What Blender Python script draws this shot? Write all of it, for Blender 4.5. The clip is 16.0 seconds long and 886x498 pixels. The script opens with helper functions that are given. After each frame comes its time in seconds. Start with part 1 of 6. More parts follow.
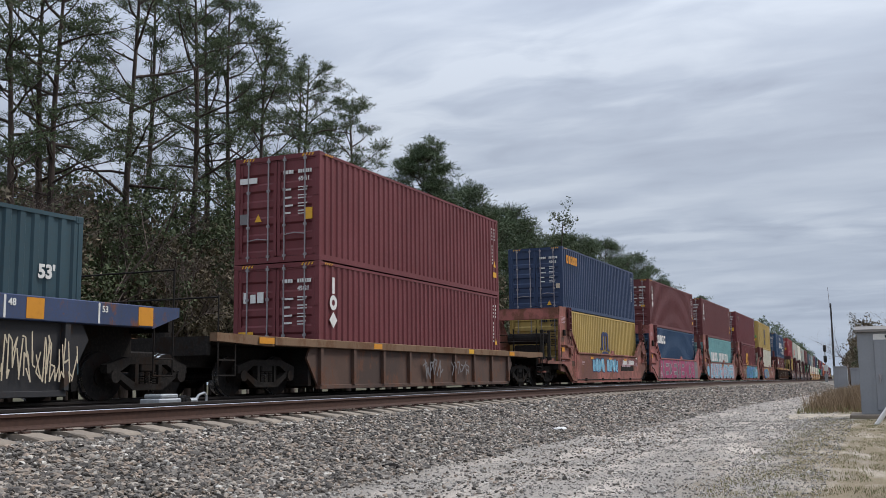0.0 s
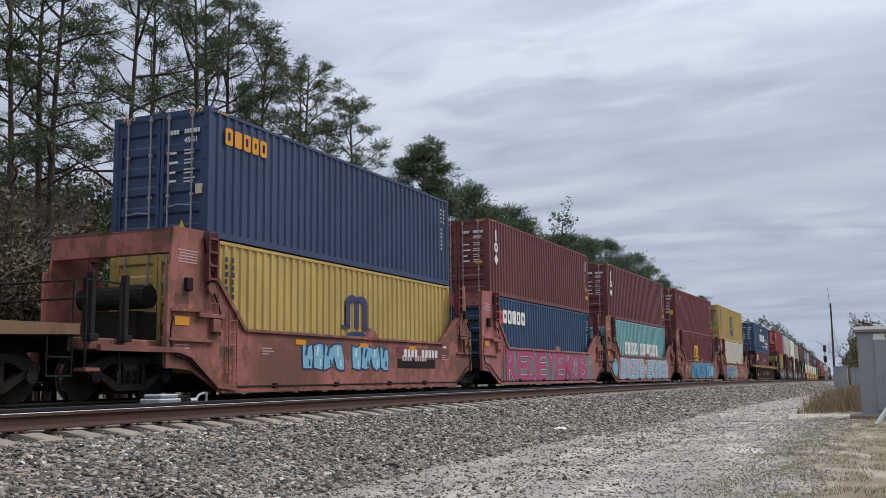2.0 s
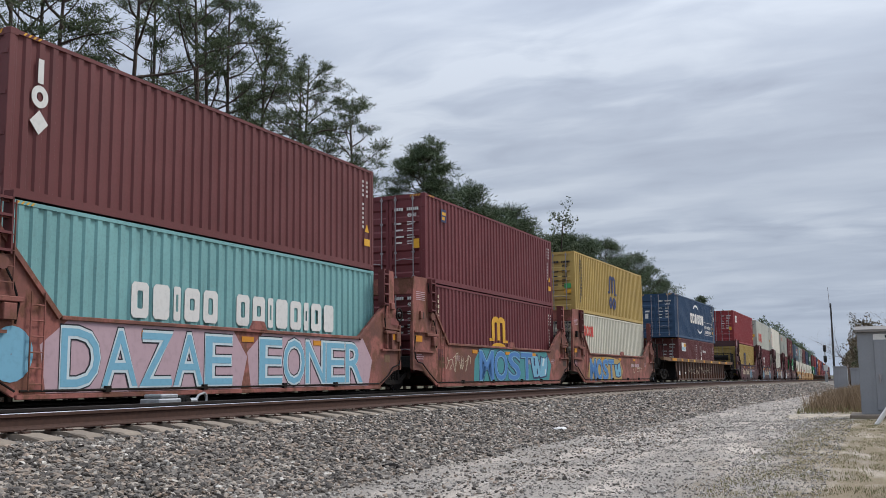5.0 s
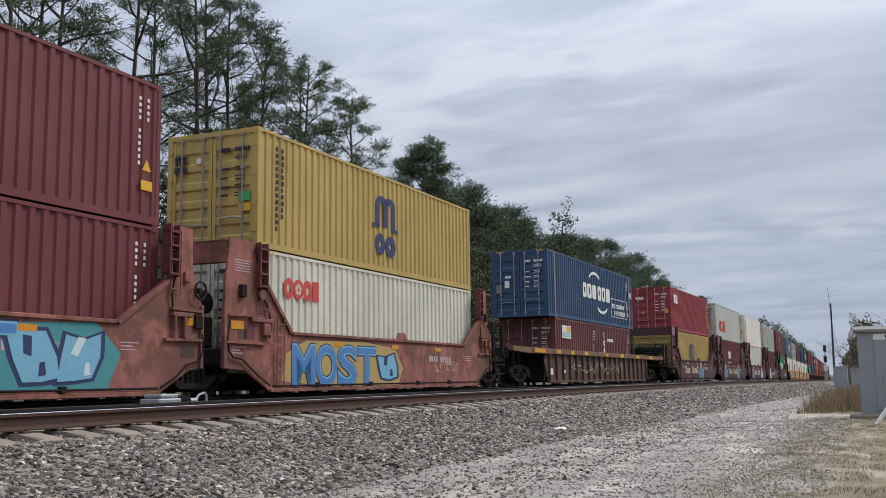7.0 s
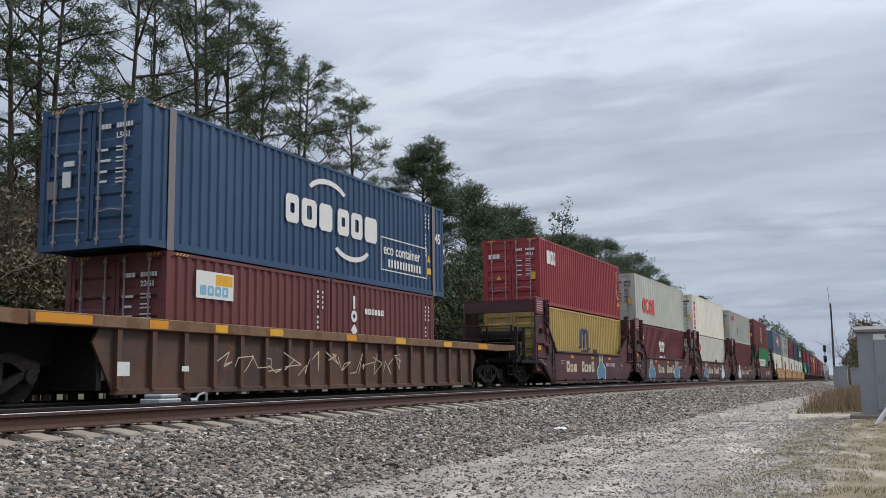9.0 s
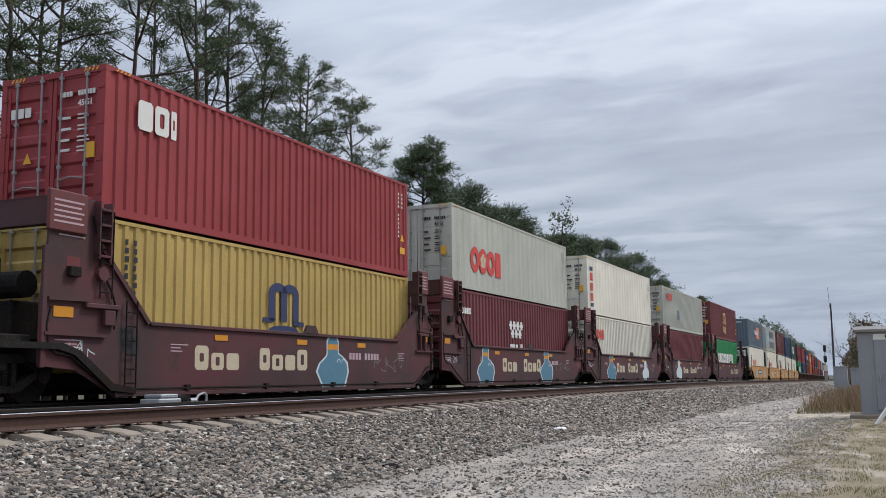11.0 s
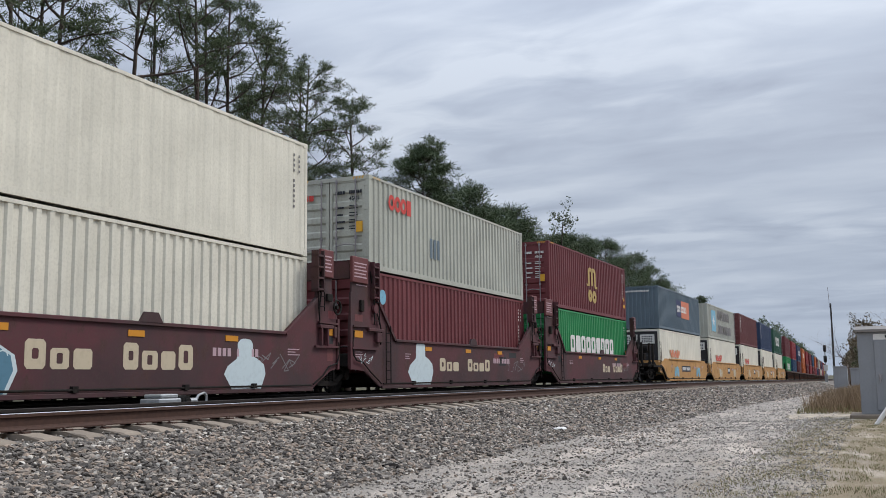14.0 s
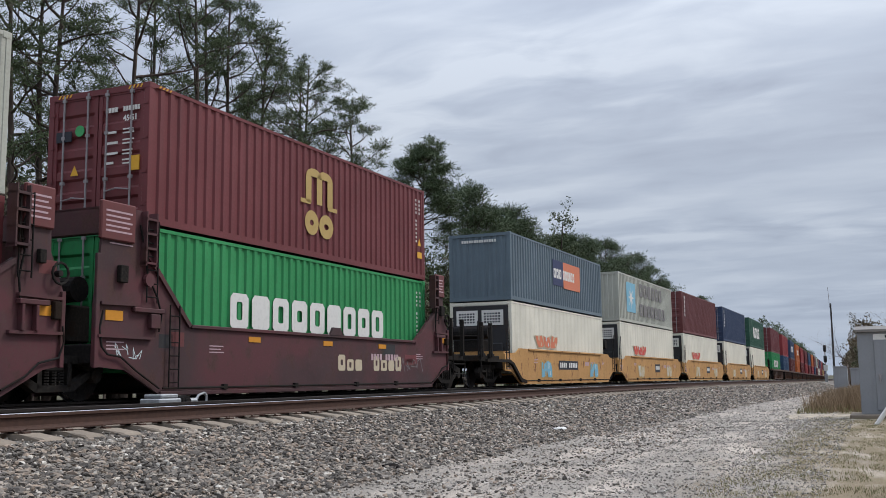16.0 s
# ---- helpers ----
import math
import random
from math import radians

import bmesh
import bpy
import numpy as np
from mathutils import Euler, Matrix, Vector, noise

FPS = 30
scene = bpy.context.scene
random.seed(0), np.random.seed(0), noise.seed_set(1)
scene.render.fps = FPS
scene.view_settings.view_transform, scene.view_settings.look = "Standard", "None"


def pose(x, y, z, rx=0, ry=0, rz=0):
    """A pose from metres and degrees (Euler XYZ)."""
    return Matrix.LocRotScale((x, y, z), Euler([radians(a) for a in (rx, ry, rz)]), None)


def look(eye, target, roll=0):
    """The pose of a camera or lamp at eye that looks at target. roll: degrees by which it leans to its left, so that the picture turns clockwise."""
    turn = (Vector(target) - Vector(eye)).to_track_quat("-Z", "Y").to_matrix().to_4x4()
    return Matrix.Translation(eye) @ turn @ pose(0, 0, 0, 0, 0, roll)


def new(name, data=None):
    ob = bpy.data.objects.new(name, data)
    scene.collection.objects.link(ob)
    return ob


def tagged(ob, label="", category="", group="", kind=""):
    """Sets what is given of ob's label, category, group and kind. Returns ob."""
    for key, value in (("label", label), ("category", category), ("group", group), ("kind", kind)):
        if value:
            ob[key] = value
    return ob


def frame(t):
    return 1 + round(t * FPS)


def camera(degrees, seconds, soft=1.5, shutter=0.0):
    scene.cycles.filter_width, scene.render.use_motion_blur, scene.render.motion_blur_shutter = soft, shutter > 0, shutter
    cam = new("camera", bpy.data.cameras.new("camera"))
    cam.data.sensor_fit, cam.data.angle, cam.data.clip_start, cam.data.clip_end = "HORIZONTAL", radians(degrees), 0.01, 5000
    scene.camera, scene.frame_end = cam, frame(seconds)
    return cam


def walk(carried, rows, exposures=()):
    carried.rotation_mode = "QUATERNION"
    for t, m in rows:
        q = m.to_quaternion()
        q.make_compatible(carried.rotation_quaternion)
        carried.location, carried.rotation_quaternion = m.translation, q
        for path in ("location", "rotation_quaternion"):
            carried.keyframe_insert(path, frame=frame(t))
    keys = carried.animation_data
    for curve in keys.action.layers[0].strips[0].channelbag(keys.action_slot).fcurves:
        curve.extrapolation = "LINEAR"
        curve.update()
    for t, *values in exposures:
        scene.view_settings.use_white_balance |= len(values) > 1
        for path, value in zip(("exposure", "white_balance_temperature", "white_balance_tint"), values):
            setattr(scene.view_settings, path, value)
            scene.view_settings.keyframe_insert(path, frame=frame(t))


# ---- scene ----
# ---- camera: it stands still beside the line ----
cam = camera(48.36, 16.0, soft=0.85)
EYE = pose(0, 0, 0.315) @ pose(0, 0, 0, 0, 0, 23.417) @ pose(0, 0, 0, 90 + 7.505, 0, 0) @ pose(0, 0, 0, 0, 0, -0.696)
walk(cam, [(0, EYE), (16, EYE)], exposures=[(0, 0.0, 6500, 10), (16, 0.0, 6500, 10)])

# ---- world: even overcast with streaked cloud, and a wide weak sun ----
SUN_EL, SUN_AZ = 40, 46
world = bpy.data.worlds.new("world")
scene.world = world
world.use_nodes = True
wt = world.node_tree
wt.nodes.clear()


def wn(kind, **kw):
    n = wt.nodes.new(kind)
    for k, v in kw.items():
        n.inputs[k].default_value = v
    return n


w_out = wn("ShaderNodeOutputWorld")
w_bg = wn("ShaderNodeBackground", Strength=1.0)
w_sky = wn("ShaderNodeTexSky")
w_sky.sky_type, w_sky.sun_disc = "NISHITA", False
w_sky.sun_elevation, w_sky.sun_rotation = radians(SUN_EL), radians(SUN_AZ)
w_sky.dust_density = 3.0
w_scale = wt.nodes.new("ShaderNodeVectorMath")
w_scale.operation = "SCALE"
w_scale.inputs["Scale"].default_value = 0.10
wt.links.new(w_sky.outputs[0], w_scale.inputs[0])
w_co = wn("ShaderNodeTexCoord")
w_sep = wn("ShaderNodeSeparateXYZ")
wt.links.new(w_co.outputs["Generated"], w_sep.inputs[0])


def wmath(op, a, b=None):
    n = wt.nodes.new("ShaderNodeMath")
    n.operation = op
    for i, v in enumerate((a, b)):
        if v is None:
            continue
        if isinstance(v, (int, float)):
            n.inputs[i].default_value = v
        else:
            wt.links.new(v, n.inputs[i])
    return n.outputs[0]


w_up = wmath("ADD", wmath("MAXIMUM", w_sep.outputs["Z"], 0.0), 0.16)
w_comb = wn("ShaderNodeCombineXYZ")
wt.links.new(wmath("DIVIDE", w_sep.outputs["X"], w_up), w_comb.inputs["X"])
wt.links.new(wmath("DIVIDE", w_sep.outputs["Y"], w_up), w_comb.inputs["Y"])
w_map = wn("ShaderNodeMapping", Rotation=(0, 0, radians(-22)), Scale=(0.55, 1.7, 1.0), Location=(0.7, 0.4, 0))
wt.links.new(w_comb.outputs[0], w_map.inputs["Vector"])
w_n1 = wn("ShaderNodeTexNoise", Scale=0.9, Detail=6.0, Roughness=0.52, Distortion=0.25)
wt.links.new(w_map.outputs[0], w_n1.inputs["Vector"])
w_n2 = wn("ShaderNodeTexNoise", Scale=2.6, Detail=4.0, Roughness=0.5)
wt.links.new(w_map.outputs[0], w_n2.inputs["Vector"])
w_map2 = wn("ShaderNodeMapping", Rotation=(0, 0, radians(-30)), Scale=(1.0, 1.9, 1.0), Location=(3.1, 1.4, 0))
wt.links.new(w_comb.outputs[0], w_map2.inputs["Vector"])
w_n3 = wn("ShaderNodeTexNoise", Scale=3.4, Detail=5.0, Roughness=0.5, Distortion=0.5)
wt.links.new(w_map2.outputs[0], w_n3.inputs["Vector"])
w_n4 = wn("ShaderNodeTexNoise", Scale=0.8, Detail=2.0)
wt.links.new(w_map2.outputs[0], w_n4.inputs["Vector"])
w_patch = wmath("MULTIPLY", wmath("MAXIMUM", wmath("SUBTRACT", w_n4.outputs[0], 0.36), 0.0), 3.6)
w_billow = wmath("MULTIPLY", wmath("SUBTRACT", w_n3.outputs[0], 0.5), w_patch)
w_mix = wmath("ADD", wmath("ADD", wmath("MULTIPLY", w_n1.outputs[0], 0.66), wmath("MULTIPLY", w_n2.outputs[0], 0.34)), wmath("MULTIPLY", w_billow, 0.75))
w_ramp = wn("ShaderNodeValToRGB")
w_ramp.color_ramp.elements[0].position, w_ramp.color_ramp.elements[0].color = 0.34, (0.325, 0.365, 0.450, 1)
w_ramp.color_ramp.elements[1].position, w_ramp.color_ramp.elements[1].color = 0.66, (0.525, 0.575, 0.655, 1)
w_mid = w_ramp.color_ramp.elements.new(0.5)
w_mid.color = (0.405, 0.455, 0.545, 1)
wt.links.new(w_mix, w_ramp.inputs[0])
w_join = wt.nodes.new("ShaderNodeMix")
w_join.data_type = "RGBA"
w_join.inputs[0].default_value = 0.93
wt.links.new(w_scale.outputs[0], w_join.inputs[6])
wt.links.new(w_ramp.outputs[0], w_join.inputs[7])
w_high = wmath("ADD", wmath("MULTIPLY", wmath("POWER", wmath("MAXIMUM", w_sep.outputs["Z"], 0.0), 2.0), 3.3), 1.02)
wt.links.new(w_high, w_bg.inputs["Strength"])
w_low = wt.nodes.new("ShaderNodeMix")
w_low.data_type = "RGBA"
wt.links.new(wmath("MULTIPLY", wmath("POWER", wmath("SUBTRACT", 1.0, wmath("MINIMUM", wmath("MULTIPLY", wmath("MAXIMUM", w_sep.outputs["Z"], 0.0), 4.0), 1.0)), 1.3), 0.6), w_low.inputs[0])
wt.links.new(w_join.outputs[2], w_low.inputs[6])
w_low.inputs[7].default_value = (0.40, 0.485, 0.625, 1)
wt.links.new(w_low.outputs[2], w_bg.inputs["Color"])
wt.links.new(w_bg.outputs[0], w_out.inputs[0])

sun = bpy.data.lights.new("sun", "SUN")
sun.energy, sun.angle, sun.color = 2.2, radians(14), (1.0, 0.96, 0.9)
sun_ob = new("sun", sun)
az = radians(SUN_AZ)
sun_ob.matrix_world = look((math.sin(az) * 50, math.cos(az) * 50, 60), (0, 0, 0))


# ---- materials ----
class Nodes:
    """A small builder of node materials."""

    def __init__(self, name, rough=0.7, metal=0.0, spec=0.3):
        self.m = bpy.data.materials.new(name)
        self.m.use_nodes = True
        self.t = self.m.node_tree
        self.b = self.t.nodes["Principled BSDF"]
        self.b.inputs["Roughness"].default_value = rough
        self.b.inputs["Metallic"].default_value = metal
        self.b.inputs["Specular IOR Level"].default_value = spec
        self.co = self.t.nodes.new("ShaderNodeTexCoord").outputs["Object"]

    def node(self, kind, **kw):
        n = self.t.nodes.new(kind)
        for k, v in kw.items():
            n.inputs[k].default_value = v
        return n

    def noise(self, scale, detail=4.0, stretch=(1, 1, 1), rough=0.55, co=None):
        mp = self.node("ShaderNodeMapping", Scale=stretch)
        self.t.links.new(co or self.co, mp.inputs[0])
        n = self.node("ShaderNodeTexNoise", Scale=scale, Detail=detail, Roughness=rough)
        self.t.links.new(mp.outputs[0], n.inputs["Vector"])
        return n.outputs[0]

    def ramp(self, fac, stops):
        r = self.node("ShaderNodeValToRGB")
        e = r.color_ramp.elements
        while len(e) < len(stops):
            e.new(0.5)
        for el, (p, c) in zip(e, stops):
            el.position = p
            el.color = (*c, 1) if isinstance(c, tuple) else (c, c, c, 1)
        self.t.links.new(fac, r.inputs[0])
        return r.outputs[0]

    def mix(self, fac, a, b, blend="MIX"):
        n = self.t.nodes.new("ShaderNodeMix")
        n.data_type, n.blend_type = "RGBA", blend
        for v, i in ((fac, 0), (a, 6), (b, 7)):
            if isinstance(v, (int, float)):
                n.inputs[i].default_value = v
            elif isinstance(v, tuple):
                n.inputs[i].default_value = (*v, 1)
            else:
                self.t.links.new(v, n.inputs[i])
        return n.outputs[2]

    def math(self, op, a, b):
        n = self.t.nodes.new("ShaderNodeMath")
        n.operation = op
        for i, v in enumerate((a, b)):
            if isinstance(v, (int, float)):
                n.inputs[i].default_value = v
            else:
                self.t.links.new(v, n.inputs[i])
        return n.outputs[0]

    def random(self):
        return self.node("ShaderNodeObjectInfo").outputs["Random"]

    def island(self):
        return self.node("ShaderNodeNewGeometry").outputs["Random Per Island"]

    def colour(self, c):
        if isinstance(c, tuple):
            self.b.inputs["Base Color"].default_value = (*c, 1)
        else:
            self.t.links.new(c, self.b.inputs["Base Color"])
        return self

    def rough(self, c):
        self.t.links.new(c, self.b.inputs["Roughness"])
        return self

    def bump(self, h, strength=0.3, dist=0.01):
        n = self.node("ShaderNodeBump", Strength=strength, Distance=dist)
        self.t.links.new(h, n.inputs["Height"])
        self.t.links.new(n.outputs[0], self.b.inputs["Normal"])
        return self


def tone(c, k):
    return tuple(min(1.0, v * k) for v in c)


def paint(name, c, rough=0.5, dirt=0.35, rust=0.0, rust_c=(0.13, 0.05, 0.025), patch=None):
    """Weathered paint on steel: faded patches, run-off streaks, fine grime and flecks of rust."""
    n = Nodes(name, rough)
    big = n.noise(0.55, 3)
    base = n.mix(n.ramp(big, [(0.3, 0.0), (0.7, 1.0)]), tone(c, 0.86), tuple(min(1, v * 1.08 + 0.008) for v in c))
    streak = n.noise(1.0, 5, (5.0, 5.0, 0.35))
    base = n.mix(n.ramp(streak, [(0.52, 0.0), (0.78, dirt)]), base, tuple(v * 0.4 + 0.02 for v in c))
    if patch:
        base = n.mix(n.ramp(n.noise(0.42, 4, (1, 1, 1.3)), [(0.44, 0.0), (0.58, 0.85)]), base, patch)
        base = n.mix(n.ramp(n.noise(1.1, 6, (1, 0.6, 1)), [(0.56, 0.0), (0.63, 0.6)]), base, tone(c, 1.25))
    grime = n.noise(22, 5)
    base = n.mix(n.ramp(grime, [(0.45, 0.0), (0.8, dirt * 0.7)]), base, (0.10, 0.085, 0.07))
    if rust:
        r = n.noise(2.1, 8, (1, 1, 0.7), 0.68)
        base = n.mix(n.ramp(r, [(0.60 - 0.16 * rust, 0.0), (0.66 - 0.12 * rust, 0.9)]), base,
                     n.mix(n.noise(30, 3), tone(rust_c, 0.6), tone(rust_c, 1.5)))
    n.colour(base)
    n.rough(n.ramp(grime, [(0.3, rough - 0.08), (0.7, min(1, rough + 0.2))]))
    return n.bump(n.noise(6, 4), 0.12, 0.01).m


def flat_paint(name, c, rough=0.6):
    """Lettering, stickers and small fittings: one colour, worn."""
    n = Nodes(name, rough)
    w = n.noise(9, 5)
    return n.colour(n.mix(n.ramp(w, [(0.5, 0.0), (0.8, 0.4)]), c, tone(c, 0.6))).m


M = {}
for key, c in dict(maroon=(0.135, 0.026, 0.030), maroon_dull=(0.125, 0.032, 0.032), red=(0.26, 0.030, 0.034),
                   navy=(0.022, 0.042, 0.095), blue=(0.022, 0.060, 0.125), teal_dark=(0.020, 0.052, 0.068),
                   yellow=(0.42, 0.29, 0.085), aqua=(0.17, 0.36, 0.36), green=(0.018, 0.23, 0.070),
                   green_dark=(0.02, 0.08, 0.05), slate=(0.105, 0.145, 0.175), orange=(0.44, 0.105, 0.022)).items():
    M[key] = paint("paint_" + key, c, 0.5, 0.3, 0.0)
M["white"] = paint("paint_white", (0.65, 0.62, 0.52), 0.45, 0.26)
M["cream"] = paint("paint_cream", (0.60, 0.57, 0.46), 0.5, 0.36)
M["grey"] = paint("paint_grey", (0.40, 0.405, 0.35), 0.5, 0.34)
M["car_pink"] = paint("car_pink", (0.31, 0.108, 0.088), 0.75, 0.5, 0.75, (0.14, 0.062, 0.038), (0.115, 0.052, 0.040))
M["car_rose"] = paint("car_rose", (0.33, 0.115, 0.105), 0.7, 0.4, 0.25, (0.16, 0.06, 0.04), (0.24, 0.085, 0.075))
M["car_maroon"] = paint("car_maroon", (0.050, 0.022, 0.025), 0.65, 0.5, 0.4, (0.060, 0.028, 0.024), (0.095, 0.026, 0.032))
M["car_brown"] = paint("car_brown", (0.092, 0.052, 0.038), 0.8, 0.5, 0.5, (0.11, 0.050, 0.030), (0.058, 0.038, 0.032))
M["car_chord"] = paint("car_chord", (0.17, 0.10, 0.055), 0.8, 0.5, 0.7, (0.12, 0.06, 0.03))
M["car_blue"] = paint("car_blue", (0.035, 0.055, 0.12), 0.7, 0.5, 0.3)
M["car_black"] = paint("car_black", (0.022, 0.022, 0.025), 0.75, 0.4, 0.2, (0.05, 0.03, 0.02))
M["car_tan"] = paint("car_tan", (0.47, 0.25, 0.085), 0.7, 0.4, 0.25)
# colours and specular pushed near black to deepen the shade under the cars
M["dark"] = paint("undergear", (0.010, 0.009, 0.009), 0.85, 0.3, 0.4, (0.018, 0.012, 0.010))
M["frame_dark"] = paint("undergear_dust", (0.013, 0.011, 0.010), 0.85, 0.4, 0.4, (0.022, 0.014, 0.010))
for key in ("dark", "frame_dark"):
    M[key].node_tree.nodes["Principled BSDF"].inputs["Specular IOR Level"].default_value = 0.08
M["steel_rod"] = flat_paint("galvanised", (0.25, 0.23, 0.235), 0.45)
for key, c in dict(ink_white=(0.62, 0.61, 0.58), ink_black=(0.02, 0.022, 0.03), ink_red=(0.50, 0.055, 0.045),
                   ink_gold=(0.62, 0.33, 0.03), ink_amber=(0.55, 0.23, 0.02), ink_sky=(0.17, 0.38, 0.50), ink_pale=(0.52, 0.60, 0.62),
                   ink_cream=(0.50, 0.42, 0.30), ink_pink=(0.33, 0.055, 0.13), ink_navy=(0.03, 0.04, 0.10), ink_blue=(0.07, 0.19, 0.42),
                   ink_green=(0.05, 0.30, 0.10), ink_sand=(0.40, 0.28, 0.10), ink_grey=(0.16, 0.15, 0.15), ink_teal=(0.06, 0.24, 0.25),
                   ink_salmon=(0.55, 0.17, 0.09), ink_lavender=(0.44, 0.31, 0.34), ink_steel=(0.085, 0.19, 0.26)).items():
    M[key] = flat_paint(key, c)

n = Nodes("tread_steel", 0.25, 0.9)
M["tread"] = n.colour((0.55, 0.55, 0.56)).m
n = Nodes("rail_side", 0.85)
M["rail_side"] = n.colour(n.mix(n.noise(14, 6), (0.030, 0.016, 0.012), (0.080, 0.040, 0.028))).bump(n.noise(60), 0.3, 0.004).m
# darker copy of rail_side, with the train's shade put into its colour
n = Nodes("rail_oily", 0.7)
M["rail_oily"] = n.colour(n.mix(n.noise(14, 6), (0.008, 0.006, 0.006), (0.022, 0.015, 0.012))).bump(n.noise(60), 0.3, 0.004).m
n = Nodes("rail_head", 0.22, 0.95)
M["rail_head"] = n.colour(n.mix(n.noise(8, 3, (1, 0.1, 1)), (0.40, 0.40, 0.42), (0.62, 0.62, 0.63))).m
n = Nodes("concrete", 0.9)
g = n.noise(7, 6)
M["concrete"] = n.colour(n.mix(n.random(), n.mix(g, (0.12, 0.098, 0.078), (0.25, 0.205, 0.16)), n.mix(g, (0.17, 0.135, 0.105), (0.30, 0.25, 0.195)))).bump(n.noise(45, 6), 0.5, 0.006).m
n = Nodes("apron", 0.92)
M["apron"] = n.colour(n.mix(n.ramp(n.noise(3.0, 6), [(0.4, 0.0), (0.65, 1.0)]), (0.40, 0.34, 0.26), (0.26, 0.225, 0.18))).bump(n.noise(30, 5), 0.5, 0.01).m
n = Nodes("stone", 0.92)
M["stone"] = n.colour(n.mix(0.22, n.ramp(n.island(), [(0.0, (0.020, 0.018, 0.018)), (0.3, (0.075, 0.066, 0.060)), (0.55, (0.19, 0.168, 0.145)), (0.8, (0.29, 0.215, 0.160)), (0.93, (0.36, 0.32, 0.27)), (1.0, (0.58, 0.54, 0.48))]),
                            n.mix(n.noise(24, 5), (0.07, 0.062, 0.055), (0.38, 0.335, 0.285)))).bump(n.noise(70, 3), 0.4, 0.004).m
n = Nodes("road_stone", 0.95)
M["road_stone"] = n.colour(n.mix(0.3, n.ramp(n.island(), [(0.0, (0.07, 0.064, 0.058)), (0.35, (0.20, 0.18, 0.16)), (0.75, (0.33, 0.295, 0.255)), (1.0, (0.60, 0.56, 0.50))]), n.mix(n.noise(30, 4), (0.15, 0.14, 0.13), (0.45, 0.42, 0.38)))).m
n = Nodes("galvanised_box", 0.35, 0.5)
M["silver"] = n.colour(n.mix(n.noise(12, 4), (0.22, 0.23, 0.24), (0.46, 0.47, 0.48))).m
M["cabinet"] = paint("cabinet_grey", (0.225, 0.235, 0.25), 0.5, 0.18)
M["cabinet_roof"] = paint("cabinet_roof", (0.20, 0.185, 0.17), 0.6, 0.4)
M["pole"] = paint("pole_dark", (0.035, 0.033, 0.032), 0.8, 0.3)
n = Nodes("bark", 0.95)
M["bark"] = n.colour(n.ramp(n.noise(5, 6, (1, 1, 0.25)), [(0.3, (0.022, 0.017, 0.014)), (0.55, (0.058, 0.042, 0.034)), (0.8, (0.11, 0.085, 0.07))])).bump(n.noise(9, 6, (1, 1, 0.3)), 0.8, 0.03).m
n = Nodes("twig", 0.95)
M["twig"] = n.colour(n.mix(n.noise(3, 4), (0.07, 0.05, 0.04), (0.16, 0.125, 0.11))).m


def foliage(name, lo, hi):
    n = Nodes(name, 0.7, 0, 0.25)
    c = n.mix(n.island(), lo, hi)
    c = n.mix(n.ramp(n.noise(0.45, 3), [(0.35, 0.0), (0.7, 0.55)]), c, tone(hi, 1.25))
    return n.colour(c).m


M["needles"] = foliage("pine_needles", (0.030, 0.046, 0.022), (0.085, 0.112, 0.052))
M["needles_far"] = foliage("pine_needles_far", (0.036, 0.056, 0.028), (0.085, 0.115, 0.058))
M["leaves"] = foliage("oak_leaves", (0.034, 0.046, 0.022), (0.080, 0.100, 0.046))
M["leaves_brown"] = foliage("dry_leaves", (0.065, 0.052, 0.034), (0.15, 0.12, 0.075))
M["grass_dry"] = foliage("dry_grass", (0.105, 0.070, 0.040), (0.235, 0.165, 0.100))
M["grass_green"] = foliage("short_grass", (0.085, 0.092, 0.035), (0.20, 0.185, 0.085))


# ---- mesh helpers ----
def box(bm, x0, x1, y0, y1, z0, z1, bevel=0.0):
    m = Matrix.LocRotScale(((x0 + x1) / 2, (y0 + y1) / 2, (z0 + z1) / 2), None, (abs(x1 - x0), abs(y1 - y0), abs(z1 - z0)))
    made = bmesh.ops.create_cube(bm, size=1.0, matrix=m)
    if bevel:
        edges = list({e for v in made["verts"] for e in v.link_edges})
        bmesh.ops.bevel(bm, geom=edges, offset=bevel, segments=1, affect="EDGES", profile=0.5)
    return bm


def rod(bm, a, b, r, n=8, r2=None):
    a, b = Vector(a), Vector(b)
    d = b - a
    m = Matrix.Translation((a + b) / 2) @ d.to_track_quat("Z", "Y").to_matrix().to_4x4()
    bmesh.ops.create_cone(bm, cap_ends=True, segments=n, radius1=r, radius2=r if r2 is None else r2, depth=d.length, matrix=m)
    return bm


def prism(bm, pts, x0, x1):
    """A plate with the outline pts, as (y, z), from x0 to x1."""
    a = [bm.verts.new((x0, y, z)) for y, z in pts]
    b = [bm.verts.new((x1, y, z)) for y, z in pts]
    k = len(pts)
    bm.faces.new(a)
    bm.faces.new(list(reversed(b)))
    for i in range(k):
        j = (i + 1) % k
        bm.faces.new((a[j], a[i], b[i], b[j]))
    bmesh.ops.recalc_face_normals(bm, faces=bm.faces[:])
    return bm


def mesh_of(name, bm, mat):
    me = bpy.data.meshes.new(name)
    bm.to_mesh(me)
    bm.free()
    me.materials.append(mat)
    return me


def part(name, bm, material, parent, label=""):
    ob = new(name, mesh_of(name, bm, material))
    ob.parent = parent
    if label:
        ob["label"] = label
    return ob


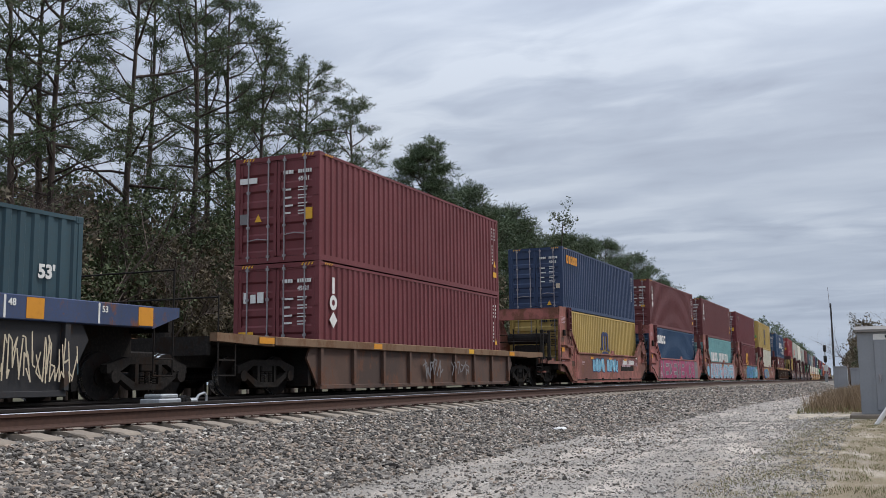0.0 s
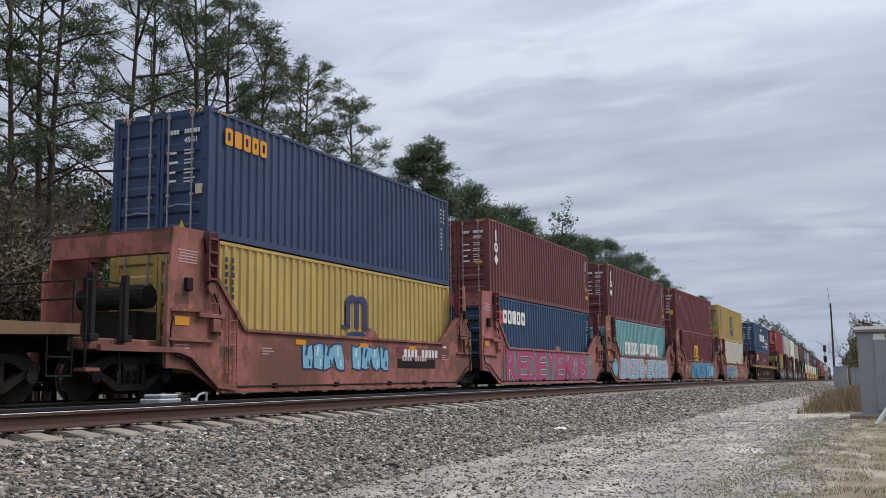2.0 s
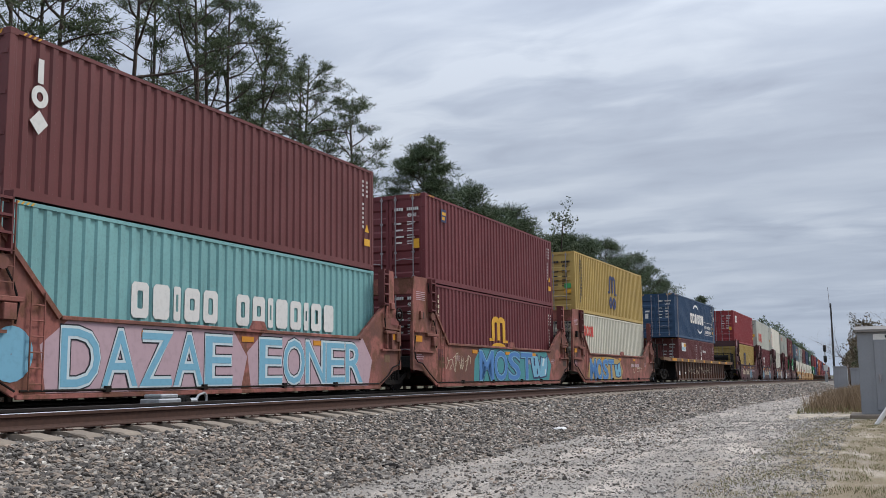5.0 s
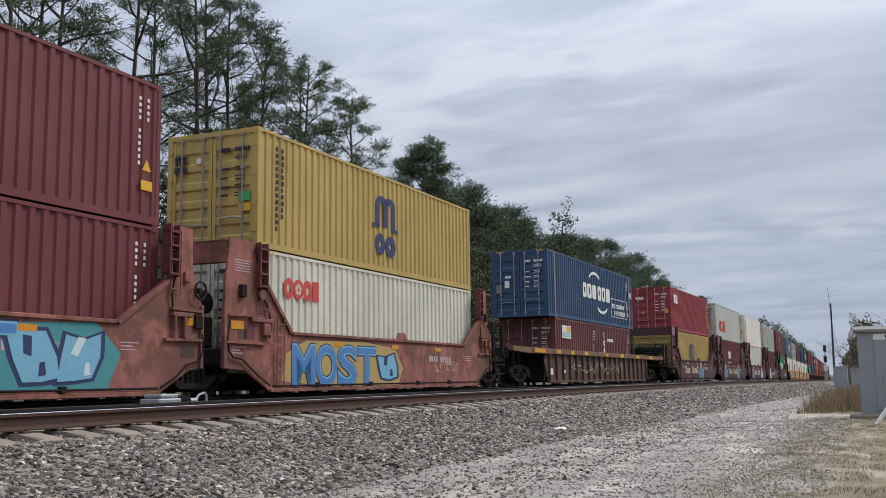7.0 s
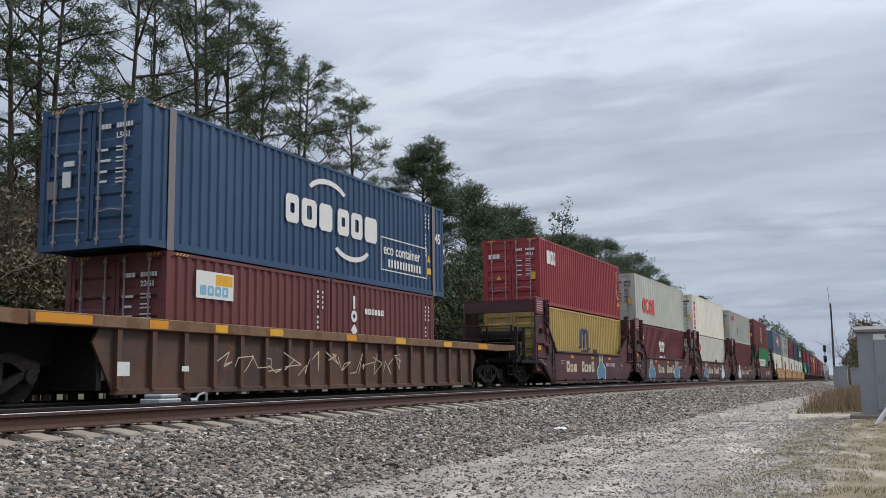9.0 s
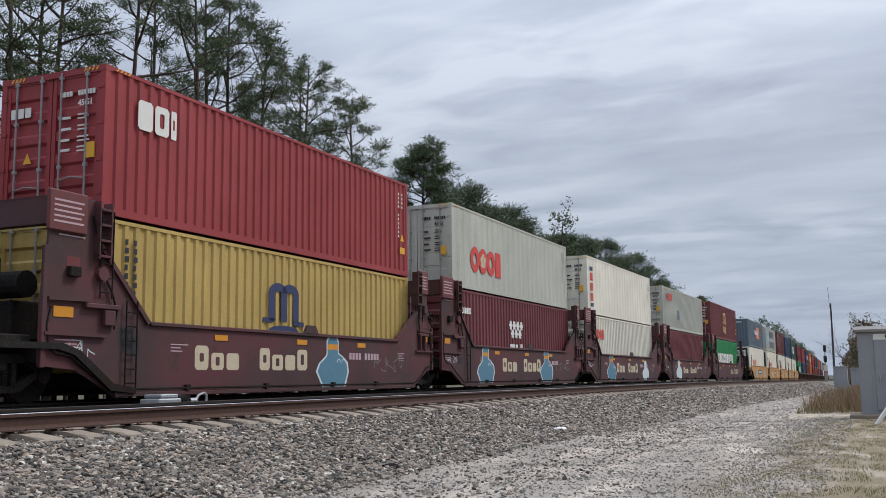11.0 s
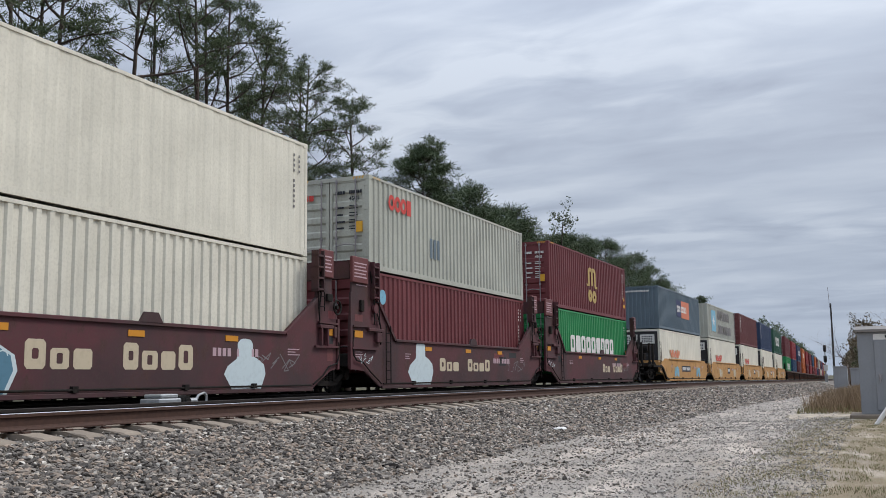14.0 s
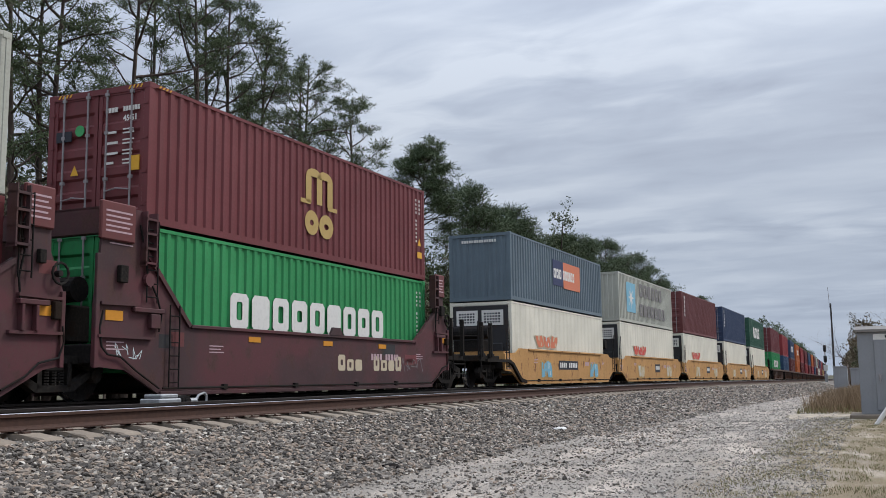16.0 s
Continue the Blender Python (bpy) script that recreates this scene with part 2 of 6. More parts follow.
def soup(name, verts, faces, mats, mat_index=None, smooth=False):
    me = bpy.data.meshes.new(name)
    me.from_pydata(verts, [], faces)
    for m in mats:
        me.materials.append(m)
    if mat_index is not None:
        me.polygons.foreach_set("material_index", mat_index)
    if smooth:
        me.polygons.foreach_set("use_smooth", [True] * len(me.polygons))
    me.update()
    return me


# ---- the line of the track ----
TX = [(-400, -13.12), (0, -13.12), (40, -13.05), (70, -12.2), (100, -11.6), (130, -11.85), (175, -12.95), (250, -14.7), (340, -16.9), (450, -19.8), (900, -33.0)]
TZ = [(-400, 0.0), (0, 0.0), (50, 0.0), (100, -0.18), (200, -0.7), (300, -1.15), (450, -1.8), (900, -3.2)]


def spline(table):
    xs, ys = np.array(table, float).T
    k = len(xs)
    h = np.diff(xs)
    a, rhs = np.eye(k), np.zeros(k)
    for i in range(1, k - 1):
        a[i, i - 1], a[i, i], a[i, i + 1] = h[i - 1], 2 * (h[i - 1] + h[i]), h[i]
        rhs[i] = 6 * ((ys[i + 1] - ys[i]) / h[i] - (ys[i] - ys[i - 1]) / h[i - 1])
    m = np.linalg.solve(a, rhs)

    def value(x):
        x = min(max(x, xs[0]), xs[-1])
        i = min(max(int(np.searchsorted(xs, x)) - 1, 0), k - 2)
        d0, d1 = x - xs[i], xs[i + 1] - x
        return float((m[i] * d1 ** 3 + m[i + 1] * d0 ** 3) / (6 * h[i]) + (ys[i] / h[i] - m[i] * h[i] / 6) * d1 + (ys[i + 1] / h[i] - m[i + 1] * h[i] / 6) * d0)
    return value


line_x, line_z = spline(TX), spline(TZ)
NEAR = 3.99  # from the train's track to the empty one


def ground_z(u, y):
    """Height of the ground at u metres to the side of the train's track."""
    prof = [(-400, -0.9), (-60, -0.9), (-14, -0.8), (-6, -0.85), (-3.2, -0.62), (-1.5, -0.33), (1.0, -0.33), (2.0, -0.36), (2.6, -0.31), (3.0, -0.28), (5.0, -0.272), (5.24, -0.285), (5.34, -0.305), (5.7, -0.385), (8.0, -0.90), (9.5, -0.98), (12.0, -0.93), (20, -0.9), (400, -0.9)]
    us, zs = zip(*prof)
    return float(np.interp(u, us, zs)) + line_z(y)


def rough_z(u, y):
    """Ground height with the small hollows of the bank and the road."""
    z = ground_z(u, y)
    if 5.6 < u < 30 and -10 < y < 60:
        k = min(1.0, (u - 5.6) / 1.5) * (1.0 if u < 10.5 else max(0.3, 1 - (u - 10.5) * 0.9))
        z += 0.045 * k * (noise.noise((u * 0.8, y * 0.8, 0)) + 0.4 * noise.noise((u * 2.3, y * 2.3, 5)))
    return z


# ---- ground ----
def ground_material():
    n = Nodes("ground", 0.95)
    uv = n.node("ShaderNodeUVMap")
    uv.uv_map = "along"
    sep = n.node("ShaderNodeSeparateXYZ")
    n.t.links.new(uv.outputs[0], sep.inputs[0])
    u = sep.outputs["X"]
    edge = n.math("MULTIPLY", n.math("SUBTRACT", n.noise(0.9, 5, (1.4, 0.4, 1)), 0.5), 4.2)
    uu = n.math("ADD", u, edge)
    fine, mid = n.noise(55, 6, rough=0.7), n.noise(7, 5, (1, 0.35, 1))
    vor = n.node("ShaderNodeTexVoronoi", Scale=26.0)
    n.t.links.new(n.co, vor.inputs["Vector"])
    ballast = n.mix(0.55, n.mix(vor.outputs["Color"], (0.05, 0.045, 0.04), (0.29, 0.255, 0.215)), n.mix(fine, (0.035, 0.032, 0.029), (0.22, 0.195, 0.168)))
    vor2 = n.node("ShaderNodeTexVoronoi", Scale=48.0)
    n.t.links.new(n.co, vor2.inputs["Vector"])
    road = n.mix(n.ramp(vor2.outputs["Distance"], [(0.1, 0.0), (0.6, 1.0)]), (0.42, 0.375, 0.325), (0.14, 0.125, 0.11))
    road = n.mix(0.45, road, n.mix(fine, (0.19, 0.17, 0.15), (0.54, 0.485, 0.425)))
    road = n.mix(n.ramp(n.noise(0.9, 5, (1.6, 0.35, 1)), [(0.46, 0.0), (0.62, 0.65)]), road, (0.56, 0.48, 0.405))
    road = n.mix(n.ramp(n.noise(0.6, 4, (1, 0.3, 1)), [(0.4, 0.0), (0.65, 0.55)]), road, (0.24, 0.21, 0.18))
    road = n.mix(n.ramp(n.noise(2.2, 6, (1, 0.35, 1)), [(0.52, 0.0), (0.7, 0.6)]), road, (0.21, 0.185, 0.16))
    grass = n.mix(mid, (0.16, 0.125, 0.07), (0.30, 0.235, 0.16))
    grass = n.mix(n.ramp(n.noise(2.2, 6, (1, 0.28, 1)), [(0.50, 0.0), (0.68, 0.8)]), grass, (0.50, 0.43, 0.35))
    grass = n.mix(n.ramp(fine, [(0.35, 0.0), (0.7, 0.5)]), grass, (0.06, 0.055, 0.03))
    wood = n.mix(mid, (0.035, 0.036, 0.018), (0.09, 0.075, 0.04))

    def step(a, b):
        mr = n.node("ShaderNodeMapRange")
        mr.inputs["From Min"].default_value, mr.inputs["From Max"].default_value = a, b
        n.t.links.new(uu, mr.inputs["Value"])
        return mr.outputs[0]
    # near-black ballast under both tracks, from u = -2 to about 5
    bed_dark = n.mix(fine, (0.010, 0.009, 0.009), (0.042, 0.037, 0.034))
    c = n.mix(step(-4.2, -3.2), wood, ballast)
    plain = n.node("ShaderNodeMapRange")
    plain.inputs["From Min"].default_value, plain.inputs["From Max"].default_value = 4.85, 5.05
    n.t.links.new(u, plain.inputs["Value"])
    c = n.mix(plain.outputs[0], n.mix(step(-2.4, -1.6), c, bed_dark), c)
    c = n.mix(step(6.2, 8.6), c, road)
    c = n.mix(step(11.0, 12.6), c, grass)
    n.colour(c)
    h = n.math("ADD", n.math("MULTIPLY", vor.outputs["Distance"], 0.6), n.math("MULTIPLY", fine, 0.5))
    return n.bump(h, 0.9, 0.025).m


def build_ground():
    us = [-900, -400, -150, -60, -30, -20, -14, -10, -6, -3.2, -1.5, 1.0, 2.0, 2.6, 3.0, 5.0, 5.24, 5.34, 5.7, 6.2, 6.8, 7.4, 7.9, 8.3, 8.7, 9.1, 9.5, 10.0, 10.6, 11.2, 11.7, 12.2, 12.8, 13.4, 14.2, 15, 17, 20, 40, 100, 300, 900]
    ys = [-500, -250, -100, -40, -10] + [i * 0.5 for i in range(0, 120)] + list(range(60, 160, 5)) + list(range(160, 480, 20)) + [560, 700, 900, 1400, 2600, 4500]
    verts, faces, uvs = [], [], []
    for y in ys:
        for u in us:
            z = rough_z(u, y)
            verts.append((line_x(y) + u, y, z))
            uvs.append((u, y))
    k = len(us)
    for i in range(len(ys) - 1):
        for j in range(k - 1):
            a = i * k + j
            faces.append((a, a + 1, a + k + 1, a + k))
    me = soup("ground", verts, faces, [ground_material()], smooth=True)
    layer = me.uv_layers.new(name="along")
    for loop in me.loops:
        layer.data[loop.index].uv = uvs[loop.vertex_index]
    tagged(new("ground", me), "grey ballast bank, pale gravel road and patchy dry grass", "ground", kind="structure")


build_ground()

# ---- rails and ties ----
RAIL = [(-0.076, -0.186), (0.076, -0.186), (0.076, -0.172), (0.022, -0.150), (0.010, -0.135), (0.010, -0.055), (0.036, -0.040), (0.036, -0.006), (0.031, 0.0), (-0.031, 0.0), (-0.036, -0.006), (-0.036, -0.040), (-0.010, -0.055), (-0.010, -0.135), (-0.022, -0.150), (-0.076, -0.172)]


def rail(name, u, bright):
    ys = [-220, -100, -30, -5] + list(range(0, 120, 4)) + list(range(120, 640, 12))
    verts, faces, mi = [], [], []
    k = len(RAIL)
    for y in ys:
        x, z = line_x(y) + u, line_z(y)
        verts += [(x + a, y, z + b) for a, b in RAIL]
    for i in range(len(ys) - 1):
        for j in range(k):
            q = (j + 1) % k
            faces.append((i * k + j, i * k + q, (i + 1) * k + q, (i + 1) * k + j))
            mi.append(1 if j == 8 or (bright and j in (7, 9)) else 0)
    # only the near rail keeps rail_side; the others get shade in their colour
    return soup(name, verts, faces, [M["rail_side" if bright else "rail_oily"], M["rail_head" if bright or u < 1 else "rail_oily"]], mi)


def tie_bm():
    bm = bmesh.new()
    pts = [(-1.30, -0.47), (1.30, -0.47), (1.30, -0.285), (1.255, -0.255), (0.95, -0.215), (-0.95, -0.215), (-1.255, -0.255), (-1.30, -0.285)]
    a = [bm.verts.new((x, -0.15, z)) for x, z in pts]
    b = [bm.verts.new((x, 0.15, z)) for x, z in pts]
    bm.faces.new(a)
    bm.faces.new(list(reversed(b)))
    for i in range(8):
        j = (i + 1) % 8
        bm.faces.new((a[j], a[i], b[i], b[j]))
    top = [e for e in bm.edges if all(v.co.z > -0.3 for v in e.verts) and abs(e.verts[0].co.y - e.verts[1].co.y) < 0.01]
    bmesh.ops.bevel(bm, geom=top, offset=0.02, segments=1, affect="EDGES", profile=0.5)
    bmesh.ops.recalc_face_normals(bm, faces=bm.faces[:])
    return bm


def clip_bm():
    bm = bmesh.new()
    for s in (-1, 1):
        box(bm, s * 0.07, s * 0.17, -0.05, 0.05, -0.225, -0.195, 0.006)
        rod(bm, (s * 0.13, -0.07, -0.185), (s * 0.08, 0.07, -0.165), 0.011, 6)
    return bm


def build_track(label, u0, tie_y, count, first):
    track = tagged(new("track", None), label, "railway track", kind="structure")
    for s in (-1, 1):
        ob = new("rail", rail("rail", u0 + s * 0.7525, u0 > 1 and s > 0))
        ob.parent = track
    tie_me, clip_me = mesh_of("tie", tie_bm(), M["concrete"]), mesh_of("rail_clip", clip_bm(), M["rail_side"])
    for i in range(count):
        y = tie_y + 0.61 * (i + first)
        ob = new("tie", tie_me)
        ob.parent = track
        ob.matrix_basis = pose(line_x(y) + u0, y, line_z(y) + random.uniform(-0.008, 0.006), 0, 0, random.uniform(-0.6, 0.6))
        if u0 > 1 and y < 45:
            c = new("rail_clip", clip_me)
            c.parent = ob
            c.matrix_basis = pose(0.7525, 0, 0)
    return track


build_track("empty track with brown rails on pale concrete ties", NEAR, 8.08 - 0.125, 240, -8)
build_track("track under the train on concrete ties", 0.0, 8.0, 70, -4)


# ---- the train ----
SPEED = 12.05
TRAIN = []   # (thing, place of its car at the start, offset along the car, height)
WHEELS = []


def on_line(y, dy=0.0, z=0.0):
    """The pose of a car whose origin has come to y on the line."""
    a, b = Vector((line_x(y), y, line_z(y))), Vector((line_x(y + 12), y + 12, line_z(y + 12)))
    d = b - a
    turn = Matrix.Rotation(-math.atan2(d.x, d.y), 4, "Z") @ Matrix.Rotation(math.atan2(d.z, d.y), 4, "X")
    return Matrix.Translation(a) @ turn @ Matrix.Translation((0, dy, z))


def ride(ob, y, dy=0.0, z=0.0):
    TRAIN.append((ob, y, dy, z))
    ob.matrix_basis = on_line(y, dy, z)
    return ob


# containers: the door end at y = 0, the base at z = 0
HW = 1.219


def wall_profile(length, depth, period, y0, y1):
    out, y = [(y0, 0.0)], y0 + 0.02
    k = max(1, round((y1 - y0 - 0.04) / period))
    p = (y1 - y0 - 0.04) / k
    for i in range(k):
        a = y + i * p
        out += [(a + p * 0.12, 0.0), (a + p * 0.25, -depth), (a + p * 0.62, -depth), (a + p * 0.75, 0.0)]
    out.append((y1, 0.0))
    return out


def container(label, length, height, colour, style="dry", doors=True, door_colour=None, frame_colour=None, detail=True):
    top = tagged(new("shipping_container", None), label, "shipping container", "containers on the train")
    mat = M[colour]
    fm = M[frame_colour or colour]
    depth, period = (0.037, 0.285) if style == "dry" else (0.012, 0.52)
    bm = bmesh.new()
    prof = wall_profile(length, depth, period, 0.10, length - 0.10)
    for s in (-1, 1):
        lo = [bm.verts.new((s * (HW - 0.012 + d), y, 0.15)) for y, d in prof]
        hi = [bm.verts.new((s * (HW - 0.012 + d), y, height - 0.07)) for y, d in prof]
        for i in range(len(prof) - 1):
            f = (lo[i], lo[i + 1], hi[i + 1], hi[i])
            bm.faces.new(f if s > 0 else tuple(reversed(f)))
    endp = wall_profile(2.2, 0.03, 0.25, -HW + 0.1, HW - 0.1)
    ends = [length - 0.02] + ([] if doors else [0.02])
    for ye in ends:
        sg = 1 if ye > 1 else -1
        lo = [bm.verts.new((x, ye + sg * d, 0.15)) for x, d in endp]
        hi = [bm.verts.new((x, ye + sg * d, height - 0.07)) for x, d in endp]
        for i in range(len(endp) - 1):
            f = (lo[i + 1], lo[i], hi[i], hi[i + 1])
            bm.faces.new(f if sg > 0 else tuple(reversed(f)))
    box(bm, -HW + 0.03, HW - 0.03, 0.05, length - 0.05, height - 0.055, height - 0.03)
    box(bm, -HW + 0.03, HW - 0.03, 0.05, length - 0.05, 0.10, 0.15)
    part("body", bm, mat, top)
    bm = bmesh.new()
    for s in (-1, 1):
        box(bm, s * (HW - 0.05), s * HW, 0.1, length - 0.1, 0.02, 0.155)
        box(bm, s * (HW - 0.06), s * (HW - 0.002), 0.1, length - 0.1, height - 0.075, height - 0.01)
        for y0, y1 in ((0.0, 0.11), (length - 0.11, length)):
            box(bm, s * (HW - 0.13), s * HW, y0, y1, 0.1, height - 0.1, 0.008)
    for y0, y1 in ((0.0, 0.09), (length - 0.09, length)):
        box(bm, -HW + 0.1, HW - 0.1, y0, y1, 0.01, 0.15)
        box(bm, -HW + 0.1, HW - 0.1, y0, y1, height - 0.12, height - 0.008)
    part("frame", bm, fm, top)
    if not detail:
        return top
    cast = bmesh.new()
    box(cast, -0.081, 0.081, -0.089, 0.089, -0.059, 0.059, 0.01)
    box(cast, 0.081, 0.083, -0.04, 0.04, -0.03, 0.03)
    cme = mesh_of("corner_casting", cast, fm)
    for s in (-1, 1):
        for y in (0.085, length - 0.085):
            for z in (0.056, height - 0.056):
                ob = new("corner_casting", cme)
                ob.parent = top
                ob.matrix_basis = pose(s * (HW - 0.077), y, z, 0, 0, 0 if s > 0 else 180)
    if doors:
        dm = M[door_colour or colour]
        zt = height - 0.13
        ridge = [(0.17, 0.03)]
        rows = 5 if style == "dry" else 1
        for i in range(rows):
            a, b = 0.22 + (zt - 0.45) * (i + 0.16) / rows, 0.22 + (zt - 0.45) * (i + 0.84) / rows
            ridge += [(a, 0.03), (a + 0.05, 0.065 if rows > 1 else 0.04), (b - 0.05, 0.065 if rows > 1 else 0.04), (b, 0.03)]
        ridge.append((zt, 0.03))
        for s in (-1, 1):
            bm = bmesh.new()
            x0, x1 = (0.012, HW - 0.13) if s > 0 else (-HW + 0.13, -0.012)
            a = [bm.verts.new((x0 + 0.08, y, z)) for z, y in ridge]
            b = [bm.verts.new((x1 - 0.08, y, z)) for z, y in ridge]
            for i in range(len(ridge) - 1):
                bm.faces.new((a[i], b[i], b[i + 1], a[i + 1]))
            for c0, c1 in ((x0, x0 + 0.085), (x1 - 0.085, x1)):
                box(bm, c0, c1, 0.018, 0.07, 0.16, zt + 0.01)
            box(bm, x0, x1, 0.018, 0.07, 0.16, 0.2)
            box(bm, x0, x1, 0.018, 0.07, zt - 0.03, zt + 0.01)
            for z in (0.35, 0.95, 1.6, 2.25):
                if z < height - 0.2:
                    box(bm, s * (HW - 0.15), s * (HW - 0.03), -0.012, 0.016, z, z + 0.06)
            door = part("door", bm, dm, top)
            for xr in (x0 + 0.22, x1 - 0.27) if s > 0 else (x0 + 0.27, x1 - 0.22):
                bm = bmesh.new()
                rod(bm, (xr, -0.012, 0.06), (xr, -0.012, height - 0.05), 0.019, 8)
                for z in (0.14, height * 0.33, height * 0.66, height - 0.17):
                    box(bm, xr - 0.04, xr + 0.04, -0.03, 0.016, z, z + 0.06)
                rod(bm, (xr, -0.03, 0.62 + 0.05 * s), (xr + 0.33 * (1 if xr < (x0 + x1) / 2 else -1), -0.045, 0.66 + 0.05 * s), 0.014, 6)
                part("lock_rod", bm, M["steel_rod"], door, "galvanised locking rod with handle")
    return top


# painted marks: flat plates a few millimetres thick; u runs along the car, v is height
def side_bar(bm, x, u0, u1, v0, v1, t=0.004):
    box(bm, x, x + t, u0, u1, v0, v1)


def side_ring(bm, x, u, v, ru, rv, w, n=20, a0=0.0, a1=360.0, t=0.004):
    k = max(4, int(n * (a1 - a0) / 360))
    for i in range(k):
        a, b = radians(a0 + (a1 - a0) * i / k), radians(a0 + (a1 - a0) * (i + 1) / k)
        pts = [(u + math.cos(q) * r, v + math.sin(q) * r2) for q, r, r2 in ((a, ru, rv), (b, ru, rv), (b, ru - w, rv - w), (a, ru - w, rv - w))]
        lo = [bm.verts.new((x + t, p, q)) for p, q in pts]
        bm.faces.new(list(reversed(lo)) if a1 > a0 else lo)


def side_poly(bm, x, pts, t=0.004):
    f = bm.faces.new([bm.verts.new((x + t, p, q)) for p, q in pts])
    f.normal_update()
    if f.normal.x < 0:
        f.normal_flip()


def block_row(bm, x, u, v, sizes, h, gap, seed=1, small=()):
    """A brand name as plain clipped rings and blocks, one for each letter; small: those at two thirds of the height."""
    for i, w in enumerate(sizes):
        if w > 0:
            hh = h * 0.72 if i in small else h
            c = min(w, hh) * 0.14

            def corners(a, b, d, e, k):
                return [(a + k, d), (b - k, d), (b, d + k), (b, e - k), (b - k, e), (a + k, e), (a, e - k), (a, d + k)]
            outer = corners(u, u + w, v, v + hh, c)
            if w < 0.15 or (i * 5 + seed) % 4 == 0:
                side_poly(bm, x, outer)
            else:
                p, q = w * 0.34, hh * (0.26 if (i + seed) % 2 else 0.34)
                inner = corners(u + p, u + w - p, v + q, v + hh - q * 0.9, c * 0.4)
                a, b = [bm.verts.new((x + 0.004, *t)) for t in outer], [bm.verts.new((x + 0.004, *t)) for t in inner]
                for n in range(8):
                    bm.faces.new((a[n], a[(n + 1) % 8], b[(n + 1) % 8], b[n]))
        u += abs(w) + gap


def word(text, size, mat, parent, m, fat=0.0, name="lettering", thick=0.003, squeeze=1.0):
    """Readable words in the built-in font, laid on the plane of m."""
    cu = bpy.data.curves.new("lettering", "FONT")
    cu.body, cu.size, cu.offset, cu.extrude, cu.resolution_u = text, size, fat, thick, 3
    tmp = new("lettering", cu)
    bpy.context.view_layer.update()
    me = bpy.data.meshes.new_from_object(tmp.evaluated_get(bpy.context.evaluated_depsgraph_get()))
    bpy.data.objects.remove(tmp)
    me.transform(Matrix.Diagonal((squeeze, 1, 1, 1)))
    me.materials.clear()
    me.materials.append(mat)
    ob = new(name, me)
    ob.parent, ob.matrix_basis = parent, m
    return ob


def spell(text, size, mats, parent, u, v, x, width):
    """A word letter by letter, each its own part, spread over the width; mats: (fatness, material, lift)."""
    k = width / len(text)
    for i, ch in enumerate(text):
        under = parent
        for fat, mat, lift in mats:
            ob = word(ch, size, M[mat], parent, on_side(u + i * k, v, x + lift), fat, "graffiti_letter" if under is parent else "graffiti_fill", 0.001, 1.0)
            xs = [p.co.x for p in ob.data.vertices]
            s = k * (0.94 + fat) / (max(xs) - min(xs))
            ob.data.transform(Matrix.Translation((k / 2, 0, 0)) @ Matrix.Diagonal((s, 1, 1, 1)) @ Matrix.Translation((-(max(xs) + min(xs)) / 2, 0, 0)))
            if under is not parent:
                ob.parent, ob.matrix_basis = under, Matrix.Translation((0, 0, lift - mats[0][2]))
            else:
                under = ob


SIDE = HW + 0.001


def on_side(u, v, x=SIDE):
    return Matrix.Translation((x + 0.004, u, v)) @ Matrix(((0, 0, 1, 0), (1, 0, 0, 0), (0, 1, 0, 0), (0, 0, 0, 1)))


def door_marks(top, height, ink="ink_white", sticker=None, code="45G1", seed=0, emblem=None):
    rnd = random.Random(seed)
    bm = bmesh.new()

    def dbar(x0, x1, z0, z1):
        box(bm, x0, x1, -0.010, 0.006, z0, z1)
    k = height / 2.67
    for i in range(4):
        dbar(0.20 + i * 0.075, 0.255 + i * 0.075, 2.17 * k, 2.26 * k)
    for i in range(6):
        dbar(0.62 + i * 0.066, 0.665 + i * 0.066, 2.17 * k, 2.26 * k)
    for i, z in enumerate((1.76, 1.56, 1.36, 1.18)):
        dbar(0.24, 0.24 + rnd.uniform(0.16, 0.27), z * k, z * k + 0.045)
        dbar(0.62, 0.62 + rnd.uniform(0.2, 0.27), z * k + 0.05, z * k + 0.075)
        dbar(0.62, 0.62 + rnd.uniform(0.2, 0.27), z * k - 0.02, z * k + 0.005)
    part("door_marking", bm, M[ink], top, "stencilled marks")
    word(code, 0.15, M[ink], top, Matrix.Translation((0.62, -0.008, 1.98 * k)) @ pose(0, 0, 0, 90, 0, 0), 0.004, "type_code")
    bm = bmesh.new()
    for sg in (-1, 1):
        for i in range(4):
            x = sg * (0.72 + i * 0.09)
            q = [bm.verts.new((x + dx, -0.006, height - z)) for dx, z in ((0, 0.085), (0.04, 0.085), (0.08, 0.02), (0.04, 0.02))]
            bm.faces.new(q)
    for i in range(4):
        side_poly(bm, SIDE, [(0.25 + i * 0.1, height - 0.07), (0.29 + i * 0.1, height - 0.07), (0.34 + i * 0.1, height - 0.02), (0.30 + i * 0.1, height - 0.02)])
    part("height_stripe", bm, M["ink_gold"], top, "yellow height warning stripes")
    if sticker:
        for nm, x, z, w, h, c in sticker:
            bm = bmesh.new()
            if nm == "warning_triangle":
                a = [bm.verts.new(p) for p in ((x - w / 2, -0.012, z), (x + w / 2, -0.012, z), (x, -0.012, z + h))]
                bm.faces.new(a)
            else:
                box(bm, x - w / 2, x + w / 2, -0.012, 0.01, z, z + h)
            part(nm, bm, M[c], top)


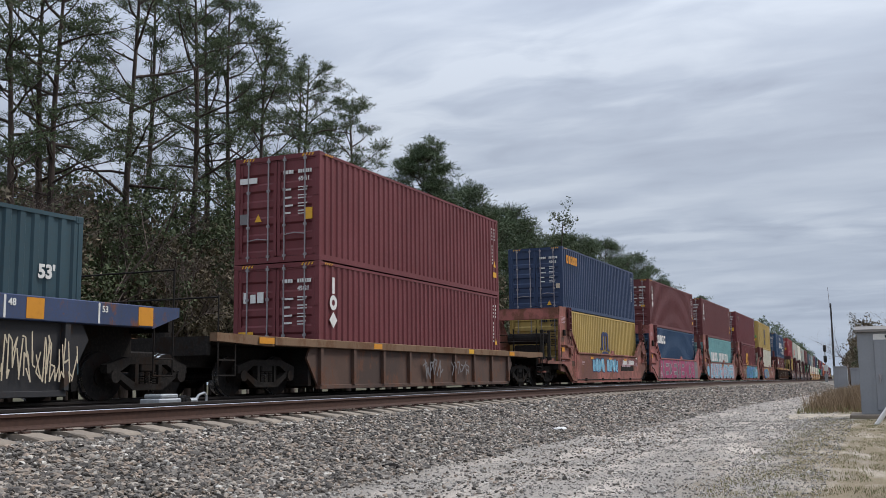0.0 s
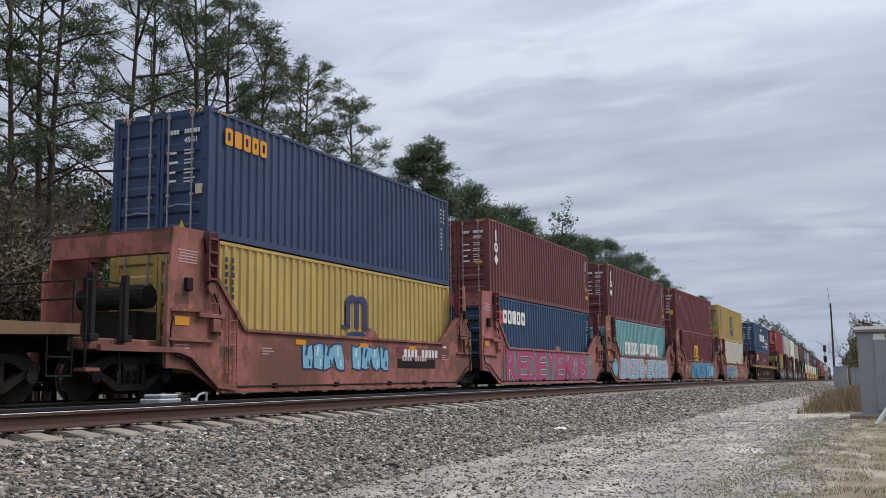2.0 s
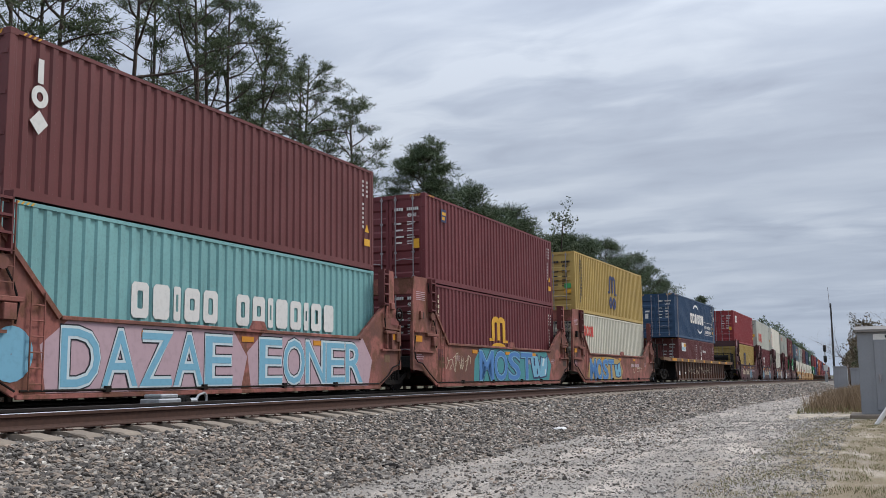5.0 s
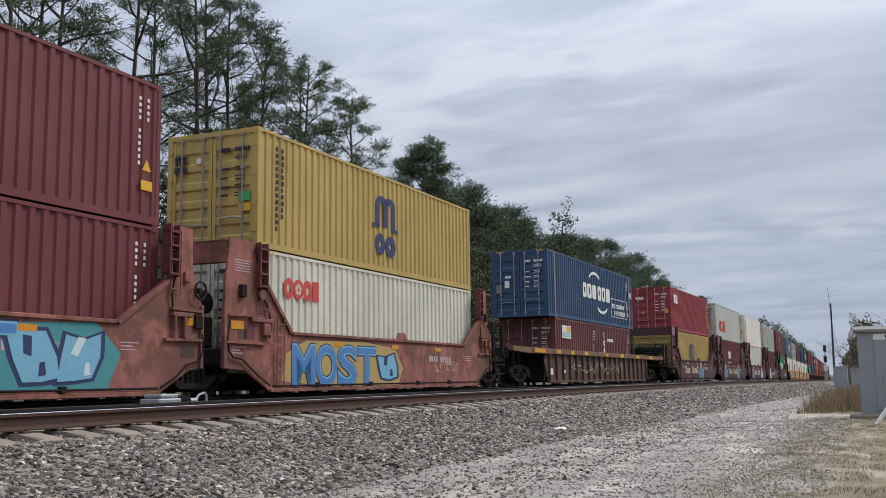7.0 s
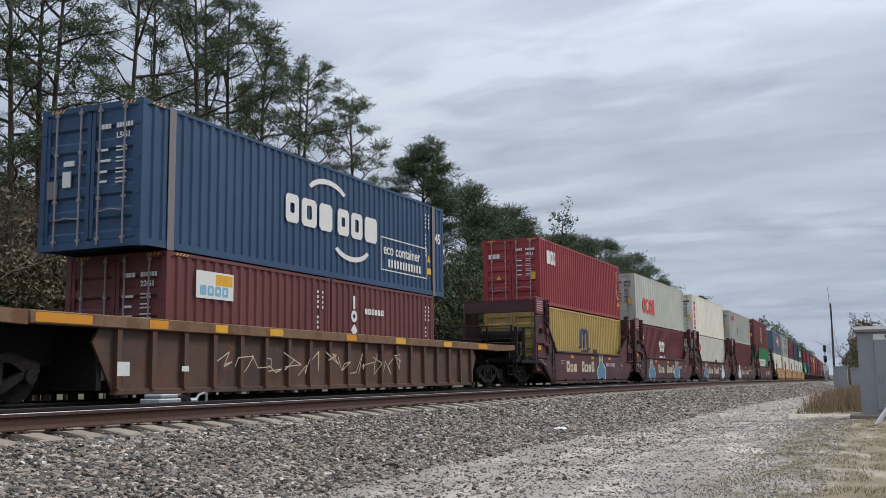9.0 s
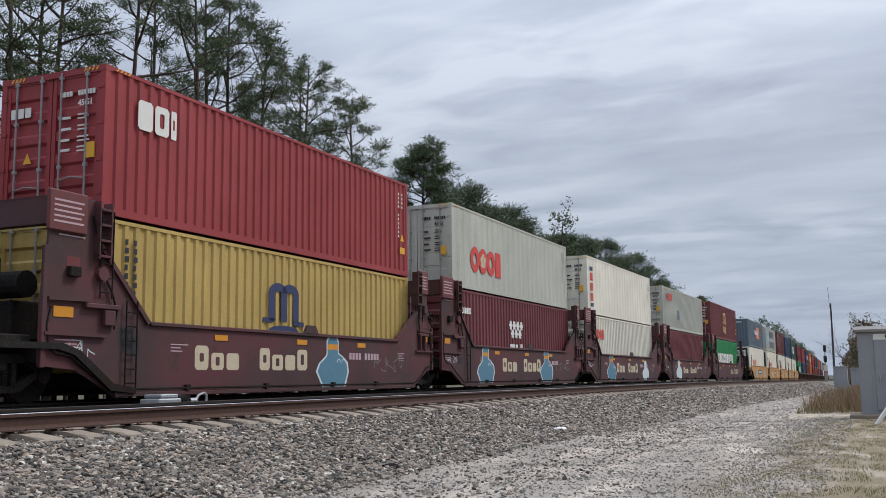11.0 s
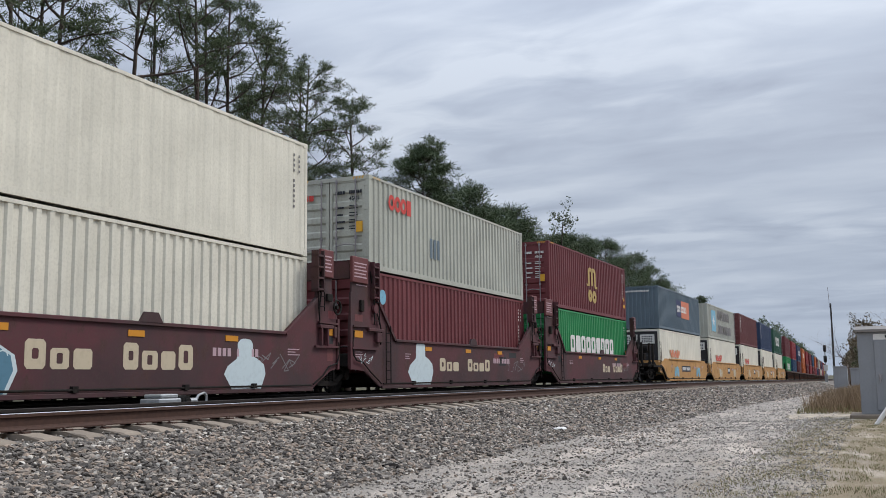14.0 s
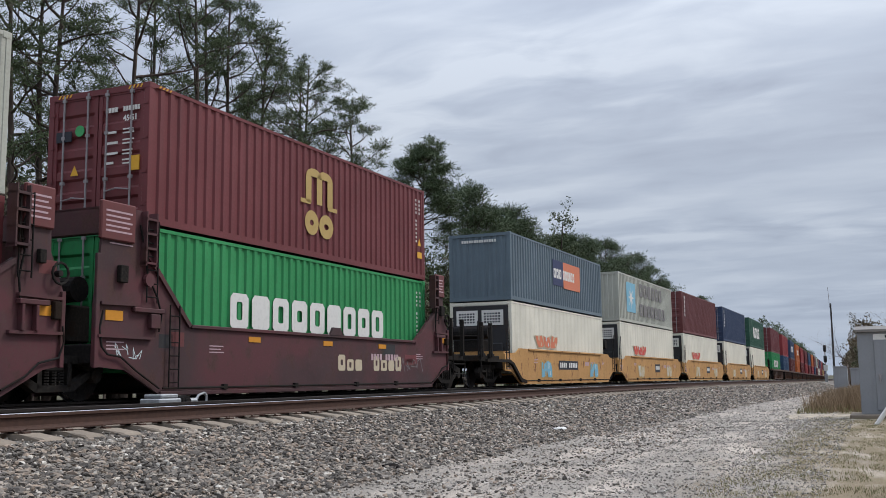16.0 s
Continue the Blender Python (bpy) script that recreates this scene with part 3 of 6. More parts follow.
def end_marks(top, length, height, ink="ink_white", sticker=True):
    """The vertical row of small marks near the far end of a side."""
    bm = bmesh.new()
    for i in range(11):
        if i != 4:
            side_bar(bm, SIDE, length - 0.62, length - 0.56, height - 0.40 - i * 0.12, height - 0.335 - i * 0.12)
    for i in range(4):
        side_bar(bm, SIDE, length - 0.40, length - 0.34, height - 0.40 - i * 0.12, height - 0.335 - i * 0.12)
    part("side_marking", bm, M[ink], top, "stencilled marks")
    if sticker:
        bm = bmesh.new()
        side_bar(bm, SIDE, length - 0.52, length - 0.22, 0.62, 0.80)
        side_poly(bm, SIDE, [(length - 0.5, 0.98), (length - 0.26, 0.98), (length - 0.38, 1.2)])
        part("sticker", bm, M["ink_gold"], top, "yellow caution sticker")


def tall_mark(top, u, zs, ink, w=0.32, h=0.40):
    """A brand name set upright as plain shapes: a bar, a disc and a diamond."""
    bm = bmesh.new()
    for i, z in enumerate(zs):
        if i == 0:
            side_bar(bm, SIDE, u + w * 0.36, u + w * 0.66, z, z + h)
        elif i == 1:
            side_ring(bm, SIDE, u + w / 2, z + h / 2, w * 0.46, h * 0.46, w * 0.28)
        else:
            side_poly(bm, SIDE, [(u, z + h / 2), (u + w / 2, z), (u + w, z + h / 2), (u + w / 2, z + h)])
    part("logo", bm, M[ink], top, "upright brand mark of plain shapes")


def column_marks(top, u, n1, n2, ink, z1, step=0.15, s=0.1):
    bm = bmesh.new()
    for k, n in enumerate((n1, n2)):
        for i in range(n):
            side_bar(bm, SIDE, u + k * 0.22, u + k * 0.22 + s * (0.7 + 0.3 * ((i * 7) % 3) / 2), z1 - i * step - s, z1 - i * step)
    part("side_marking", bm, M[ink], top, "upright column of small marks")


def arch_logo(top, u, v, w, h, ink, lower=True):
    """Three posts under two arches on a wavy foot, a plain emblem."""
    bm = bmesh.new()
    p = w * 0.2
    for i in range(3):
        c = u + i * (w - p) / 2
        side_bar(bm, SIDE, c, c + p, v + h * 0.14, v + h * 0.78)
    r = (w - p) / 4 + p / 2
    for i in range(2):
        side_ring(bm, SIDE + 0.001, u + p / 2 + (w - p) / 4 + i * (w - p) / 2, v + h * 0.78, r, h * 0.22, p * 0.8, 16, 0, 180)
    side_bar(bm, SIDE, u - w * 0.18, u + p * 0.9, v + h * 0.10, v + h * 0.20)
    side_bar(bm, SIDE, u + w - p * 0.9, u + w * 1.18, v + h * 0.06, v + h * 0.16)
    if lower:
        side_ring(bm, SIDE, u + w * 0.22, v - h * 0.34, w * 0.25, h * 0.30, p * 0.9, 16)
        side_ring(bm, SIDE, u + w * 0.76, v - h * 0.36, w * 0.27, h * 0.30, p * 0.9, 16)
    else:
        side_ring(bm, SIDE, u + w * 0.5, v - h * 0.08, w * 0.5, h * 0.13, p * 0.5, 16, 0, 180)
    part("logo", bm, M[ink], top, "arched emblem")


def ring_logo(top, u, v, h, ink, flower=None):
    bm = bmesh.new()
    w = h * 0.86
    for i in range(3):
        side_ring(bm, SIDE + 0.001 * i, u + w * (0.5 + i * 0.98), v + h / 2, w * 0.52, h * 0.5, h * 0.27, 24)
    side_bar(bm, SIDE, u + w * 3.03, u + w * 3.72, v, v + h)
    part("logo", bm, M[ink], top, "red brand mark of rings")
    if flower:
        bm = bmesh.new()
        for i in range(5):
            a = radians(90 + 72 * i)
            side_ring(bm, SIDE + 0.003, u + w * 1.48 + math.cos(a) * h * 0.17, v + h / 2 + math.sin(a) * h * 0.17, h * 0.13, h * 0.13, h * 0.12, 10)
        part("flower", bm, M["ink_cream"], top, "cream five-petalled flower in the mark")


# ---- rail cars ----
def truck(parent, y, keyed):
    """A two-axle truck under a car: side frames with springs, bolster, wheel sets."""
    bm = bmesh.new()
    box(bm, -1.12, 1.12, y - 0.2, y + 0.2, 0.50, 0.64, 0.02)
    frame_ob = part("truck", bm, M["frame_dark"], parent, "dusty cast steel truck with shade in its colour")
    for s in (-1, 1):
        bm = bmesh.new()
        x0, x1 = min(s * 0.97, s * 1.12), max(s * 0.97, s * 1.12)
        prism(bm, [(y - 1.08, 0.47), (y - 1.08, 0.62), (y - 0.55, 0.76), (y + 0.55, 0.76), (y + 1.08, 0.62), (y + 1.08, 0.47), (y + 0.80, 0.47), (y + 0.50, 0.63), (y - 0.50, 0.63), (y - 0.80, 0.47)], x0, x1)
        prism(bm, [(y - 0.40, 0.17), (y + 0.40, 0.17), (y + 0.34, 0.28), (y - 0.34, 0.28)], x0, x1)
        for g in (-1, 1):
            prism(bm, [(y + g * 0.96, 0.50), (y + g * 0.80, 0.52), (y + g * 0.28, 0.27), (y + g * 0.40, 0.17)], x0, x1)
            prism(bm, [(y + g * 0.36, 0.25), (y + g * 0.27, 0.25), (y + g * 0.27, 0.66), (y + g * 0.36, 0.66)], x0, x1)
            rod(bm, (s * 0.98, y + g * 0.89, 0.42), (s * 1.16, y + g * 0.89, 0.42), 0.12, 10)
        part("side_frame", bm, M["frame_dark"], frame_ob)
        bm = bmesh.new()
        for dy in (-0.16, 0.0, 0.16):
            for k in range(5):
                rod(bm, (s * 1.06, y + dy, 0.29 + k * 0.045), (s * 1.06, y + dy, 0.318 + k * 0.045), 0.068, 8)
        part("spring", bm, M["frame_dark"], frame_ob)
    for dy in (-0.89, 0.89):
        ob = new("wheel_set", WHEEL_ME)
        ob.parent = frame_ob
        ob.matrix_basis = pose(0, y + dy, 0.42)
        if keyed:
            WHEELS.append((ob, y + dy))


def wheel_mesh():
    bm = bmesh.new()
    rod(bm, (-0.8, 0, 0), (0.8, 0, 0), 0.08, 10)
    for s in (-1, 1):
        rod(bm, (s * 0.70, 0, 0), (s * 0.80, 0, 0), 0.42, 28)
        rod(bm, (s * 0.665, 0, 0), (s * 0.70, 0, 0), 0.445, 28)
        rod(bm, (s * 0.79, 0, 0), (s * 0.83, 0, 0), 0.16, 12)
        for i in range(6):
            a = radians(60 * i)
            rod(bm, (s * 0.80, math.cos(a) * 0.25, math.sin(a) * 0.25), (s * 0.806, math.cos(a) * 0.25, math.sin(a) * 0.25), 0.05, 6)
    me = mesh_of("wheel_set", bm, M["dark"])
    me.materials.append(M["tread"])
    for p in me.polygons:
        r = math.hypot(p.center.y, p.center.z)
        if r > 0.40 and abs(p.normal.x) < 0.3:
            p.material_index = 1
    return me


WHEEL_ME = wheel_mesh()
PW = 1.47   # half the width of a well car


def ladder(bm, x, y0, y1, z0, z1, step=0.3):
    for y in (y0, y1):
        rod(bm, (x, y, z0), (x, y, z1), 0.014, 6)
    z = z0 + 0.1
    while z < z1:
        rod(bm, (x, y0, z), (x, y1, z), 0.012, 6)
        z += step


def span(s, a, b):
    return min(s * a, s * b), max(s * a, s * b)


def fit_tower(side, s, e, tower, mat, colour, seed):
    """Guide shelves, flanges, hoses, valves and repainted panels on the end towers of a well."""
    rnd = random.Random(seed * 7 + 3)
    for y0, y1 in ((-0.42, -0.12), (e - 0.12, e + 0.16)):
        bm = bmesh.new()
        a, b = span(s, PW - 0.06, PW + 0.13)
        for k in range(4):
            box(bm, a, b, y0, y1, tower - 0.95 + k * 0.26, tower - 0.91 + k * 0.26)
        for y in (y0, y1 - 0.03):
            box(bm, a, b, y, y + 0.03, tower - 0.98, tower - 0.02)
        part("guide_shelf", bm, M["maroon_dull" if colour != "car_maroon" else "car_maroon"], side, "stepped container guide on the tower")
    for p, q in (((-1.40, 1.60), (-0.50, 1.62)), ((e + 0.06, 1.62), (e + 0.96, 1.60)), ((-1.46, 1.06), (-0.1, 1.05)), ((e - 0.1, 1.05), (e + 0.96, 1.06))):
        bm = bmesh.new()
        a, b = span(s, PW - 0.002, PW + 0.07)
        prism(bm, [(p[0], p[1]), (q[0], q[1]), (q[0], q[1] + 0.05), (p[0], p[1] + 0.05)], a, b)
        part("flange", bm, mat, side)
    for y0, z0, y1, z1 in ((1.0, 1.36, -0.32, 2.68), (e - 1.35, 1.34, e + 0.0, 2.2)):
        bm = bmesh.new()
        a, b = span(s, PW - 0.06, PW + 0.05)
        d = 0.07 if y0 < 2 else -0.07
        prism(bm, [(y0, z0), (y1, z1), (y1 - d, z1 - 0.05), (y0 - d, z0 - 0.05)], a, b)
        part("edge_flange", bm, mat, side)
    for y, z in ((-1.0, 2.0), (e + 0.42, 2.15), (e + 0.75, 1.3)):
        bm = bmesh.new()
        a, b = span(s, PW - 0.002, PW + 0.06 + rnd.uniform(0, 0.04))
        box(bm, a, b, y, y + rnd.uniform(0.12, 0.26), z, z + rnd.uniform(0.16, 0.3), 0.012)
        part("valve_box", bm, M["frame_dark"] if rnd.random() < 0.5 else mat, side)
    for y, z, r in ((e + 0.84, 2.02, 0.17),):
        bm = bmesh.new()
        for k in range(12):
            p, q = radians(30 * k), radians(30 * k + 30)
            rod(bm, (s * (PW + 0.09), y + math.cos(p) * r, z + math.sin(p) * r), (s * (PW + 0.09), y + math.cos(q) * r, z + math.sin(q) * r), 0.022, 6)
        rod(bm, (s * PW, y, z), (s * (PW + 0.1), y, z), 0.05, 8)
        part("hand_brake", bm, M["frame_dark"], side, "dark ring of the hand brake")
    for pts in (((-1.35, 1.5), (-1.42, 1.2), (-1.36, 0.9), (-1.22, 0.78), (-0.9, 0.74), (-0.5, 0.5), (0.1, 0.2)), ((e + 0.2, 3.0), (e + 0.06, 2.6), (e + 0.14, 2.3), (e + 0.05, 1.9), (e + 0.10, 1.55)),
                ((e - 0.2, 0.22), (e + 0.25, 0.42), (e + 0.5, 0.62), (e + 0.9, 0.70), (e + 1.0, 0.95), (e + 0.96, 1.2)), ((-0.5, 3.05), (-0.36, 2.6), (-0.28, 2.2), (0.0, 1.8), (0.12, 1.5), (0.06, 1.2))):
        bm = bmesh.new()
        for p, q in zip(pts, pts[1:]):
            rod(bm, (s * (PW + 0.05), *p), (s * (PW + 0.05), *q), 0.018, 6)
        part("hose", bm, M["dark"], side, "black air hose")
    bm = bmesh.new()
    a, b = span(s, PW - 0.002, PW + 0.06)
    prism(bm, [(6.15, 1.36), (6.75, 1.36), (6.62, 1.54), (6.28, 1.54)], a, b)
    part("bracket", bm, mat, side)
    tints = ("car_brown", "maroon_dull", "car_chord", "car_rose") if colour != "car_maroon" else ("maroon_dull", "car_black", "car_maroon", "maroon")
    for k in range(6):
        y, z = rnd.choice((rnd.uniform(-1.3, -0.7), rnd.uniform(8.0, 10.6), rnd.uniform(e + 0.1, e + 0.6), rnd.uniform(-0.4, 0.5))), rnd.uniform(0.62, 1.0)
        if y < 0 or y > e:
            z = rnd.choice((0.75, 1.15, 1.75, 2.0))
        bm = bmesh.new()
        a, b = span(s, PW - 0.001, PW + 0.0015)
        box(bm, a, b, y, y + rnd.uniform(0.25, 0.45) * (2.2 if 1 < y < e else 1), z, z + rnd.uniform(0.16, 0.34))
        part("repaint_patch", bm, M[tints[k % 4]], side, "squared patch of newer paint")


def platform(label, colour, first=False, last=False, reflect=True, keyed=True, seed=0, tower=3.2, low=False, length=12.19):
    """One well of an articulated double-stack car; the door end of its load at y = 0."""
    top = tagged(new("well_car", None), label, "well car", "cars of the train")
    e = length
    mat = M[colour]
    lo = [(-1.50, 0.58), (-0.75, 0.52), (0.15, 0.10), (e - 0.2, 0.10), (e + 0.65, 0.52), (e + 1.0, 0.58)]
    hi = [(e + 1.0, 1.75), (e + 0.72, 2.35), (e + 0.68, tower - 0.02), (e + 0.10, tower + 0.0), (e + 0.0, 2.2), (e - 1.35, 1.34), (1.0, 1.36), (-0.32, 2.68), (-0.40, tower), (-1.32, tower - 0.02), (-1.40, 2.45), (-1.50, 1.6)]
    if low:
        hi = [(e + 1.0, 1.15), (e + 0.25, 1.2), (e - 0.1, 1.36), (0.1, 1.36), (-0.25, 1.2), (-1.5, 1.15)]
    for s in (-1, 1):
        bm = bmesh.new()
        prism(bm, lo + hi, min(s * (PW - 0.05), s * PW), max(s * (PW - 0.05), s * PW))
        side = part("side_sheet", bm, mat, top)
        bm = bmesh.new()
        x0, x1 = min(s * (PW - 0.01), s * (PW + 0.05)), max(s * (PW - 0.01), s * (PW + 0.05))
        box(bm, x0, x1, 0.15, e - 0.2, 0.07, 0.15, 0.01)
        box(bm, x0, x1, 1.0, e - 1.35, 1.30, 1.37, 0.01)
        box(bm, x0, x1, -1.52, -1.42, 0.55, 1.15 if low else 2.45, 0.01)
        box(bm, x0, x1, e + 0.93, e + 1.02, 0.55, 1.15 if low else 1.75, 0.01)
        part("sill", bm, mat, side)
        if not low:
            bm = bmesh.new()
            box(bm, min(s * PW, s * (PW + 0.09)), max(s * PW, s * (PW + 0.09)), -0.62, 0.18, 1.52, 1.60, 0.01)
            box(bm, min(s * PW, s * (PW + 0.10)), max(s * PW, s * (PW + 0.10)), -0.20, 0.05, 1.25, 1.50, 0.01)
            box(bm, min(s * PW, s * (PW + 0.10)), max(s * PW, s * (PW + 0.10)), e + 0.05, e + 0.65, 1.50, 1.58, 0.01)
            for dy in (0.1, 0.38):
                box(bm, min(s * PW, s * (PW + 0.10)), max(s * PW, s * (PW + 0.10)), e + dy, e + dy + 0.06, 1.1, 1.5, 0.01)
            rod(bm, (s * (PW + 0.02), -0.25, 2.1), (s * (PW + 0.09), -0.25, 2.1), 0.12, 12)
            part("brake_fitting", bm, mat, side)
        if not low:
            fit_tower(side, s, e, tower, mat, colour, seed)
        for y0, y1, z0, z1 in ((-1.4, -1.1, 0.6, 2.3), (e + 0.5, e + 0.8, 0.6, 2.3)) if low else ((-0.30, -0.02, 1.7, tower - 0.15), (e + 0.02, e + 0.28, 1.9, tower - 0.1), (0.35, 0.62, 0.2, 1.7)):
            bm = bmesh.new()
            ladder(bm, s * (PW + 0.06), y0, y1, z0, max(z1, z0 + 0.3), 0.24)
            part("ladder", bm, M["dark"] if low or colour == "car_maroon" else mat, side)
        if s > 0:
            bm = bmesh.new()
            rod(bm, (PW + 0.05, 0.2, 0.20), (PW + 0.05, e - 0.3, 0.20), 0.02, 6)
            for dy in (2.0, 4.6, 7.4, 9.6):
                box(bm, PW - 0.0, PW + 0.07, dy, dy + 0.12, 0.16, 0.26)
            part("air_pipe", bm, M["frame_dark"], side)
    bm = bmesh.new()
    if low:
        tower = 1.3
    box(bm, -PW + 0.06, PW - 0.06, -1.38, -1.22, tower - 0.52, tower - 0.06, 0.01)
    box(bm, -PW + 0.06, PW - 0.06, -1.38, -0.9, tower - 0.10, tower - 0.06)
    part("end_beam", bm, mat, top)
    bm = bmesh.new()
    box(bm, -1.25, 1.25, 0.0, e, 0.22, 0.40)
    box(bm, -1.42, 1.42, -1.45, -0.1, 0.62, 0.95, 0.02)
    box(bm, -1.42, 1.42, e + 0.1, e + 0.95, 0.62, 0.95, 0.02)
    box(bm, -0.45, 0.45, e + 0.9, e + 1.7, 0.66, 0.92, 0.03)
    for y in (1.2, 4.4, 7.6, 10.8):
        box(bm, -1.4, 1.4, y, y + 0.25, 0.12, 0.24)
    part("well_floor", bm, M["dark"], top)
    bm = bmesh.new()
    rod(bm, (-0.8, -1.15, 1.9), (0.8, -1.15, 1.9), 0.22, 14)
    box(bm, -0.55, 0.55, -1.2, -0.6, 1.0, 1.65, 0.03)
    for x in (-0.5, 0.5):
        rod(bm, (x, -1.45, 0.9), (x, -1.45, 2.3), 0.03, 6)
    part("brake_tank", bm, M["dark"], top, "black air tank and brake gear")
    if colour == "car_maroon":
        for y0, y1 in ((-1.46, -0.62), (e + 0.12, e + 0.72)):
            bm = bmesh.new()
            box(bm, PW - 0.02, PW + 0.06, y0, y1, tower - 0.62, tower + 0.04, 0.02)
            part("bracket_box", bm, M["maroon_dull"], top, "boxed bracket with faded stencils")
            bm = bmesh.new()
            for r in range(5):
                side_bar(bm, PW + 0.06, y0 + 0.1, y1 - 0.1 - 0.06 * (r % 2), tower - 0.14 - r * 0.085, tower - 0.11 - r * 0.085)
            part("car_marking", bm, M["ink_lavender"], top)
    if reflect:
        for y in (-1.05, 3.1, 6.1, 8.9, e + 0.62):
            bm = bmesh.new()
            z = 1.10 if 0 < y < e else 1.35
            box(bm, PW - 0.002, PW + 0.012, y - 0.20, y + 0.22, z, z + (0.11 if 0 < y < e else 0.17))
            part("reflector", bm, M["ink_amber"], top, "worn amber reflective patch")
    bm = bmesh.new()
    rnd = random.Random(seed)
    for row in range(5):
        side_bar(bm, PW, -1.2 + rnd.uniform(0, 0.05), -0.62, tower - 0.45 - row * 0.055, tower - 0.43 - row * 0.055)
    for y0 in (-1.2, e - 1.2, 1.6):
        for row in range(3):
            side_bar(bm, PW, y0, y0 + rnd.uniform(0.25, 0.5), 0.98 - row * 0.06, 1.0 - row * 0.06)
    for i in range(10):
        if i != 4:
            side_bar(bm, PW, 8.3 + i * 0.16, 8.41 + i * 0.16, 0.80, 0.96)
    part("car_marking", bm, M["ink_lavender"], top, "faded stencilled marks")
    if first:
        bm = bmesh.new()
        box(bm, -1.3, 1.3, -3.4, -1.5, 0.86, 1.06, 0.02)
        box(bm, -0.35, 0.35, -4.1, -3.3, 0.62, 0.95, 0.03)
        box(bm, -0.18, 0.18, -4.55, -4.0, 0.68, 0.90, 0.03)
        for s in (-1, 1):
            prism(bm, [(-3.2, 0.84), (-3.2, 0.94), (-1.1, 0.94), (-0.7, 0.82), (0.05, 0.30), (0.6, 0.22), (0.6, 0.12), (0.0, 0.18), (-0.85, 0.76), (-1.2, 0.84)], min(s * 1.47, s * 1.56), max(s * 1.47, s * 1.56))
            box(bm, min(s * 1.2, s * 1.45), max(s * 1.2, s * 1.45), -3.42, -3.1, 0.50, 0.56)
        part("end_deck", bm, M["frame_dark"] if colour != "car_pink" else mat, top)
        for y in (-3.3, -2.5):
            bm = bmesh.new()
            box(bm, 1.30, 1.42, y, y + 0.10, 1.0, 2.15, 0.01)
            box(bm, 1.26, 1.46, y - 0.05, y + 0.15, 1.0, 1.12, 0.01)
            part("stake", bm, M["frame_dark"], top, "rusty upright stake")
        bm = bmesh.new()
        for s in (-1, 1):
            for y in (-3.4, -2.6):
                rod(bm, (s * 1.4, y, 0.5), (s * 1.4, y, 2.0), 0.018, 6)
            rod(bm, (s * 1.4, -3.4, 2.0), (s * 1.4, -2.6, 2.0), 0.018, 6)
        rod(bm, (-1.4, -3.4, 1.7), (1.4, -3.4, 1.7), 0.018, 6)
        part("handrail", bm, M["frame_dark"], top)
    truck(top, -1.95, keyed)
    if last:
        truck(top, e + 1.75, keyed)
        bm = bmesh.new()
        box(bm, -1.3, 1.3, e + 1.0, e + 2.7, 0.86, 1.06, 0.02)
        box(bm, -0.18, 0.18, e + 2.6, e + 3.4, 0.68, 0.90, 0.03)
        part("end_deck", bm, M["frame_dark"], top)
        for y in (e + 1.5, e + 2.4):
            bm = bmesh.new()
            box(bm, 1.30, 1.42, y, y + 0.10, 1.0, 2.15, 0.01)
            rod(bm, (1.44, y + 0.05, 0.45), (1.44, y + 0.05, 1.1), 0.018, 6)
            part("stake", bm, M["frame_dark"], top, "rusty upright stake")
        bm = bmesh.new()
        rod(bm, (1.44, e + 1.55, 0.45), (1.44, e + 2.45, 0.45), 0.018, 6)
        rod(bm, (1.44, e + 1.55, 0.75), (1.44, e + 2.45, 0.75), 0.018, 6)
        part("step", bm, M["frame_dark"], top)
    return top


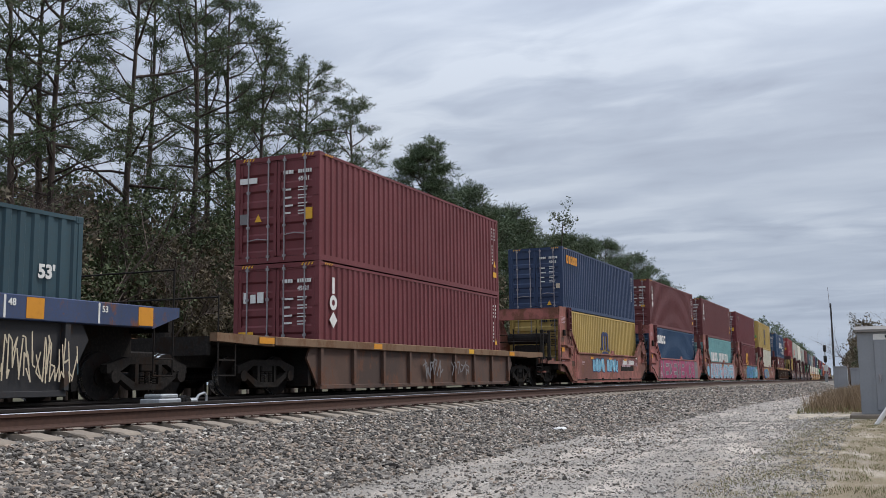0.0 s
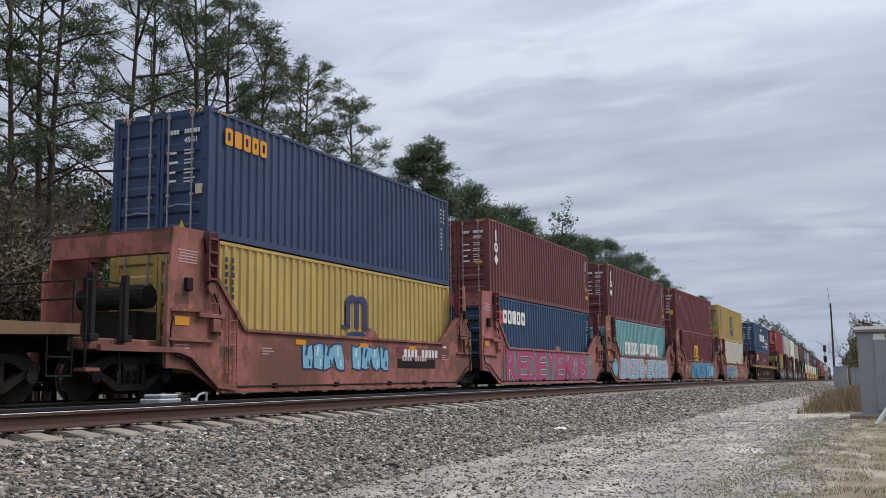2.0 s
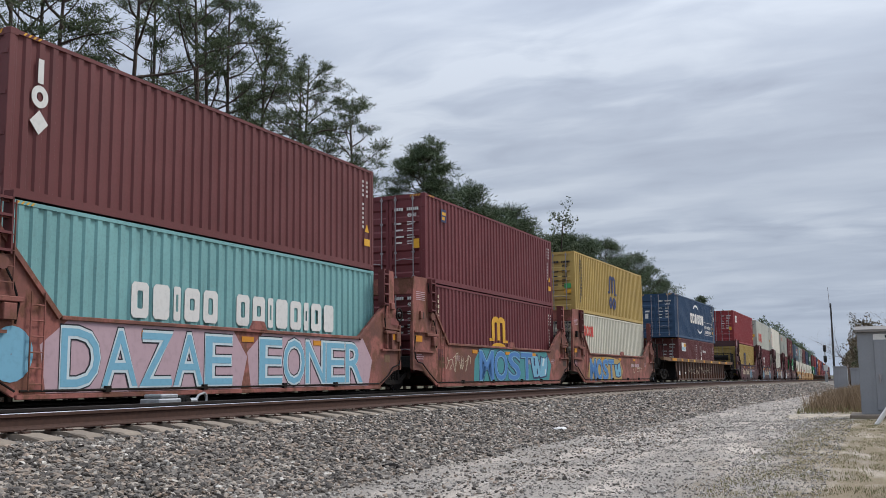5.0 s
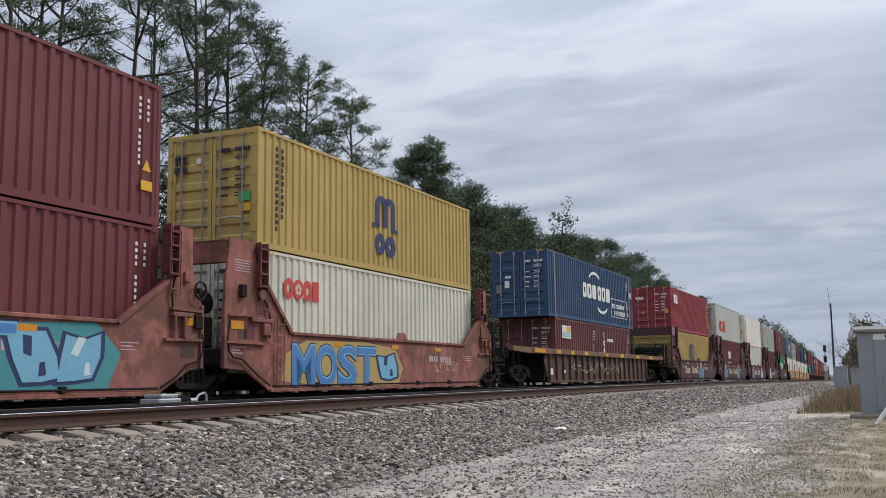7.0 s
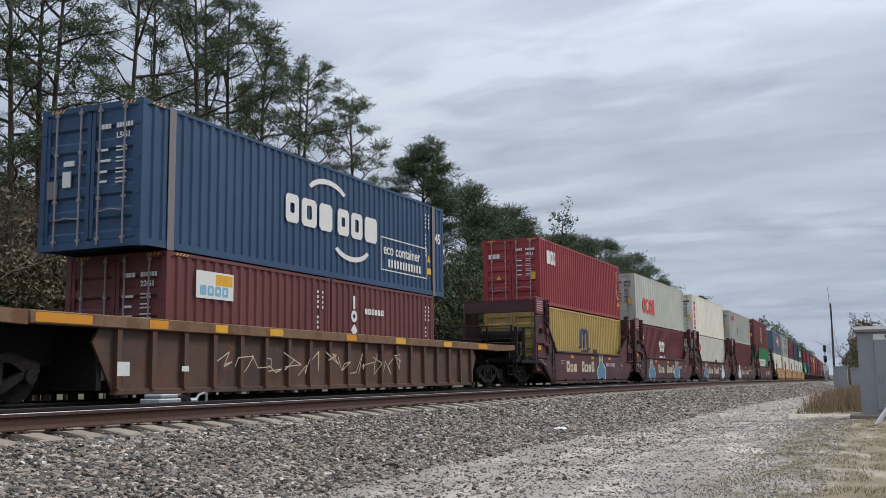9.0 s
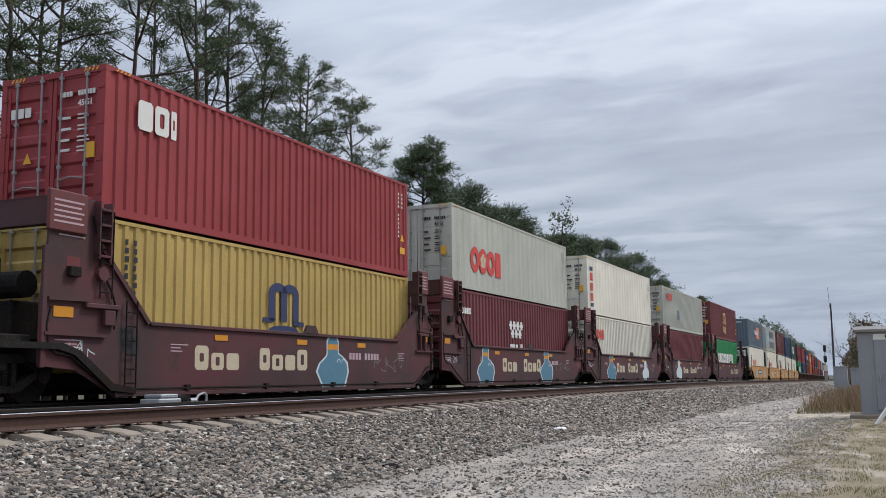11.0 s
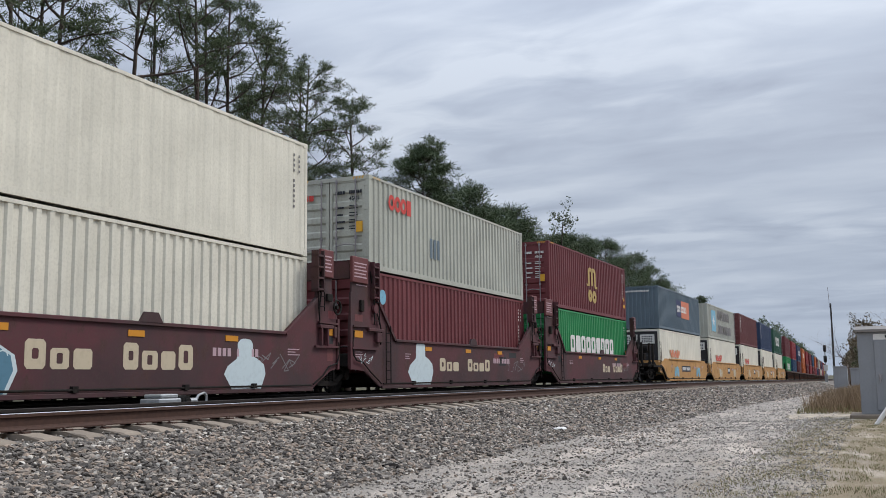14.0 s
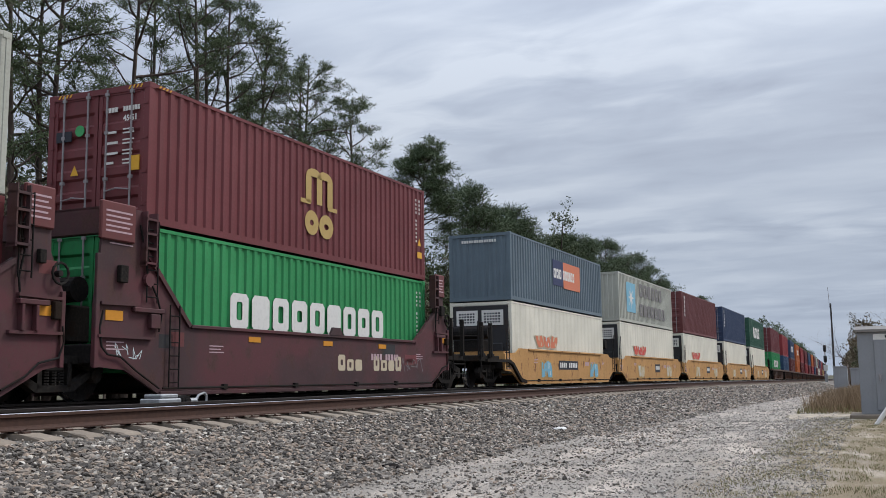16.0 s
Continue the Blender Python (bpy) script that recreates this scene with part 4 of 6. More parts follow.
def single_well(label, colour, chord, side0, side1, end0, end1, truck0, truck1, rib, z_chord=(1.06, 1.26), patches=(), keyed=True):
    """A stand-alone well car with ribbed sides under a heavy top chord; y as in its load."""
    top = tagged(new("well_car", None), label, "well car", "cars of the train")
    za, zb = z_chord
    for s in (-1, 1):
        bm = bmesh.new()
        prism(bm, [(side0, za), (side0 - 0.15, za - 0.25), (side0 + 0.35, 0.16), (side1 - 0.35, 0.16), (side1 + 0.15, za - 0.25), (side1, za)], min(s * 1.36, s * 1.41), max(s * 1.36, s * 1.41))
        box(bm, min(s * 1.34, s * 1.46), max(s * 1.34, s * 1.46), side0 + 0.35, side1 - 0.35, 0.10, 0.20, 0.01)
        side = part("side_sheet", bm, M[colour], top)
        k = max(2, round((side1 - side0) / rib))
        rme = bmesh.new()
        prism(rme, [(-0.05, 0.2), (0.05, 0.2), (0.06, za), (-0.06, za)], min(s * 1.41, s * 1.50), max(s * 1.41, s * 1.50))
        rme = mesh_of("rib", rme, M[colour])
        for i in range(k + 1):
            ob = new("rib", rme)
            ob.parent = side
            ob.matrix_basis = pose(0, side0 + 0.4 + (side1 - side0 - 0.8) * i / k, 0)
        bm = bmesh.new()
        box(bm, min(s * 1.30, s * 1.53), max(s * 1.30, s * 1.53), side0 - 1.6, side1 + 1.6, za, zb, 0.015)
        prism(bm, [(side0 - 1.6, za - 0.02), (side0 - 1.6, zb), (end0, zb + 0.02), (end0, zb - 0.15)], min(s * 1.32, s * 1.50), max(s * 1.32, s * 1.50))
        prism(bm, [(side1 + 1.6, za - 0.02), (side1 + 1.6, zb), (end1, zb + 0.02), (end1, zb - 0.15)], min(s * 1.32, s * 1.50), max(s * 1.32, s * 1.50))
        part("top_chord", bm, M[chord], top)
        for y, w, c in patches:
            bm = bmesh.new()
            box(bm, min(s * 1.52, s * 1.536), max(s * 1.52, s * 1.536), y, y + w, za + 0.03, zb - 0.03)
            part("reflector", bm, M[c], top, "worn amber reflective patch")
    bm = bmesh.new()
    box(bm, -1.3, 1.3, side0 + 0.3, side1 - 0.3, 0.2, 0.34)
    for a, b in ((end0, side0 + 0.2), (side1 - 0.2, end1)):
        box(bm, -1.32, 1.32, a, b, zb - 0.20, zb - 0.06, 0.01)
        box(bm, -0.4, 0.4, a, b, 0.6, zb - 0.2)
        box(bm, -1.3, 1.3, (a if a == end0 else b) - 0.06, (a if a == end0 else b) + 0.06, zb - 0.42, zb - 0.05)
    for a, sg in ((end0, -1), (end1, 1)):
        box(bm, -0.17, 0.17, min(a, a + sg * 0.7), max(a, a + sg * 0.7), 0.68, 0.9, 0.03)
    part("end_platform", bm, M["frame_dark"], top)
    for y in (side0 + 0.02, side1 - 0.14):
        bm = bmesh.new()
        box(bm, -1.35, 1.35, y, y + 0.12, 0.18, za + 0.02)
        part("bulkhead", bm, M["dark"], top, "black end wall of the well")
    for a in (end0 + 0.1, end1 - 0.1):
        bm = bmesh.new()
        for s in (-1, 1):
            for y in (a - 0.02, a + (0.55 if a < side0 else -0.55)):
                rod(bm, (s * 1.46, y, 0.42), (s * 1.46, y, zb + 0.75 if y == a - 0.02 else zb), 0.016, 6)
            y2 = a + (0.55 if a < side0 else -0.55)
            rod(bm, (s * 1.46, a, 0.42), (s * 1.46, y2, 0.42), 0.016, 6)
            rod(bm, (s * 1.46, a, 0.72), (s * 1.46, y2, 0.72), 0.016, 6)
        rod(bm, (-1.46, a, zb + 0.72), (1.46, a, zb + 0.72), 0.016, 6)
        part("handrail", bm, M["frame_dark"], top, "dusty steel steps and handrail")
    bm = bmesh.new()
    rod(bm, (-0.6, end0 + 0.9, zb - 0.1), (-0.6, end0 + 0.9, zb + 0.3), 0.2, 12)
    part("brake_wheel", bm, M["frame_dark"], top)
    truck(top, truck0, keyed)
    truck(top, truck1, keyed)
    return top


# ---- the consist, from the head of what is seen ----
LOW, UP, H = 0.47, 3.15, 2.67


def load(label, y, colour, dy=0.0, z=UP, length=12.19, height=H, **kw):
    ob = container(label, length, height, colour, **kw)
    ride(ob, y, dy, z)
    return ob


def graffiti(top, u0, u1, v0, v1, fill, line, back=None, seed=0, x=PW, n=5, shine="ink_pale"):
    """A sprayed tag that cannot be read, as plain slanted slabs with an outline and a gleam."""
    rnd = random.Random(seed)
    if back:
        bm = bmesh.new()
        k = 22
        pts = [(u0 - 0.2 + (u1 - u0 + 0.4) * i / k, v1 + rnd.uniform(-0.05, 0.16)) for i in range(k + 1)]
        pts += [(u1 + 0.2 - (u1 - u0 + 0.4) * i / k, v0 + rnd.uniform(-0.04, 0.08)) for i in range(k + 1)]
        side_poly(bm, x, pts, 0.003)
        part("graffiti_ground", bm, M[back], top, "sprayed backing colour")
    w, h = (u1 - u0) / n, v1 - v0
    for i in range(n):
        a, b = u0 + w * i, u0 + w * (i + 1)
        lean = rnd.uniform(-0.22, 0.22) * w
        q = [rnd.uniform(0.0, 0.14) for _ in range(6)]
        base = [(a + 0.02 - lean, v0 + q[0] * h), ((a + b) / 2 - lean, v0 + q[1] * h * 0.4), (b - 0.02 - lean, v0 + q[2] * h), (b + 0.10 * w, v0 + h * 0.5), (b + lean, v1 - q[3] * h), ((a + b) / 2 + lean, v1 - q[4] * h * 2.2), (a + lean, v1 - q[5] * h), (a - 0.02 * w, v0 + h * 0.45)]
        cu, cv = sum(p for p, _ in base) / 8, sum(r for _, r in base) / 8
        bm = bmesh.new()
        side_poly(bm, x, base, 0.005 + 0.0008 * i)
        slab = part("graffiti", bm, M[line], top, "sprayed shape with an outline")
        bm = bmesh.new()
        side_poly(bm, x, [(cu + (p - cu) * 0.82, cv + (r - cv) * 0.86) for p, r in base], 0.0115 + 0.0008 * i)
        part("fill", bm, M[fill], slab)
        bm = bmesh.new()
        side_poly(bm, x, [(cu - 0.22 * w, v0 + h * 0.55), (cu - 0.06 * w, v0 + h * 0.5), (cu + 0.06 * w + lean * 0.6, v0 + h * 0.82), (cu - 0.12 * w + lean * 0.6, v0 + h * 0.84)], 0.0165 + 0.0008 * i)
        side_poly(bm, x, [(cu + 0.10 * w, v0 + h * 0.18), (cu + 0.26 * w, v0 + h * 0.2), (cu + 0.22 * w, v0 + h * 0.42), (cu + 0.12 * w, v0 + h * 0.4)], 0.0165 + 0.0008 * i)
        part("gleam", bm, M[line if (i + seed) % 2 else shine], slab)


def scribble(top, u0, u1, v0, v1, ink, seed, x=PW, n=6, w=0.022):
    rnd = random.Random(seed)
    bm = bmesh.new()
    for i in range(n):
        u = u0 + (u1 - u0) * i / n
        p = (u, rnd.uniform(v0, v1))
        for k in range(4):
            q = (u + rnd.uniform(0, (u1 - u0) / n * 1.2), rnd.uniform(v0, v1))
            d = Vector((q[0] - p[0], q[1] - p[1]))
            s = Vector((-d.y, d.x)).normalized() * w / 2
            side_poly(bm, x, [(p[0] + s.x, p[1] + s.y), (q[0] + s.x, q[1] + s.y), (q[0] - s.x, q[1] - s.y), (p[0] - s.x, p[1] - s.y)], 0.003 + 0.0005 * k)
            p = q
    part("scrawl", bm, M[ink], top, "chalked scrawl")


def blue_drop(top, u, v, w, h, pale=False):
    """A sprayed figure kept as a plain bottle shape with a narrow neck and a yellow band."""
    shape = [(-0.30, 0.0), (-0.5, 0.30), (-0.42, 0.45), (-0.20, 0.60), (-0.18, 0.66), (-0.18, 0.90), (-0.11, 0.98), (0.0, 1.0), (0.10, 0.98), (0.16, 0.90), (0.16, 0.66), (0.30, 0.60), (0.46, 0.49), (0.5, 0.30), (0.38, 0.0)]
    pts = [(u + a * w, v + b * h) for a, b in shape]
    bm = bmesh.new()
    side_poly(bm, PW, [(u + a * w * 1.07 + (0.03 if a > 0 else -0.03), v - 0.02 + b * h * 1.05) for a, b in shape], 0.003)
    part("graffiti_outline", bm, M["ink_pale"], top)
    bm = bmesh.new()
    side_poly(bm, PW, pts, 0.005)
    part("graffiti", bm, M["ink_pale" if pale else "ink_steel"], top, "plain pale sprayed shape" if pale else "plain dusty blue sprayed shape")
    if not pale:
        bm = bmesh.new()
        side_poly(bm, PW, [(u - 0.18 * w, v + h * 0.74), (u + 0.16 * w, v + h * 0.74), (u + 0.16 * w, v + h * 0.85), (u - 0.18 * w, v + h * 0.85)], 0.008)
        part("band", bm, M["ink_amber"], top, "yellow sprayed band")
        bm = bmesh.new()
        for k in (0.20, 0.36):
            side_ring(bm, PW, u + k * w, v + h * 0.48, 0.07 * w, 0.08 * h, 0.02, 12, 0, 180, 0.008)
        part("chalk_line", bm, M["ink_pale"], top)


CAUTION = ("sticker", 0.92, 1.02, 0.2, 0.28, "ink_gold")
TRI = ("warning_triangle", -0.52, 1.04, 0.2, 0.2, "ink_gold")

# a black and blue well car with a dark teal box
Y = -3.6
car = ride(single_well("black well car with a blue top chord and graffiti", "car_black", "car_blue", 0.2, 16.0, -2.0, 18.35, -1.9, 18.0, 1.55, (1.26, 1.64),
                       [(11.2, 0.5, "ink_amber"), (14.7, 0.35, "ink_amber"), (17.2, 0.38, "ink_amber")]), Y)
for u, s in ((10.9, "20/40"), (13.5, "45"), (14.35, "48"), (16.3, "53")):
    word(s, 0.15, M["ink_white"], car, on_side(u, 1.47, 1.532), 0.003)
    bm = bmesh.new()
    side_bar(bm, 1.531, u - 0.08, u - 0.04, 1.28, 1.62)
    part("length_line", bm, M["ink_white"], car)
scribble(car, 11.3, 13.2, 0.35, 1.0, "ink_cream", 3, 1.50, 16, 0.022)
scribble(car, 14.3, 15.8, 0.3, 1.1, "ink_cream", 4, 1.50, 16, 0.024)
scribble(car, 8.2, 10.9, 0.3, 1.0, "ink_cream", 8, 1.50, 18, 0.022)
c = load("dark teal corrugated container on a blue well car", Y, "teal_dark", 0, 0.45, 16.15, 2.6, doors=False)
word("53'", 0.30, M["ink_white"], c, on_side(15.2, 1.52), 0.012)

# a brown single well with two maroon boxes
Y = 20.25
car = ride(single_well("rusty brown well car with an ochre top chord", "car_brown", "car_chord", -0.7, 12.7, -4.3, 16.1, -2.0, 14.6, 1.75, (1.05, 1.24),
                       [(-2.9, 0.55, "ink_amber"), (2.2, 0.45, "ink_amber"), (8.6, 0.4, "ink_gold"), (12.3, 0.5, "ink_amber")]), Y)
scribble(car, 5.2, 6.6, 0.3, 0.9, "ink_grey", 5, 1.505, 6, 0.05)
scribble(car, 7.2, 8.6, 0.4, 0.9, "ink_grey", 6, 1.505, 6, 0.04)
c = load("maroon corrugated container with a yellow caution label on its doors", Y, "maroon")
door_marks(c, H, sticker=[CAUTION, TRI, ("label_plate", -0.82, 2.02, 0.5, 0.14, "ink_white"), ("label_plate", -0.95, 1.0, 0.22, 0.26, "ink_grey")], seed=1)
end_marks(c, 12.19, H)
c = load("maroon container with white upright mark in a brown well car", Y, "maroon", 0, LOW)
door_marks(c, H, sticker=[("sticker", -0.85, 0.86, 0.42, 0.16, "ink_gold")], seed=2)
tall_mark(c, 0.48, [1.92, 1.5, 1.08], "ink_white", 0.38, 0.40)
bm = bmesh.new()
for i, w in enumerate((0.1, 0.2, 0.24)):
    box(bm, -0.92 + i * 0.2, -0.92 + i * 0.2 + w * 0.75, -0.012, 0.0, 1.72, 1.98 - 0.05 * (i % 2))
part("logo", bm, M["ink_white"], c)
end_marks(c, 12.19, H)

# five wells, salmon and rose, with graffiti
Y = 40.0
car = ride(platform("faded salmon well car with rusty patches and blue graffiti", "car_pink", first=True, seed=1), Y)
graffiti(car, 3.15, 5.05, 0.50, 1.2, "ink_sky", "ink_navy", None, 11, n=4)
graffiti(car, 5.45, 7.45, 0.50, 1.2, "ink_sky", "ink_navy", None, 12, n=4)
bm = bmesh.new()
for i in range(10):
    if i != 4:
        side_bar(bm, PW + 0.004, 8.4 + i * 0.23, 8.56 + i * 0.23, 0.91, 1.12)
part("car_marking", bm, M["ink_white"], car, "white reporting marks as plain bars")
for u0, u1, v0, v1, c in ((7.9, 11.35, 0.87, 1.16, "maroon_dull"), (8.0, 10.5, 0.60, 0.85, "frame_dark")):
    bm = bmesh.new()
    side_bar(bm, PW, u0, u1, v0, v1, 0.003)
    part("number_panel", bm, M[c], car, "painted panel under the reporting marks")
bm = bmesh.new()
side_poly(bm, PW, [(11.05, 1.21), (11.2, 1.21), (11.2, 1.18), (11.32, 1.235), (11.2, 1.29), (11.2, 1.26), (11.05, 1.26)], 0.005)
part("arrow", bm, M["ink_white"], car, "small white arrow")
c = load("dark blue container with amber mark over a yellow one", Y, "navy")
bm = bmesh.new()
block_row(bm, SIDE, 0.55, 2.0, (0.26, 0.26, 0.26, 0.24, 0.26), 0.36, 0.06, 3)
part("logo", bm, M["ink_amber"], c, "amber brand blocks")
door_marks(c, H, seed=3, sticker=[("label_plate", 1.0, 0.9, 0.17, 0.2, "ink_cream"), ("warning_triangle", 0.6, 0.2, 0.2, 0.2, "ink_gold")])
end_marks(c, 12.19, H, sticker=False)
c = load("yellow container with a black emblem in a salmon well car", Y, "yellow", 0, LOW)
door_marks(c, H, "ink_black", seed=4)
arch_logo(c, 5.62, 1.0, 1.15, 0.96, "ink_navy", False)
column_marks(c, 0.62, 13, 11, "ink_black", 2.35)

Y = 55.7
car = ride(platform("rose-pink well car with large pink graffiti letters", "car_rose", seed=2), Y)
bm = bmesh.new()
side_poly(bm, PW, [(0.3, 0.13), (11.6, 0.13), (11.6, 1.2), (10.6, 1.34), (1.0, 1.34), (0.5, 1.0)], 0.002)
part("graffiti_ground", bm, M["ink_grey"], car, "grey sprayed backing")
spell("REDEYEMOB", 1.55, ((0.10, "ink_black", 0.003), (0.075, "ink_white", 0.006), (0.055, "ink_pink", 0.009)), car, 0.72, 0.22, PW, 9.9)
c = load("maroon container with white upright mark on its side", Y, "maroon_dull")
door_marks(c, H, sticker=[("sticker", -0.88, 1.28, 0.34, 0.18, "ink_gold"), ("sticker", 0.82, 1.1, 0.22, 0.1, "ink_gold")], seed=5)
tall_mark(c, 0.45, [1.92, 1.5, 1.08], "ink_white", 0.38, 0.40)
bm = bmesh.new()
for i, w in enumerate((0.1, 0.2, 0.24)):
    box(bm, -0.92 + i * 0.2, -0.92 + i * 0.2 + w * 0.75, -0.012, 0.0, 1.76, 2.02 - 0.05 * (i % 2))
part("logo", bm, M["ink_white"], c)
end_marks(c, 12.19, H)
c = load("dark blue container with a red and white mark", Y, "blue", 0, LOW)
bm = bmesh.new()
block_row(bm, SIDE, 0.34, 1.74, (0.40, 0.36), 0.46, 0.07, 5)
part("logo", bm, M["ink_red"], c, "red brand blocks")
bm = bmesh.new()
block_row(bm, SIDE, 1.2, 1.76, (0.38, 0.40, 0.40, 0.36, 0.42), 0.48, 0.08, 6)
part("logo", bm, M["ink_white"], c, "white brand blocks")
end_marks(c, 12.19, H, sticker=False)

Y = 71.1
car = ride(platform("salmon well car with pale blue graffiti", "car_pink", seed=3), Y)
for u0, tag in ((1.0, "DAZAE"), (6.5, "EONER")):
    bm = bmesh.new()
    side_poly(bm, PW, [(u0 - 0.25, 0.16), (u0 + 4.9, 0.16), (u0 + 5.1, 0.8), (u0 + 4.6, 1.33), (u0 + 0.2, 1.33), (u0 - 0.4, 0.9)], 0.002)
    part("graffiti_ground", bm, M["ink_lavender"], car, "dusty pink sprayed backing")
    spell(tag, 1.36, ((0.07, "ink_black", 0.003), (0.045, "ink_pale", 0.008), (0.0, "ink_sky", 0.012)), car, u0, 0.25, PW, 4.6)
bm = bmesh.new()
side_ring(bm, PW, 0.05, 0.75, 0.42, 0.42, 0.41, 20, 0, 360, 0.009)
part("graffiti", bm, M["ink_sky"], car, "round blue sprayed shape")
c = load("maroon container with white upright mark", Y, "maroon_dull")
door_marks(c, H, sticker=[("sticker", -0.88, 1.2, 0.34, 0.16, "ink_gold")], seed=6)
tall_mark(c, 0.45, [1.92, 1.5, 1.08], "ink_white", 0.38, 0.40)
end_marks(c, 12.19, H)
c = load("pale aqua container with white block mark", Y, "aqua", 0, LOW)
bm = bmesh.new()
block_row(bm, SIDE, 2.9, 0.98, (0.46, 0.46, 0.2, 0.46, 0.46, -0.4, 0.46, 0.46, 0.2, 0.46, 0.46, 0.2, 0.46, 0.46), 0.64, 0.12, 7)
part("logo", bm, M["ink_white"], c, "white brand blocks")
door_marks(c, H, seed=7)

Y = 86.6
car = ride(platform("rusty salmon well car with blue and green graffiti", "car_pink", seed=4), Y)
graffiti(car, 8.6, 10.5, 0.25, 1.2, "ink_sky", "ink_navy", None, 31, n=2)
bm = bmesh.new()
side_poly(bm, PW, [(3.0, 0.2), (10.7, 0.2), (11.0, 0.8), (10.4, 1.3), (8.0, 1.2), (6.0, 1.32), (3.6, 1.28), (3.1, 0.9)], 0.002)
part("graffiti_ground", bm, M["ink_teal"], car, "teal sprayed backing")
spell("MOST", 1.36, ((0.08, "ink_navy", 0.003), (0.045, "ink_sky", 0.008), (0.01, "ink_blue", 0.012)), car, 3.45, 0.26, PW, 5.3)
scribble(car, 0.8, 2.8, 0.5, 1.1, "ink_cream", 41, n=8)
c = load("maroon container with a small blue and yellow plate", Y, "maroon")
bm = bmesh.new()
side_bar(bm, SIDE, 1.15, 1.55, 1.95, 2.35)
part("logo", bm, M["ink_navy"], c)
bm = bmesh.new()
side_bar(bm, SIDE + 0.003, 1.22, 1.5, 2.17, 2.27)
side_bar(bm, SIDE + 0.003, 1.22, 1.42, 2.02, 2.12)
part("logo", bm, M["ink_gold"], c)
door_marks(c, H, seed=8, sticker=[CAUTION])
end_marks(c, 12.19, H)
c = load("maroon container with a yellow arched emblem", Y, "maroon", 0, LOW)
arch_logo(c, 5.3, 1.0, 1.3, 0.95, "ink_gold", False)
column_marks(c, 0.62, 13, 11, "ink_cream", 2.35)
door_marks(c, H, seed=9)
end_marks(c, 12.19, H)

Y = 102.0
car = ride(platform("rusty salmon and brown well car with blue and white graffiti", "car_pink", last=True, seed=5), Y)
bm = bmesh.new()
side_poly(bm, PW, [(0.6, 0.3), (3.0, 0.14), (6.3, 0.16), (6.6, 0.6), (6.1, 1.12), (4.4, 1.24), (1.6, 1.2), (0.8, 0.9)], 0.002)
part("graffiti_ground", bm, M["ink_sand"], car, "sand sprayed backing")
spell("MOST", 1.25, ((0.08, "ink_navy", 0.003), (0.05, "ink_sky", 0.008), (0.015, "ink_blue", 0.012)), car, 1.0, 0.22, PW, 4.0)
graffiti(car, 5.1, 6.2, 0.25, 1.05, "ink_sky", "ink_navy", None, 51, n=1)
scribble(car, 8.3, 10.6, 0.5, 0.95, "ink_cream", 52, n=6)
c = load("yellow container with a dark blue arched emblem", Y, "yellow")
arch_logo(c, 5.5, 1.1, 1.15, 0.98, "ink_navy", True)
column_marks(c, 0.7, 13, 11, "ink_black", 2.35)
door_marks(c, H, "ink_black", sticker=[("sticker", 0.88, 1.05, 0.3, 0.2, "ink_green"), ("sticker", 0.88, 0.82, 0.3, 0.16, "ink_gold"), ("label_plate", -0.35, 1.98, 0.12, 0.12, "ink_white")], seed=10)
bm = bmesh.new()
for i in range(3):
    box(bm, -1.0 + i * 0.11, -0.93 + i * 0.11, -0.012, 0.0, 1.98, 2.16)
box(bm, -1.02, -0.68, -0.012, 0.0, 2.10, 2.17)
box(bm, -1.02, -0.86, -0.012, 0.0, 1.82, 1.94)
box(bm, -0.82, -0.68, -0.012, 0.0, 1.82, 1.94)
part("logo", bm, M["ink_black"], c)
c = load("off-white container with a red ring mark", Y, "cream", 0, LOW)
ring_logo(c, 1.06, 1.66, 0.47, "ink_red", True)
door_marks(c, H, "ink_black", seed=11)

# a brown single well with two short maroon boxes under a long blue one
Y = 123.15
car = ride(single_well("dirty brown ribbed well car with yellow patches on its top chord", "car_brown", "car_chord", -1.9, 14.9, -5.6, 18.6, -3.95, 16.9, 0.92, (1.22, 1.43),
                       [(-3.4, 1.2, "ink_amber"), (-0.8, 0.5, "ink_amber"), (1.1, 0.4, "ink_gold"), (3.0, 0.5, "ink_gold"), (6.3, 0.5, "ink_amber"), (9.0, 0.6, "ink_gold"), (12.2, 0.6, "ink_gold"), (15.0, 0.8, "ink_amber")]), Y)
scribble(car, 1.2, 9.5, 0.4, 1.0, "ink_cream", 61, 1.505, 14, 0.02)
for u, z, w, h in ((-1.55, 0.42, 0.3, 0.24), (0.15, 0.5, 0.2, 0.1)):
    bm = bmesh.new()
    side_bar(bm, 1.50, u, u + w, z, z + h)
    part("placard", bm, M["ink_white"], car)
c = load("maroon short container with a pale square plate", Y, "maroon_dull", 0, 0.23, 6.06, 2.525)
bm = bmesh.new()
side_bar(bm, SIDE, 0.88, 2.1, 1.70, 2.24)
part("plate", bm, M["ink_white"], c, "pale faded plate")
bm = bmesh.new()
side_bar(bm, SIDE + 0.002, 1.5, 2.06, 1.98, 2.2)
part("plate", bm, M["ink_gold"], c)
block = bmesh.new()
block_row(block, SIDE + 0.002, 1.0, 1.76, (0.2, 0.2, 0.2, 0.2), 0.2, 0.04, 8)
part("logo", block, M["ink_sky"], c)
door_marks(c, 2.525, code="22G1", seed=12, sticker=[("label_plate", -0.75, 0.9, 0.4, 0.22, "ink_white")])
